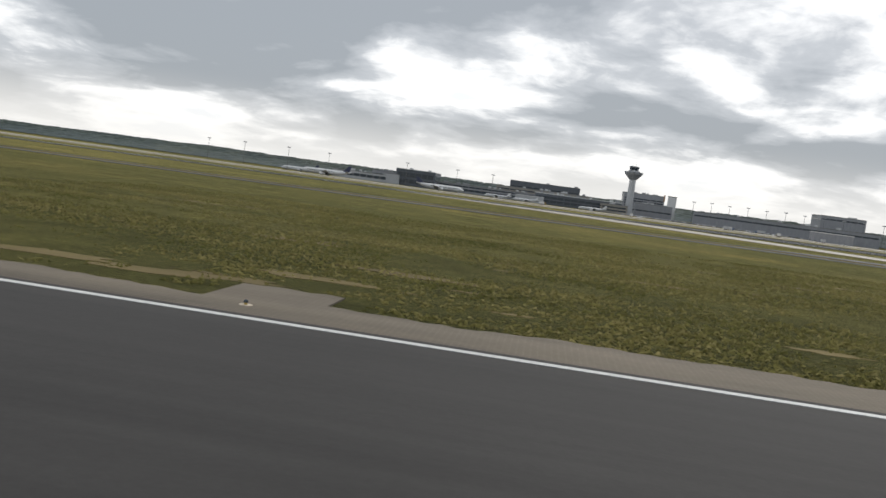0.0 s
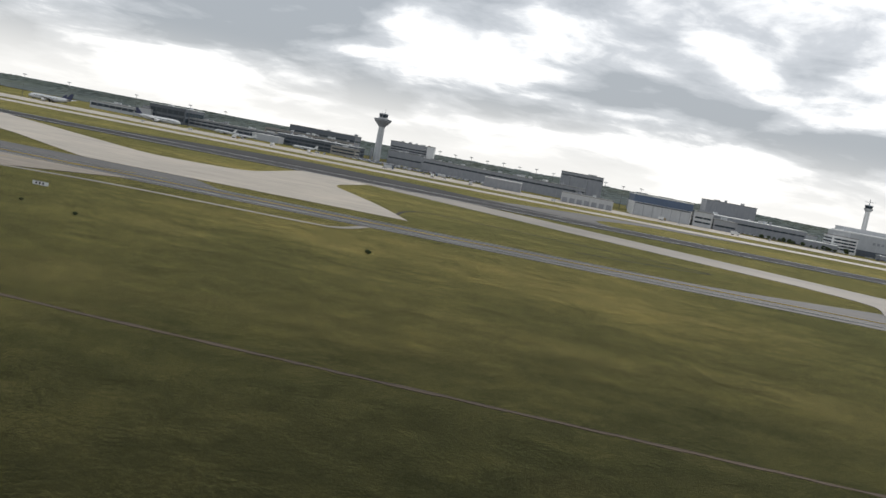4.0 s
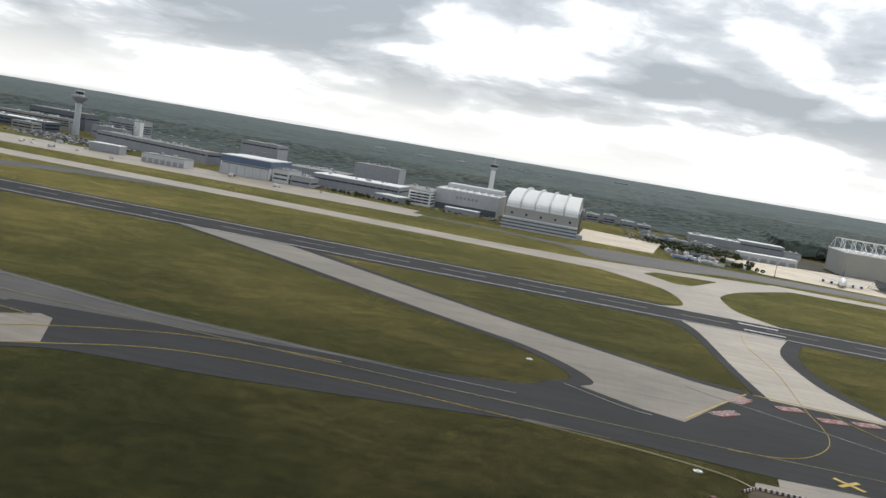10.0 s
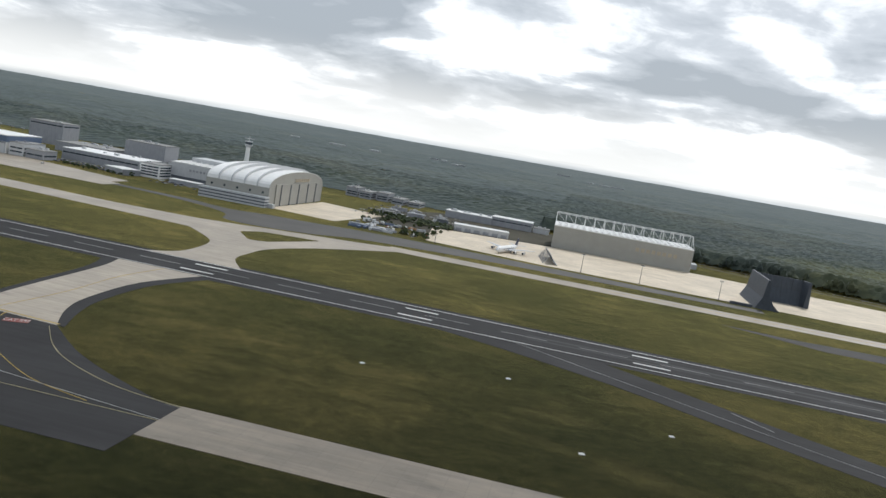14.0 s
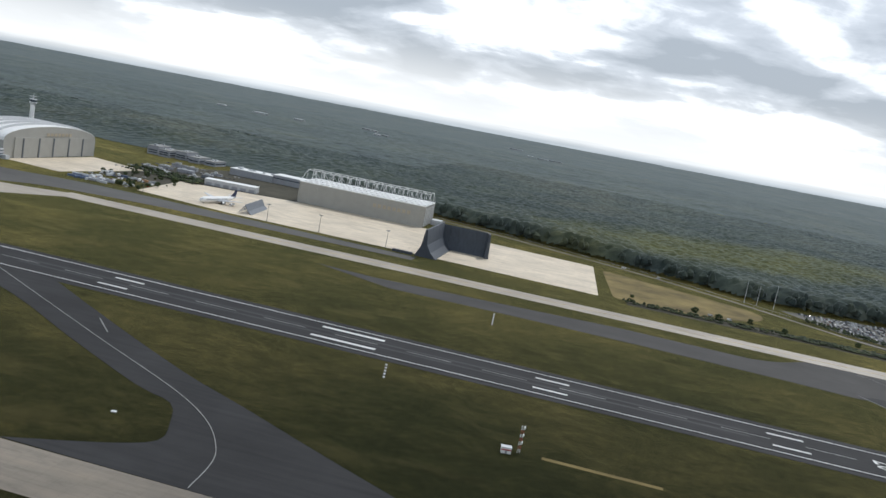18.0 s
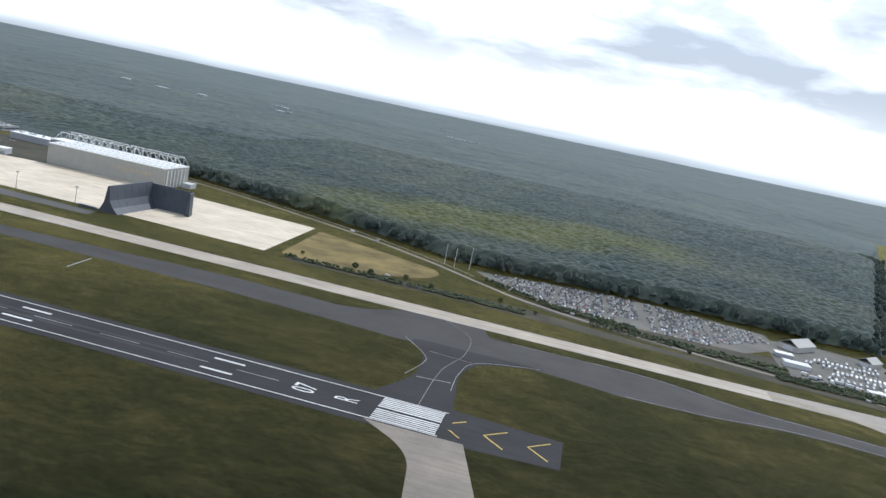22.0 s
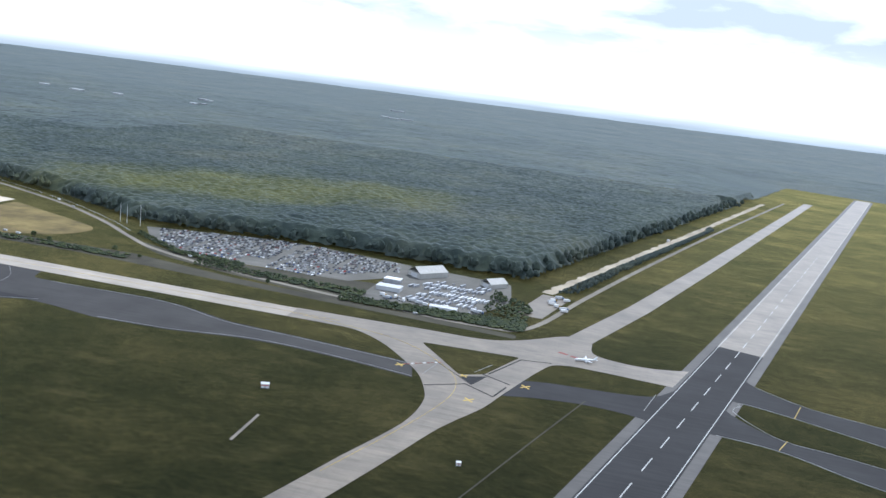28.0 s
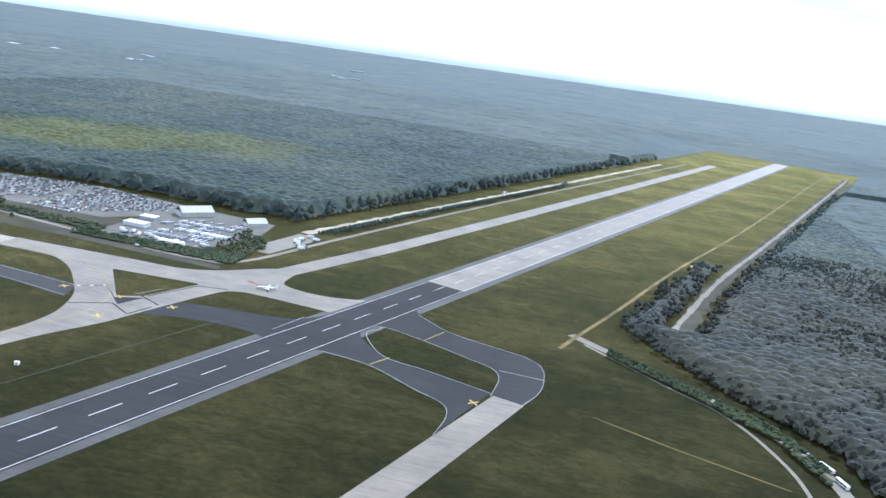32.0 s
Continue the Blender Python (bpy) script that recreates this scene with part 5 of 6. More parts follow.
for k in range(5):
    x0 = -L + k * 2 * L / 5
    sheet = Shape().loft([[(x, y, z) for y, z in steps] + [(x, y, z + 0.7) for y, z in steps[::-1]] for x in (x0 + 0.8, x0 + 2 * L / 5 - 0.8)])
    part("roof_bay", sheet, ROOF, ah)
    part("small_window", Shape().box(x0 + 7, -D0 * 0.98 - 0.2, 15.5, x0 + 9.4, -D0 * 0.98 + 0.2, 18), GLASS, ah)
for k in range(1, 5):
    x = -L + k * 2 * L / 5
    rib = Shape().loft([[(xx, y, z) for y, z in steps] + [(xx, y * (1.005), z + 3.4) for y, z in steps[::-1]] for xx in (x - 0.7, x + 0.7)])
    part("roof_rib", rib, PALE, ah, "raised arched roof rib")
annex = part("annex", Shape().box(-L - 1, -D0 - 11, 0, L + 1, -D0 * 0.98, 12.5), PALE, ah)
for z0, z1 in ((2.0, 3.6), (5.6, 7.2), (9.2, 10.8)):
    part("window_band", Shape().box(-L - 1.15, -D0 - 11.15, z0, L + 1.15, -D0 * 0.985, z1), DARK, annex)
door = part("hangar_door", Shape().box(L - 0.6, -78, 0, L + 0.8, 78, 27), HANGAR, ah, "tall pale sliding doors")
for y in (-62, -30, 0, 34, 66):
    part("door_post", Shape().box(L + 0.6, y - 1, 0, L + 1.6, y + 1, 26), DARK, door)
for i in range(7):
    part("faded_letter_bar", Shape().box(L + 0.7, -16 + i * 8, 29, L + 1.0, -10.5 + i * 8, 33), FADED, ah)
part("west_annex", Shape().box(L - 20, -D0 - 2, 0, L + 8, -D0 * 0.99 + 4, 5), PALE, ah)

# long hangar with the roof truss
lh = thing("long_hangar", 1320, 1166, 0, "long flat grey hangar with a white steel roof truss", "hangar", turn=1.5)
w, d = 91.0, 34.0
part("wall", Shape().box(-w, -d, -0.5, w, d + 8, 29), HANGAR, lh)
part("front_door", Shape().box(-w + 2, -d - 0.5, 0, w - 2, -d + 0.2, 24), HANGAR, lh, "long row of pale sliding doors")
for k in range(15):
    part("door_joint", Shape().box(-w + 2 + k * 12.6, -d - 0.7, 0, -w + 2.2 + k * 12.6, -d - 0.4, 24), HANGAR, lh)
for i in range(8):
    part("faded_letter_bar", Shape().box(18 + i * 7, -d - 0.9, 15, 22.6 + i * 7, -d - 0.55, 20), FADED, lh)
part("roof", Shape().box(-w - 0.4, -d - 0.4, 29, w + 0.4, d + 8.4, 30.2), ROOF, lh)
for k in range(22):
    for r in range(3):
        part("roof_light", Shape().box(-w + 4 + k * 8.2, -d + 6 + r * 22, 30.2, -w + 8.6 + k * 8.2, -d + 20 + r * 22, 31.4), WHITE, lh)
truss = part("truss", Shape().beam((-w, -6, 45), (w, -6, 45), 0.7), WHITE, lh, "white steel roof truss")
part("chord", Shape().beam((-w, 20, 45), (w, 20, 45), 0.7), WHITE, truss)
for k in range(15):
    x = -w + k * 2 * w / 14
    part("post", Shape().beam((x, -6, 30), (x, -6, 45), 0.4), WHITE, truss)
    part("post", Shape().beam((x, 20, 30), (x, 20, 45), 0.4), WHITE, truss)
    part("cross_bar", Shape().beam((x, -6, 45), (x, 20, 45), 0.35), WHITE, truss)
    part("stay", Shape().beam((x, -6, 45), (x, -d + 1, 30.5), 0.35), WHITE, truss)
    part("stay", Shape().beam((x, 20, 45), (x, d + 6, 30.5), 0.35), WHITE, truss)
    if k < 14:
        part("diagonal", Shape().beam((x, 20, 45), (x + 2 * w / 14, 20, 31), 0.32), WHITE, truss)
for k in range(6):
    part("facade_fin", Shape().box(w + 0.3, -d + 6 + k * 11, 2, w + 1.2, -d + 7.4 + k * 11, 27), WHITE, lh)
part("plant_room", Shape().box(w + 2, 20, 0, w + 16, 40, 7), PALE, lh)

# blast screens on the apron
SCREEN = material("dark_noise_screen", plain_look((0.05, 0.06, 0.075), 0.6, 0.0, 0.2))


def screen(x, y, turn, width, h, lean, label):
    s = thing("blast_screen", x, y, 0, label, "blast screen", turn=turn)
    n = int(width / 6)
    for k in range(n):
        x0 = -width / 2 + k * width / n
        p = Shape().loft([[(xx, -lean, 0), (xx, -lean + 1.0, 0), (xx, -lean * 0.45 + 0.9, h * 0.35), (xx, 0.8, h), (xx, 0, h), (xx, -lean * 0.45, h * 0.35)] for xx in (x0 + 0.06, x0 + width / n - 0.06)])
        part("panel", p, DARK, s)
        part("strut", Shape().beam((x0 + 0.4, lean * 0.9, 0), (x0 + 0.4, 0.6, h * 0.9), 0.5), GREY, s)
    return s


screen(1235, 968, 98, 74, 11, 9, "low grey slanted blast fence panels on struts")
s = thing("engine_test_pen", 1490, 950, 0, "tall dark noise screen of an engine test stand", "noise screen")
for k in range(6):
    y0 = -46 + k * 16.4
    part("west_panel", Shape().loft([[(-35, y, 0), (-10, y, 0), (-17, y, 6), (-22, y, 14), (-24.5, y, 31), (-26.5, y, 31), (-29, y, 12)] for y in (y0, y0 + 16.2)]), SCREEN, s)
for k in range(5):
    x0 = -26 + k * 11.2
    part("back_panel", Shape().loft([[(x, 52 - (1 - z / 29) ** 2 * 8, z) for z in (0, 7, 16, 29)] + [(x, 53.2, z) for z in (29, 16, 7, 0)] for x in (x0, x0 + 11.0)]), SCREEN, s)
for k in range(2):
    y0 = 36 + k * 8.5
    part("east_panel", Shape().loft([[(27 + (y - 53) * -0.25, y, 0), (33 + (y - 53) * -0.25, y, 0), (31.6 + (y - 53) * -0.25, y, 29), (30.2 + (y - 53) * -0.25, y, 29)] for y in (y0, y0 + 8.3)]), SCREEN, s)
part("front_rail", Shape().box(-60, -47, 0, -37, -45, 3), SCREEN, s)

# small flat buildings between the hangars
RH = random.Random(17)
for k in range(9):
    x, y = 985 + (k % 3) * 36 + RH.uniform(-8, 8), 1130 + (k // 3) * 46 + RH.uniform(-9, 9)
    w2, d2 = RH.uniform(12, 26), RH.uniform(7, 12)
    building("yard_building", x, y, x + w2, y + d2, RH.uniform(3.5, 6), RH.choice((GREY, DARK, GREY)), "low flat-roofed workshop in the hangar yard", roof=RH.choice((FELT, GREY, FELT)), units=2, turn=RH.uniform(-12, 12))
# ---- aircraft ----
def airliner(name, x, y, turn, length, label, tail=NIGHT, engines=2, group="parked aircraft"):
    a = thing(name, x, y, 0, label, "aircraft", group, turn)
    r, zc = length * 0.053, length * 0.075
    rings = []
    for u, k, dz in ((0, 0.06, -0.25), (0.02, 0.45, -0.2), (0.06, 0.8, -0.08), (0.12, 1, 0), (0.68, 1, 0), (0.82, 0.78, 0.18), (0.93, 0.42, 0.42), (1.0, 0.12, 0.6)):
        rings.append([(length * (0.5 - u), r * k * math.cos(q), zc + r * dz + r * k * math.sin(q)) for q in [2 * math.pi * i / 14 for i in range(14)]])
    fus = part("fuselage", Shape().loft(rings), WHITE, a)
    for s in (-1, 1):
        part("window_strip", Shape().box(-length * 0.2, s * r * 1.0 - 0.04 * s - 0.03, zc + r * 0.12, length * 0.36, s * r * 1.0 + 0.03 * s, zc + r * 0.26), GLASS, fus)
        part("wing", Shape().loft([[(length * 0.10, s * r * 0.6, zc - r * 0.5), (-length * 0.10, s * r * 0.6, zc - r * 0.5), (-length * 0.10, s * r * 0.6, zc - r * 0.1), (length * 0.06, s * r * 0.6, zc - r * 0.05)],
                                   [(-length * 0.13, s * length * 0.46, zc + r * 0.55), (-length * 0.165, s * length * 0.46, zc + r * 0.55), (-length * 0.165, s * length * 0.46, zc + r * 0.65), (-length * 0.135, s * length * 0.46, zc + r * 0.65)]]), PALE, a)
        part("tailplane", Shape().loft([[(-length * 0.40, s * r * 0.2, zc + r * 0.5), (-length * 0.48, s * r * 0.2, zc + r * 0.5), (-length * 0.48, s * r * 0.2, zc + r * 0.7), (-length * 0.41, s * r * 0.2, zc + r * 0.7)],
                                        [(-length * 0.47, s * length * 0.17, zc + r * 0.9), (-length * 0.50, s * length * 0.17, zc + r * 0.9), (-length * 0.50, s * length * 0.17, zc + r), (-length * 0.475, s * length * 0.17, zc + r)]]), PALE, a)
        for e in range(engines // 2):
            ey, ex = s * length * (0.16 + 0.13 * e), length * (0.07 - 0.075 * e)
            er = r * 0.52
            n = part("engine", Shape().loft([[(ex + q, ey + er * k * math.cos(p), zc - r * 0.75 + er * k * math.sin(p)) for p in [2 * math.pi * i / 10 for i in range(10)]] for q, k in ((0, 0.85), (-er, 1), (-er * 3, 0.9), (-er * 4, 0.6))]), WHITE, a)
            part("inlet", Shape().loft([[(ex + q, ey + er * 0.7 * math.cos(p), zc - r * 0.75 + er * 0.7 * math.sin(p)) for p in [2 * math.pi * i / 10 for i in range(10)]] for q in (0.02, -0.3)]), RUBBER, n)
        part("main_gear", Shape().box(-length * 0.06, s * r * 1.1 - 0.4, 0, -length * 0.02, s * r * 1.1 + 0.4, zc - r * 0.3), POLE, a)
    part("nose_gear", Shape().box(length * 0.38, -0.3, 0, length * 0.40, 0.3, zc - r * 0.6), POLE, a)
    part("fin", Shape().loft([[(-length * 0.34, -0.4, zc + r * 0.7), (-length * 0.48, -0.4, zc + r * 0.7), (-length * 0.48, 0.4, zc + r * 0.7), (-length * 0.34, 0.4, zc + r * 0.7)],
                              [(-length * 0.46, -0.15, zc + length * 0.16), (-length * 0.52, -0.15, zc + length * 0.16), (-length * 0.52, 0.15, zc + length * 0.16), (-length * 0.46, 0.15, zc + length * 0.16)]]), tail, a)
    part("cockpit_glass", Shape().box(length * 0.44, -r * 0.5, zc + r * 0.15, length * 0.462, r * 0.5, zc + r * 0.42), GLASS, a)
    return a


airliner("parked_airliner", 1188, 968, 255, 66, "large white four-engined airliner parked on the apron", NIGHT, 4)
airliner("parked_airliner", -272, 1010, 176, 62, "white airliner with a dark tail beside the terminal", NIGHT, 2)
airliner("parked_airliner", -132, 1020, 6, 58, "white airliner parked before the terminal", NIGHT, 2)
airliner("parked_airliner", -330, 1095, 200, 48, "white airliner at a terminal stand", NIGHT, 2)
airliner("parked_airliner", -66, 1076, 160, 36, "small white airliner parked on the apron", WHITE, 2)
airliner("parked_airliner", -30, 1052, 172, 32, "small white airliner parked on the apron", WHITE, 2)
airliner("parked_airliner", 52, 1046, 172, 34, "white airliner parked on the apron", WHITE, 2)
airliner("business_jet", 2492, 826, 200, 22, "small white jet standing on the taxiway", WHITE, 2)

# ---- vehicles ----
def car(mat, label, van=False):
    c = thing("car" if not van else "van", 0, 0, -500, label, "car" if not van else "van")
    h = 2.2 if van else 1.45
    prof = [(-2.2, 0.35), (2.2, 0.35), (2.25, 0.8), (1.3, 0.95), (0.6, h), (-1.4, h), (-2.1, 0.95)] if not van else [(-2.6, 0.4), (2.6, 0.4), (2.6, 1.1), (1.9, h), (-2.6, h)]
    part("body", Shape().loft([[(x, y, z) for x, z in prof] for y in (0.88, -0.88)]), mat, c)
    part("glazing", Shape().box(-1.5 if not van else 1.0, -0.90, 0.98 if not van else 1.3, 0.85 if not van else 1.9, 0.90, h - 0.12), GLASS, c)
    for x in (-1.4, 1.4):
        for y in (-0.8, 0.8):
            part("wheel", Shape().loft([[(x + 0.33 * math.cos(q), y + dy, 0.33 + 0.33 * math.sin(q)) for q in [2 * math.pi * i / 8 for i in range(8)]] for dy in (-0.1, 0.1)]), RUBBER, c)
    return c


def truck(mat, cab, length, label, name="truck"):
    c = thing(name, 0, 0, -500, label, "truck")
    part("box_body", Shape().box(-length / 2, -1.25, 1.0, length / 2 - 2.4, 1.25, 3.7), mat, c)
    part("cab", Shape().loft([[(length / 2 - 2.2, y, 0.6), (length / 2, y, 0.6), (length / 2, y, 1.7), (length / 2 - 0.4, y, 2.9), (length / 2 - 2.2, y, 2.9)] for y in (1.2, -1.2)]), cab, c)
    part("windscreen", Shape().box(length / 2 - 0.45, -1.0, 1.7, length / 2 - 0.02, 1.0, 2.5), GLASS, c)
    for x in (-length / 2 + 1.5, -length / 2 + 2.8, length / 2 - 1.3):
        for y in (-1.1, 1.1):
            part("wheel", Shape().loft([[(x + 0.5 * math.cos(q), y + dy, 0.5 + 0.5 * math.sin(q)) for q in [2 * math.pi * i / 8 for i in range(8)]] for dy in (-0.15, 0.15)]), RUBBER, c)
    return c


NAMES = ("white", "silver", "grey", "black", "blue", "red")
CARS = [car(m, n + " parked car with dark windows") for m, n in zip(LACQUER, NAMES)]
VANS = [car(LACQUER[0], "white parked delivery van", True), car(LACQUER[1], "silver parked delivery van", True)]
TRUCKS = [truck(WHITE, WHITE, 9, "white box truck parked in a yard"), truck(PALE, BLUE, 11, "grey trailer truck with a blue cab"), truck(WHITE, YELLOW, 8, "white truck with a yellow cab")]
BUS = thing("bus", 0, 0, -500, "long white bus parked by the road", "bus")
part("body", Shape().box(-7, -1.3, 0.4, 7, 1.3, 3.2), WHITE, BUS)
part("window_strip", Shape().box(-6.6, -1.34, 1.5, 6.7, 1.34, 2.6), GLASS, BUS)
part("roof_unit", Shape().box(-3, -0.8, 3.2, 1, 0.8, 3.5), PALE, BUS)
for x in (-4.5, 4.2):
    for y in (-1.2, 1.2):
        part("wheel", Shape().loft([[(x + 0.5 * math.cos(q), y + dy, 0.5 + 0.5 * math.sin(q)) for q in [2 * math.pi * i / 8 for i in range(8)]] for dy in (-0.15, 0.15)]), RUBBER, BUS)


def put(ob, x, y, turn, z=0.13, group=""):
    c = copy_thing(ob, at(x, y, z, turn))
    if group:
        tagged(c, group=group)
    return c


R = random.Random(11)
# car park: the nearest rows singly, the rest as one mass
rows_y = [972 + k * 11.0 for k in range(15)]
single, mass = [], []
for j, y in enumerate(rows_y):
    x0 = np.interp(y, [968, 1008, 1085, 1128], [2012, 1940, 1893, 2040])
    x1 = np.interp(y, [975, 1060, 1105, 1128], [2170, 2250, 2240, 2120])
    x = x0 + 6
    while x < x1 - 4:
        gap = (x % 62) < 5 or 2088 < x < 2098 or (y < 1010 and 2060 < x < 2100)
        if not gap and R.random() < 0.88:
            (single if len(single) < 150 and j < 5 and R.random() < 0.6 else mass).append((x + R.uniform(-0.3, 0.3), y, 90 + R.uniform(-3, 3) + (180 if R.random() < 0.5 else 0)))
        x += 2.9
for x, y, q in single:
    put(R.choice(CARS[:3] + CARS), x, y, q, 0.12, "cars in the car park")

def sparkle_look(t, add, bsdf):
    own = add("ShaderNodeNewGeometry").outputs["Random Per Island"]
    t.links.new(ramp(t, add, own, [(0.0, (0.50, 0.50, 0.48)), (0.3, (0.30, 0.31, 0.32)), (0.55, (0.12, 0.125, 0.135)), (0.8, (0.03, 0.03, 0.035)), (0.94, (0.05, 0.065, 0.10)), (1.0, (0.16, 0.05, 0.04))]), bsdf.inputs[0])
    bsdf.inputs["Roughness"].default_value = 0.22


SPARKLE = material("car_park_cars", sparkle_look)


def car_mass(name, spots, label):
    s = Shape()
    prof = [(-2.2, 0.35), (2.2, 0.35), (2.25, 0.85), (1.2, 1.0), (0.6, 1.45), (-1.4, 1.45), (-2.1, 0.95)]
    for x, y, q in spots:
        c, n = math.cos(radians(q)), math.sin(radians(q))
        s.loft([[(x + px * c - py * n, y + px * n + py * c, pz + 0.12) for px, pz in prof] for py in (0.88, -0.88)])
    ob = solid(name, s, SPARKLE, label, "cars", kind="stuff")
    return ob


car_mass("parked_cars", mass, "dense rows of parked cars of many colours")
mass = []
for k in range(1000):                           # cargo yard and staff parking by the tower
    x, y = R.uniform(96, 296), R.uniform(1012, 1180)
    if y < 1185 - (x - 96) * 0.55 and y > np.interp(x, [96, 190, 240, 296], [1060, 1014, 1014, 1030]):
        mass.append((round(x / 3) * 3 + R.uniform(-0.3, 0.3), round(y / 8) * 8, 90 + R.uniform(-8, 8)))
mass = [m for i, m in enumerate(mass) if all(abs(m[0] - o[0]) > 2.2 or abs(m[1] - o[1]) > 5 for o in mass[:i])]
car_mass("parked_cars", mass, "closely parked cars and vans below the control tower")
mass = [(round(R.uniform(560, 690) / 3) * 3, round(R.uniform(1004, 1048) / 8) * 8, 90 + R.uniform(-5, 5)) for _ in range(170)]
car_mass("parked_cars", mass, "rows of parked cars beside the freight hall")
mass = [(R.uniform(722, 815), R.uniform(985, 1036), R.choice((0, 90)) + R.uniform(-5, 5)) for _ in range(70)]
car_mass("parked_cars", mass, "parked cars between the hangars")
mass = [(R.uniform(960, 1095), 1110 + round(R.uniform(0, 160) / 38) * 38 - 8 + R.uniform(-2, 2), 90 + R.uniform(-8, 8)) for _ in range(150)]
car_mass("parked_cars", mass, "parked cars among the workshops")
for k in range(26):                             # apron traffic
    x, y = R.uniform(-150, 720), R.uniform(880, 1000)
    if not (440 < x < 580 and y > 985) and not (345 < x < 430 and y > 995):
        put(R.choice(VANS + TRUCKS + CARS[:2]), x, y, R.choice((0, 90, 180, 12)), 0.15, "apron vehicles")
for k in range(36):                             # yard between the hangars
    x, y = R.uniform(1002, 1092), R.uniform(934, 1000)
    put(R.choice(VANS + TRUCKS + CARS), x, y, R.choice((0, 80, 95, 180)), 0.05, "yard vehicles")


def container(mat, label, l=12.0):
    c = thing("container", 0, 0, -500, label, "container")
    part("body", Shape().box(-l / 2, -1.2, 0, l / 2, 1.2, 2.6), mat, c)
    for k in range(int(l)):
        for s in (-1, 1):
            part("rib", Shape().box(-l / 2 + k + 0.2, s * 1.2 - 0.06, 0.1, -l / 2 + k + 0.6, s * 1.2 + 0.06, 2.5), mat, c)
    part("door_bar", Shape().box(l / 2, -0.6, 0.2, l / 2 + 0.06, -0.5, 2.4), STEEL, c)
    return c


BOXES = [container(BLUE, "blue steel container in the yard"), container(PALE, "pale grey steel freight container"), container(WHITE, "white steel site container"), container(ORANGE, "faded orange steel container"), container(GREY, "dark grey steel container")]
for k in range(20):
    x, y = 1012 + (k % 7) * 7 + R.uniform(-1, 1), 934 + (k // 7) * 11 + R.uniform(-2, 2)
    put(BOXES[0] if k % 7 < 3 and k < 14 else R.choice((BOXES[1], BOXES[4], BOXES[4])), x, y, R.choice((0, 4, 90)), 0.0, "yard containers")
# equipment compound
CANVAS = material("tent_canvas", plain_look((0.40, 0.39, 0.36), 0.8, 0.0, 0.1))


def tent(x, y, turn, w, l, h, label):
    t = thing("storage_tent", x, y, 0, label, "tent", "storage tents", turn)
    part("side_wall", Shape().box(-l / 2, -w / 2, 0, l / 2, w / 2, h * 0.5), CANVAS, t)
    part("roof", Shape().loft([[(q, -w / 2 - 0.4, h * 0.48), (q, 0, h), (q, w / 2 + 0.4, h * 0.48), (q, w / 2 + 0.4, h * 0.54), (q, 0, h + 0.4), (q, -w / 2 - 0.4, h * 0.54)] for q in (-l / 2 - 0.4, l / 2 + 0.4)]), CANVAS, t)
    for k in range(int(l / 6) + 1):
        part("frame_rib", Shape().beam((-l / 2 + k * 6, -w / 2 - 0.5, h * 0.52), (-l / 2 + k * 6, 0, h + 0.5), 0.3), PALE, t)
    part("gate", Shape().box(-l / 2 - 0.3, -w * 0.25, 0, -l / 2 + 0.3, w * 0.25, h * 0.42), PALE, t)
    return t


tent(2281, 1069, 50, 25, 44, 13, "large white storage tent with a ridged roof")
tent(2366, 1072, 50, 20, 28, 10.5, "smaller white storage tent with a ridged roof")
for k in range(15):
    put(R.choice((BOXES[1], BOXES[4], BOXES[4], TRUCKS[1])), 2290 + k * 5.0, 1020 + R.uniform(-1, 1), 74, 0.12, "compound trailers")
for k in range(14):
    put(R.choice((BOXES[1], BOXES[4], BOXES[1], BOXES[2])), 2306 + k * 5.0, 982 + R.uniform(-1, 1), 74, 0.12, "compound trailers")
for row, y in enumerate((1001, 963, 945, 1040)):
    for k in range(13):
        if R.random() < 0.72:
            put(R.choice((BOXES[1], BOXES[4], BOXES[4], VANS[1], TRUCKS[1])), 2276 + row * 6 + k * 6.4 + R.uniform(-0.6, 0.6), y + R.uniform(-1.5, 1.5), 74 + R.uniform(-4, 4), 0.12, "compound trailers")
for k in range(26):
    put(R.choice(VANS[1:] + TRUCKS[1:] + CARS[1:4]), R.uniform(2250, 2385), R.uniform(922, 940), R.choice((0, 15, 90)), 0.12, "compound trailers")
for k in range(8):
    put(TRUCKS[k % 3], 2446 + R.uniform(-10, 14), 1000 + k * 9, 30 + R.uniform(-8, 8), 0.15, "compound trailers")
building("compound_shed", 2244, 960, 2272, 976, 5, PALE, "low pale shed in the compound", roof=PALE)
building("compound_shed", 2318, 912, 2348, 922, 4.5, WHITE, "long white site hut", roof=PALE)
building("compound_shed", 2242, 1000, 2262, 1012, 5, GREY, "low grey shed in the compound", roof=ROOF)
# road traffic in the west
for x, y, q in ((3004, 672, 120), (3010, 650, 112)):
    put(BUS, x, y, q, 0.15, "buses on the forest road")
for k in range(7):
    put(R.choice(CARS), 2984 + k * 2.2, 708 - k * 3, 60, 0.15, "cars on the forest road")
for x, y, q in ((1690, 1158, -22), (1735, 1128, -28), (2010, 960, -20), (2310, 884, -6), (1800, 928, 2), (1780, 930, 2)):
    put(R.choice(VANS), x, y, q, 0.05, "vans on the perimeter road")


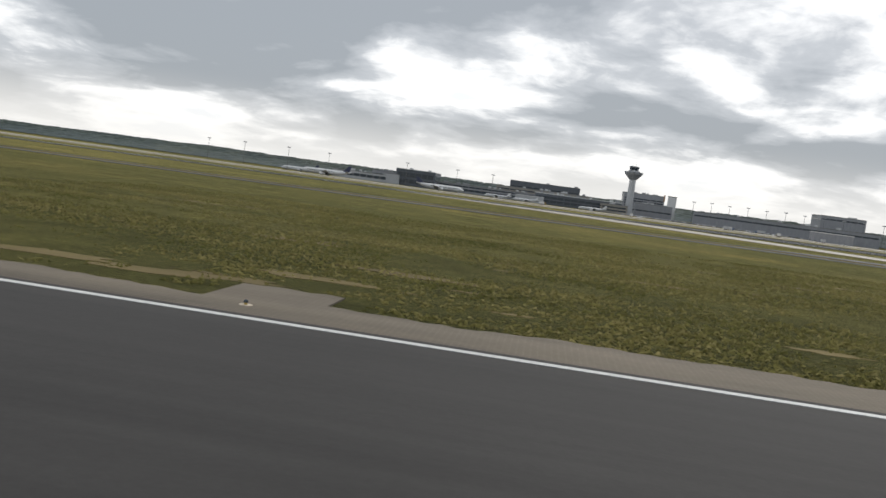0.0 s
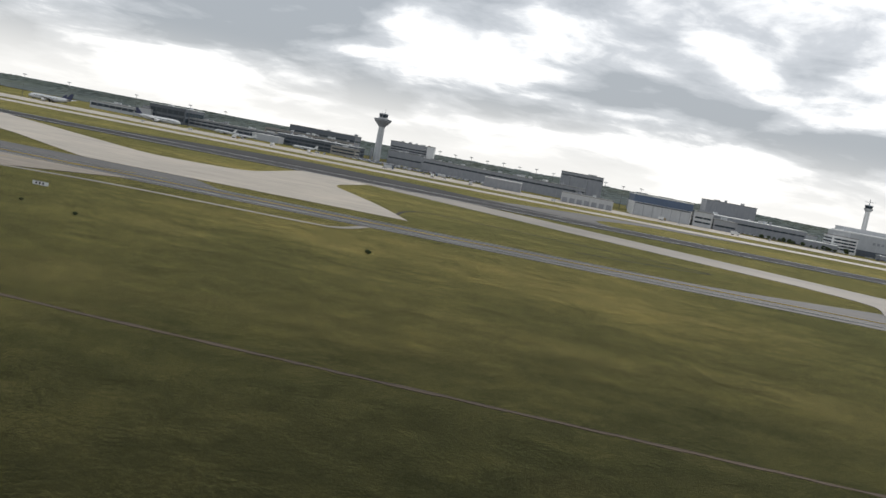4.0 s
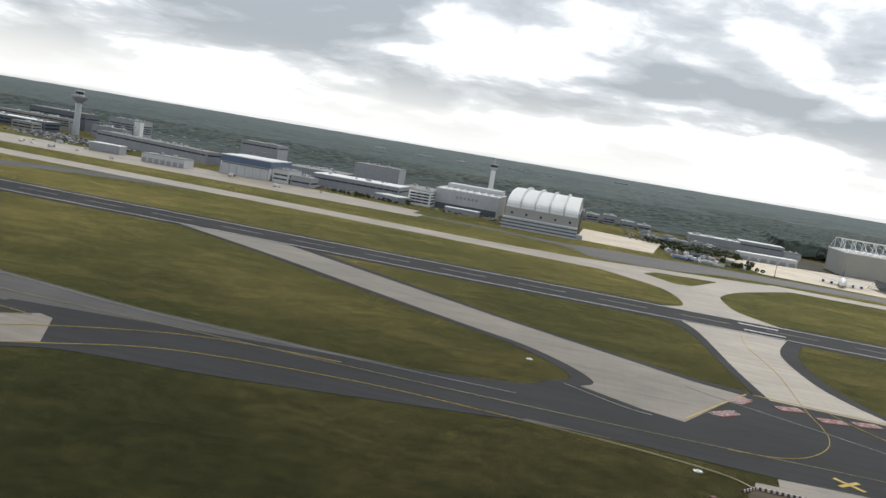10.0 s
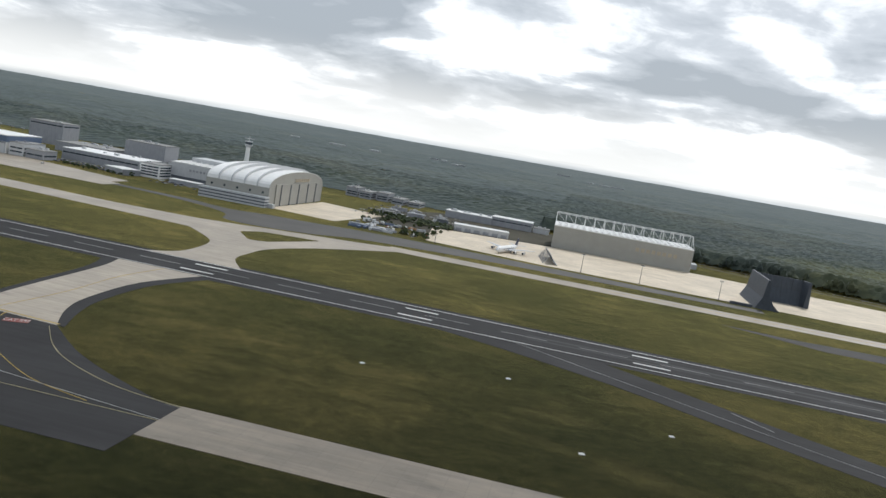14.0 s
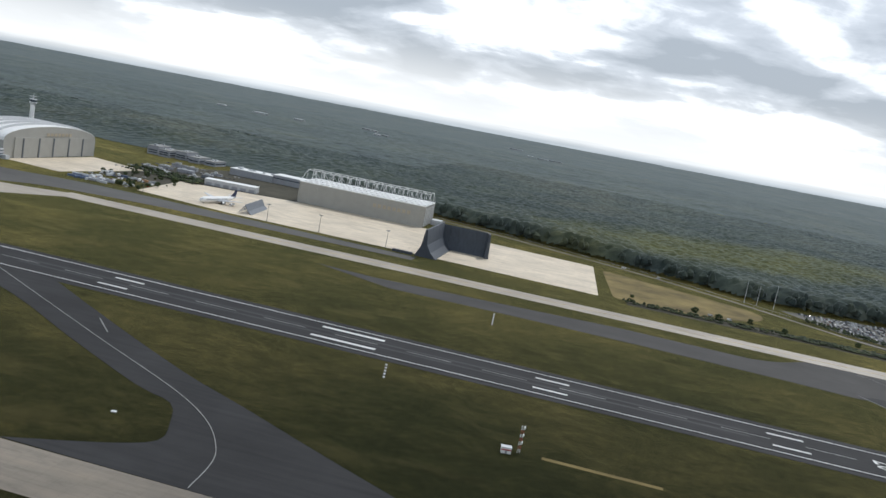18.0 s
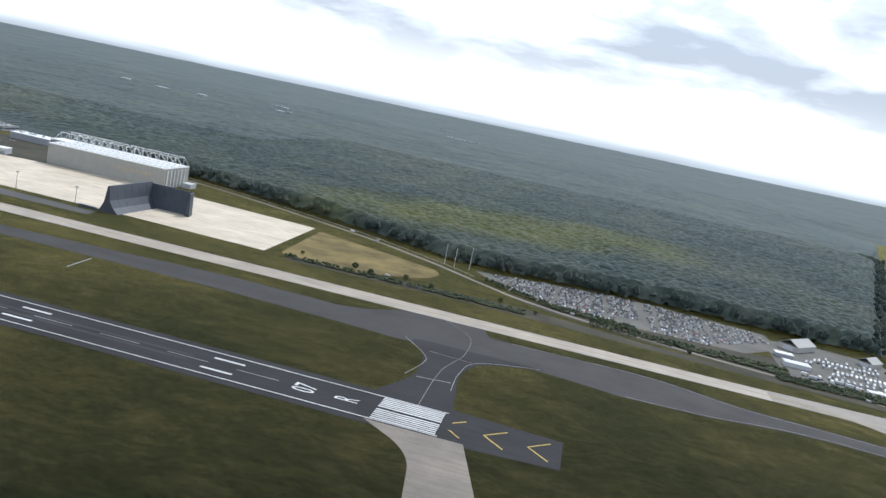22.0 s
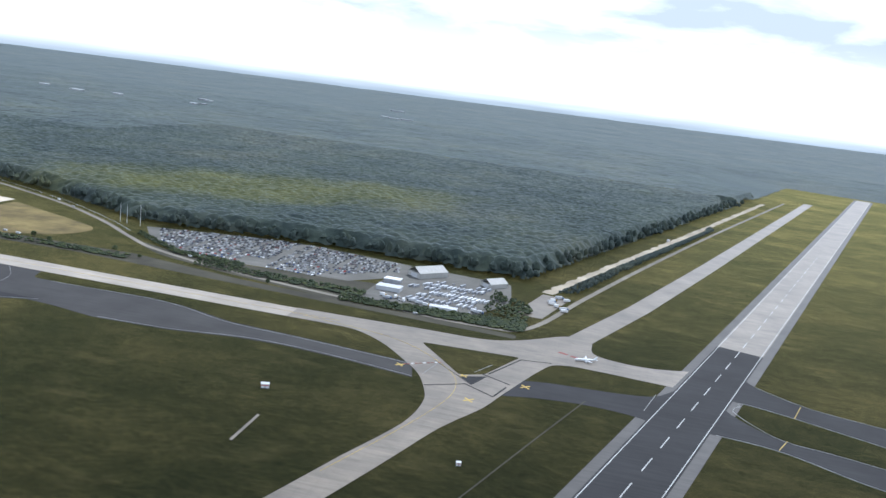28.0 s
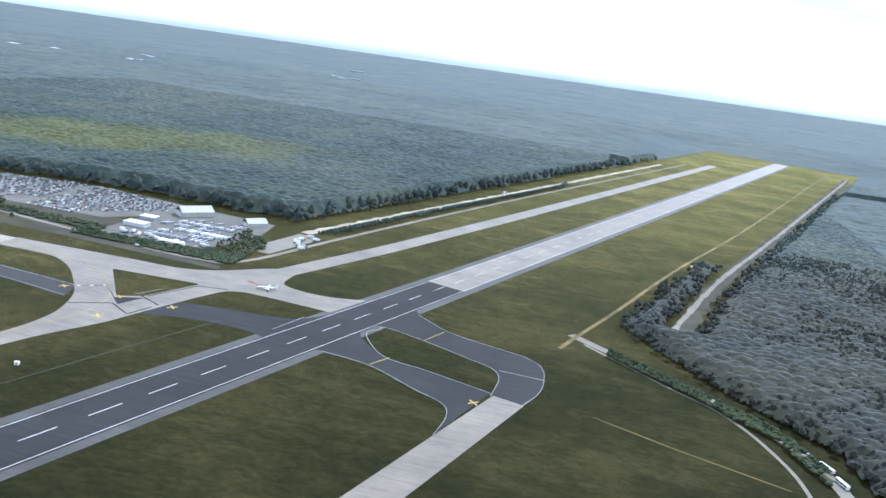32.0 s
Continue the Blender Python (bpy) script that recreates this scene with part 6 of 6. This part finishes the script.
# construction site machines
def excavator(x, y, turn, mat, label):
    e = thing("excavator", x, y, 0.1, label, "excavator", "site machines", turn)
    for s in (-1, 1):
        part("track", Shape().loft([[(-1.9, s * 1.1 + d, 0.1), (1.9, s * 1.1 + d, 0.1), (2.2, s * 1.1 + d, 0.5), (1.9, s * 1.1 + d, 0.9), (-1.9, s * 1.1 + d, 0.9), (-2.2, s * 1.1 + d, 0.5)] for d in (0.3, -0.3)]), RUBBER, e)
    part("house", Shape().box(-2.0, -1.2, 0.95, 1.0, 1.2, 2.2), mat, e)
    cab = part("cab", Shape().box(-0.2, 0.1, 2.2, 1.4, 1.2, 3.2), mat, e)
    part("cab_glass", Shape().box(0.0, 0.05, 2.4, 1.45, 1.25, 3.0), GLASS, cab)
    part("boom", Shape().beam((0.8, -0.3, 1.7), (2.6, -0.3, 2.9), 0.45), mat, e)
    part("stick", Shape().beam((2.6, -0.3, 2.9), (3.5, -0.3, 1.2), 0.35), mat, e)
    part("bucket", Shape().box(3.1, -0.8, 0.3, 3.9, 0.2, 1.2), POLE, e)
    return e


def roller(x, y, turn, mat, label):
    e = thing("site_roller", x, y, 0.1, label, "roller", "site machines", turn)
    for dx in (-1.5, 1.5):
        part("drum", Shape().loft([[(dx + 0.65 * math.cos(q), yy, 0.65 + 0.65 * math.sin(q)) for q in [2 * math.pi * i / 12 for i in range(12)]] for yy in (-0.9, 0.9)]), POLE, e)
    part("body", Shape().box(-1.4, -0.8, 0.9, 1.5, 0.8, 1.8), mat, e)
    part("canopy", Shape().box(-0.8, -0.8, 2.7, 0.9, 0.8, 2.85), mat, e)
    for px in (-0.7, 0.8):
        for py in (-0.7, 0.7):
            part("canopy_post", Shape().beam((px, py, 1.8), (px, py, 2.7), 0.08), POLE, e)
    return e


MUD = material("mud_spattered_paint", plain_look((0.055, 0.050, 0.042), 0.85, 0.0, 0.4, 1.5, (1, 1, 1)))
RUST = material("dull_red_machine_paint", plain_look((0.105, 0.036, 0.026), 0.7, 0.0, 0.3, 1.5, (1, 1, 1)))
for x, y, turn, mat, label in ((956, 208, 30, RUST, "dull red excavator on brown earth"), (961, 205, 140, RUST, "dull red excavator on churned earth"), (953, 205, 260, MUD, "dirty excavator on brown earth"), (1003, 203, 200, MUD, "dirty excavator on the pale slab"), (1014, 206, 47, MUD, "dark excavator parked on the pale slab"), (1023, 205, 300, MUD, "dark excavator beside a roller"), (1034.5, 207, 80, MUD, "dark excavator parked on the pale slab"), (1046, 207, 120, MUD, "dark excavator among building material")):
    excavator(x, y, turn, mat, label)
for x, y, turn, mat, label in ((998, 206, 20, YELLOW, "dull yellow road roller parked on the pale slab"), (1021.4, 209, 70, YELLOW, "yellow road roller parked on the pale slab"), (1028, 203, 110, YELLOW, "small yellow road roller on the pale slab"), (1032, 205, 30, GREY, "grey road roller on the pale slab"), (1040.5, 206, 45, ORANGE, "faded orange road roller on the pale slab")):
    roller(x, y, turn, mat, label)


def stack(x, y, turn, mat, label):
    """Loaded pallet: bearers, a boxed load and loose boards on top."""
    p = thing("pallet_load", x, y, 0.12, label, "pallet", "site stacks", turn)
    for q in (-0.5, 0, 0.5):
        part("bearer", Shape().box(-0.7, q - 0.07, 0, 0.7, q + 0.07, 0.14), EARTH, p)
    h = R.uniform(0.5, 1.2)
    part("load", Shape().box(-0.65, -0.55, 0.15, 0.65, 0.55, h), mat, p)
    for q in range(3):
        part("loose_board", Shape().beam((-1.0 + 0.2 * q, -0.4 + 0.35 * q, h + 0.05), (0.9, -0.3 + 0.3 * q, h + 0.08 + 0.05 * q), 0.1), MUD, p)
    return p


for k in range(85):
    cx, cy, w = ((958, 206, 5), (970, 206, 5), (1005, 206, 4), (1024, 206, 7), (1045, 207, 5))[k % 5]
    stack(R.uniform(cx - w, cx + w), R.uniform(cy - 4, cy + 4), R.uniform(0, 180), R.choice((PALE, MUD, MUD, POLE, POLE, GREY, RUST)), "loaded pallet of dirty building material on the site")
put(BOXES[1], 975.5, 208, 60, 0.1, "site containers").matrix_basis @= Matrix.Diagonal((0.33, 1, 1, 1))
BARRIER = [(966.5, 226), (971, 231.2), (998, 231.4), (1039, 230.8), (1070, 230.2), (1092, 229.8)]
count = 0
for (ax, ay), (bx, by) in zip(BARRIER, BARRIER[1:]):        # red and white barrier blocks
    run = math.hypot(bx - ax, by - ay)
    for k in range(int(run / 0.75)):
        u, pale_one = (k + 0.5) * 0.75 / run, count % 2
        count += 1
        solid("barrier_block", Shape().loft([[(dx, -0.25, 0), (dx, 0.25, 0), (dx, 0.12, 0.7), (dx, -0.12, 0.7)] for dx in (-0.34, 0.34)]), PAINT_W if pale_one else RUST, "white plastic barrier block" if pale_one else "dull red plastic barrier block", "barrier", group="site barriers", place=at(ax + (bx - ax) * u, ay + (by - ay) * u, 0.18, math.degrees(math.atan2(by - ay, bx - ax))))
# ---- masts, lights, signs, antennas ----
def mast(x, y, h, label, head=True, mat=POLE, name="light_mast"):
    m = thing(name, x, y, 0, label, "mast", "light masts")
    part("pole", Shape().tube(0, 0, [(0, 0.35), (h, 0.18)], 8), mat, m)
    part("foot", Shape().box(-0.9, -0.9, 0, 0.9, 0.9, 0.5), CONCRETE, m)
    if head:
        part("cross_arm", Shape().box(-2.2, -0.2, h - 0.2, 2.2, 0.2, h + 0.2), mat, m)
        for k in (-1.8, -0.6, 0.6, 1.8):
            part("floodlight", Shape().box(k - 0.4, -0.7, h - 0.9, k + 0.4, 0.3, h - 0.2), PALE, m)
    return m


for x, y, h in ((1110, 928, 19), (1275, 916, 20), (1338, 918, 20), (1420, 912, 20)):
    mast(x, y, h, "dark apron light mast with floodlights")
for k in range(14):
    mast(186 + k * 22, 1146 - k * 5, 29 + (k % 2), "tall apron floodlight mast before the cargo hall")
for x, y in ((-330, 1040), (-395, 1060), (-285, 1068), (-180, 1050), (-120, 1080), (-460, 1100), (-75, 1090)):
    mast(x, y, 29, "tall apron floodlight mast beside the terminal")
for x, y, h in ((1838, 1084, 26), (1852, 1078, 25), (1872, 1078, 28)):
    mast(x, y, h, "tall white radio mast at the forest edge", False, WHITE, "radio_mast")
# glide-path aerial beside the south runway
g = thing("glide_path_aerial", 1628, 404, 0, "red and white lattice aerial mast in the grass", "aerial")
for k in range(7):
    z0, z1, m = k * 2.0, k * 2.0 + 2.0, RED if k % 2 else WHITE
    for sx in (-0.6, 0.6):
        for sy in (-0.6, 0.6):
            part("lattice_leg", Shape().beam((sx, sy, z0), (sx, sy, z1), 0.18), m, g)
    part("lattice_brace", Shape().beam((-0.6, -0.6, z0), (0.6, -0.6, z1), 0.12), m, g)
    part("lattice_brace", Shape().beam((0.6, 0.6, z0), (-0.6, 0.6, z1), 0.12), m, g)
for z in (5, 9, 13):
    part("aerial_panel", Shape().box(0.6, -1.2, z, 1.2, 1.2, z + 0.9), WHITE, g)


def hut(x, y, turn, w, d, h, label):
    s = thing("equipment_hut", x, y, 0, label, "hut", "equipment huts", turn)
    part("wall", Shape().box(-w / 2, -d / 2, 0, w / 2, d / 2, h), WHITE, s)
    part("roof", Shape().box(-w / 2 - 0.25, -d / 2 - 0.25, h, w / 2 + 0.25, d / 2 + 0.25, h + 0.25), PALE, s)
    part("door", Shape().box(-0.5, -d / 2 - 0.06, 0.1, 0.5, -d / 2 + 0.02, 2.1), GREY, s)
    part("stripe", Shape().box(-w / 2 - 0.05, -d / 2 - 0.08, h * 0.55, w / 2 + 0.05, -d / 2 + 0.02, h * 0.75), RED, s)


hut(1622, 400, 10, 5, 3.2, 3.0, "small white equipment hut beside the aerial")
hut(2259, 612, 20, 6, 4, 3.2, "small white equipment hut in the grass")
hut(2422, 548, 15, 3, 2.4, 2.2, "small white box hut in the grass")
hut(2610, 1690, 70, 8, 4, 3.2, "white equipment hut beside the fence")
slab("aerial_strip", ribbon([(1640, 404), (1700, 404)], 3.5), 0.05, DRY, "pale worn strip in the grass")
slab("aerial_strip_west", ribbon([(2276, 562), (2277, 516)], 2.2), 0.06, CONCRETE, "narrow pale concrete strip in the grass")


def edge_light(x, y, label="small runway edge light on a concrete pad"):
    e = thing("edge_light", x, y, 0.05, label, "runway light", "runway lights")
    part("pad", Shape().tube(0, 0, [(0, 0.34), (0.06, 0.32)], 10), CONCRETE_PALE, e)
    part("stem", Shape().tube(0, 0, [(0.06, 0.08), (0.16, 0.07)], 8), PAINT_Y, e)
    part("lens", Shape().tube(0, 0, [(0.16, 0.11), (0.25, 0.10), (0.29, 0.04)], 8), GLASS, e)
    return e


E0 = edge_light(-12.5, 33.6)
for x, y in ((84, 57.5), (60, 38), (133, 43), (177.5, 33.6), (238, 33.6), (276, 34.5), (118, 60), (98, 82), (150, 116)):
    copy_thing(E0, at(x, y, 0.14, 0))


def sign_board(x, y, turn, w, mat, label):
    s = thing("taxiway_sign", x, y, 0, label, "sign", "taxiway signs", turn)
    part("panel", Shape().box(-w / 2, -0.15, 0.25, w / 2, 0.15, 1.1), mat, s)
    part("frame", Shape().box(-w / 2 - 0.06, -0.1, 1.1, w / 2 + 0.06, 0.1, 1.17), POLE, s)
    for k in (-1, 1):
        part("leg", Shape().box(k * w * 0.35 - 0.05, -0.05, 0, k * w * 0.35 + 0.05, 0.05, 0.3), POLE, s)
    for k in range(3):
        part("lettering_bar", Shape().box(-w * 0.3 + k * w * 0.22, -0.18, 0.45, -w * 0.3 + k * w * 0.22 + w * 0.12, -0.14, 0.9), RUBBER, s)


sign_board(152.5, 71, -25, 3.2, PAINT_Y, "yellow taxiway sign board in the grass")
sign_board(162.5, 84, -25, 3.4, PAINT_Y, "yellow taxiway sign board in the grass")
sign_board(669, 159, 10, 3.0, WHITE, "white backed taxiway sign board")
sign_board(672, 149, 10, 3.0, PAINT_Y, "yellow taxiway sign board in the grass")
sign_board(737, 157, 0, 3.2, WHITE, "white backed taxiway sign board")
sign_board(248, 192, 0, 4.0, WHITE, "white backed taxiway sign board")
for x, y in ((956, 236), (1012, 214), (1290, 330), (1450, 330), (900, 330), (1250, 420), (1330, 382), (1180, 390)):
    solid("marker_plate", Shape().box(-1.2, -0.8, 0, 1.2, 0.8, 0.25).box(-0.3, -0.2, 0.25, 0.3, 0.2, 0.6), WHITE, "small white cover plate in the grass", "cover plate", group="cover plates", place=at(x, y, 0, 12))
for s in (-1, 1):
    part("stop_bar", Shape().box(680, 155.4 + s * 0.55 - 0.11, 0, 727, 155.4 + s * 0.55 + 0.11, T_PAINT), PAINT_WORN, taxi_lines)
for k in range(5):                              # approach light row beside the runway
    solid("path_light", Shape().box(-0.6, -0.3, 0, 0.6, 0.3, 0.8).box(-0.1, -0.1, 0.8, 0.1, 0.1, 1.0), WHITE, "small white slope light unit in the grass", "runway light", group="slope lights", place=at(1535 + k * 1.2, 492 - k * 6, 0, 0))


# ---- trees, bushes, hedges ----
def tree(x, y, h, r, seed, label="leafy green tree with an uneven crown", mat=LEAF, bush=False):
    rr = random.Random(seed)
    t = thing("bush" if bush else "tree", x, y, 0, label, "bush" if bush else "tree")
    trunk = Shape().tube(0, 0, [(-0.3, 0.35), (h * 0.3, 0.25), (h * 0.65, 0.12)], 6)
    for k in range(4):
        a = k * 1.6 + rr.random()
        trunk.beam((0, 0, h * (0.3 + 0.06 * k)), (r * 0.6 * math.cos(a), r * 0.6 * math.sin(a), h * (0.5 + 0.08 * k)), 0.14)
    part("trunk", trunk, BARK, t)
    c = Shape()
    for k in range(46):
        a, u = rr.uniform(0, 6.28), rr.uniform(-0.9, 1)
        q = math.sqrt(max(0, 1 - u * u)) * rr.uniform(0.55, 1.0)
        px, py, pz = r * q * math.cos(a), r * q * math.sin(a), h * (0.62 if not bush else 0.5) + h * 0.36 * u
        s = r * rr.uniform(0.16, 0.34)
        pts = []
        for z, w in ((-0.7, 0.5), (0.1, 1.0), (0.8, 0.45)):
            pts.append([(px + s * w * rr.uniform(0.7, 1.25) * math.cos(b), py + s * w * rr.uniform(0.7, 1.25) * math.sin(b), pz + s * z * 0.9) for b in [6.2832 * i / 5 for i in range(5)]])
        c.loft(pts)
    part("crown", c, mat, t)
    return t


TREES = [tree(0, 0, 6 + 0.8 * k, 3.2 + 0.4 * k, 60 + k) for k in range(5)]
for k, o in enumerate(TREES):
    o.matrix_world = at(1000 + k * 22, 1016 + (k * 37) % 40, 0, k * 40)


def plant(x, y, s=1.0):
    o = R.choice(TREES)
    c = copy_thing(o, at(x, y, 0, R.uniform(0, 360)))
    c.matrix_basis = c.matrix_basis @ Matrix.Scale(s, 4)
    return c


for k in range(15):
    plant(R.uniform(1000, 1100), R.uniform(1000, 1075), R.uniform(0.3, 0.6))
for k in range(12):
    plant(R.uniform(1062, 1100), R.uniform(935, 990), R.uniform(0.5, 0.9))
for k in range(24):
    plant(R.uniform(600, 700), R.uniform(985, 1002), R.uniform(0.4, 0.8))
for k in range(14):
    plant(R.uniform(2225, 2420), R.uniform(886, 912), R.uniform(0.45, 0.75))
for k in range(10):
    plant(R.uniform(1690, 2240), R.uniform(902, 936), R.uniform(0.5, 0.9))
for x, y, h in ((277, 159, 0.7), (151, 176, 0.6), (163, 152, 0.6), (262, 164, 0.6), (205, 60, 0.9), (30, 64, 0.8), (96, 150, 1.0), (330, 190, 1.0)):
    tree(x, y, h, h * 0.75, int(x), "dark green low bush in the grass", LEAF, True)

# fence line along the south road
fence = thing("perimeter_fence", 1669, 1172, 0, "long wire fence with pale posts along the forest", "fence")
pts = curve([(1240, 1262), (1402, 1274), (1669, 1171), (1811, 1089), (1885, 1034)])
acc = 0
for a, b in zip(pts, pts[1:]):
    part("rail", Shape().beam((a[0] - 1669, a[1] - 1172, 2.2), (b[0] - 1669, b[1] - 1172, 2.2), 0.25), PALE, fence)
    part("post", Shape().box(a[0] - 1669 - 0.15, a[1] - 1172 - 0.15, 0, a[0] - 1669 + 0.15, a[1] - 1172 + 0.15, 2.5), PALE, fence)

# the templates for copies wait nowhere in view: set them on real spots
for i, o in enumerate(CARS + VANS + TRUCKS + BOXES + [BUS]):
    o.matrix_world = at(1006 + (i % 8) * 10, 1002 + (i // 8) * 9, 0.05, (i * 50) % 180)

# far halls and villages showing above the woods
def far_hall(x, y, l, w, turn, mat):
    o = thing("far_hall", x, y, 0, "pale hall standing far off among the woods", "hall", group="far halls", turn=turn)
    part("wall", Shape().box(-l / 2, -w / 2, 0, l / 2, w / 2, 25), GREY, o)
    part("roof", Shape().prism([(-l / 2 - 1, -w / 2 - 1), (l / 2 + 1, -w / 2 - 1), (l / 2 + 1, w / 2 + 1), (-l / 2 - 1, w / 2 + 1)], 25, 27), mat, o)


FAR_SPOTS = [(1306, 4484, 4, 130), (745, 3454, 2, 60), (572, 3814, 2, 60), (1112, 5465, 3, 120), (150, 3380, 3, 260)]
RF = random.Random(8)
for cx, cy, n, spread in FAR_SPOTS:
    for k in range(n):
        far_hall(cx + RF.uniform(-1, 1) * spread, cy + RF.uniform(-0.4, 0.4) * spread, RF.uniform(20, 60), RF.uniform(15, 30), RF.uniform(-20, 20), RF.choice((PALE, GREY, GREY)))


# tufts and seed heads in the grass beside the north runway
def tufts(name, n, x0, x1, y0, y1, seed):
    r = np.random.default_rng(seed)
    x = x0 + (x1 - x0) * r.random(n)
    y = y0 + (y1 - y0) * r.random(n) ** 1.6
    ok = (y > 37.2) & ~((x > -16) & (x < -8) & (y < 41)) & ~((x > 128) & (x < 182) & (y < 40)) & ~((x > np.interp(y, [31, 39, 56, 99, 206], [48, 62, 80, 104, 156])) & (x < np.interp(y, [31, 48, 99, 188], [130, 122, 146, 202])))
    clump = lumps(x, y, 9, 12) + 0.6 * lumps(x, y, 2.5, 13) + 0.3 * lumps(x * 0.3, y, 6, 14)
    ok &= clump + 0.5 * r.random(n) > 1.05
    x, y, c = x[ok], y[ok], clump[ok]
    k = len(x)
    v = np.zeros((k, 6, 3))
    a = r.random((k, 2)) * 6.283
    h = (0.07 + 0.13 * r.random((k, 2))) * (0.5 + 0.5 * c[:, None])
    w = 0.10 + 0.16 * r.random((k, 2))
    for q in range(2):
        dx, dy = np.cos(a[:, q]) * w[:, q], np.sin(a[:, q]) * w[:, q] * 0.6
        v[:, q * 3, 0], v[:, q * 3, 1] = x - dx, y - dy
        v[:, q * 3 + 1, 0], v[:, q * 3 + 1, 1] = x + dx, y + dy
        v[:, q * 3 + 2, 0], v[:, q * 3 + 2, 1], v[:, q * 3 + 2, 2] = x + dx * 0.5, y - dy, h[:, q]
    me = bpy.data.meshes.new(name)
    me.from_pydata((v.reshape(-1, 3) * LIFE).tolist(), [], np.arange(k * 6).reshape(-1, 3).tolist())
    me.materials.append(TUFT)
    return tagged(new(name, me), label="tufts of green and straw-coloured grass by the runway", category="grass", kind="stuff")


def tuft_look(t, add, bsdf):
    own = add("ShaderNodeNewGeometry").outputs["Random Per Island"]
    wide = noise_of(add, 0.06, (0.5, 1.4, 1), 5.0, 0.6)
    c = mixed(t, add, 0.6, ramp(t, add, own, [(0.0, (0.11, 0.115, 0.035)), (0.5, (0.20, 0.185, 0.065)), (1.0, (0.42, 0.36, 0.18))]), ramp(t, add, wide, [(0.35, (0.10, 0.11, 0.03)), (0.65, (0.34, 0.29, 0.12))]))
    thin = add("ShaderNodeBsdfTranslucent", [(0, c)])
    matt = add("ShaderNodeBsdfDiffuse", [(0, c)])
    both = add("ShaderNodeMixShader", [(1, matt.outputs[0]), (2, thin.outputs[0])], _0=0.6)
    out = [n for n in t.nodes if n.type == "OUTPUT_MATERIAL"][0]
    t.links.new(both.outputs[0], out.inputs[0])
    t.nodes.remove(bsdf)


TUFT = material("grass_tufts", tuft_look)
tufts("grass_tufts", 60000, -70, 75, 36, 150, 21)
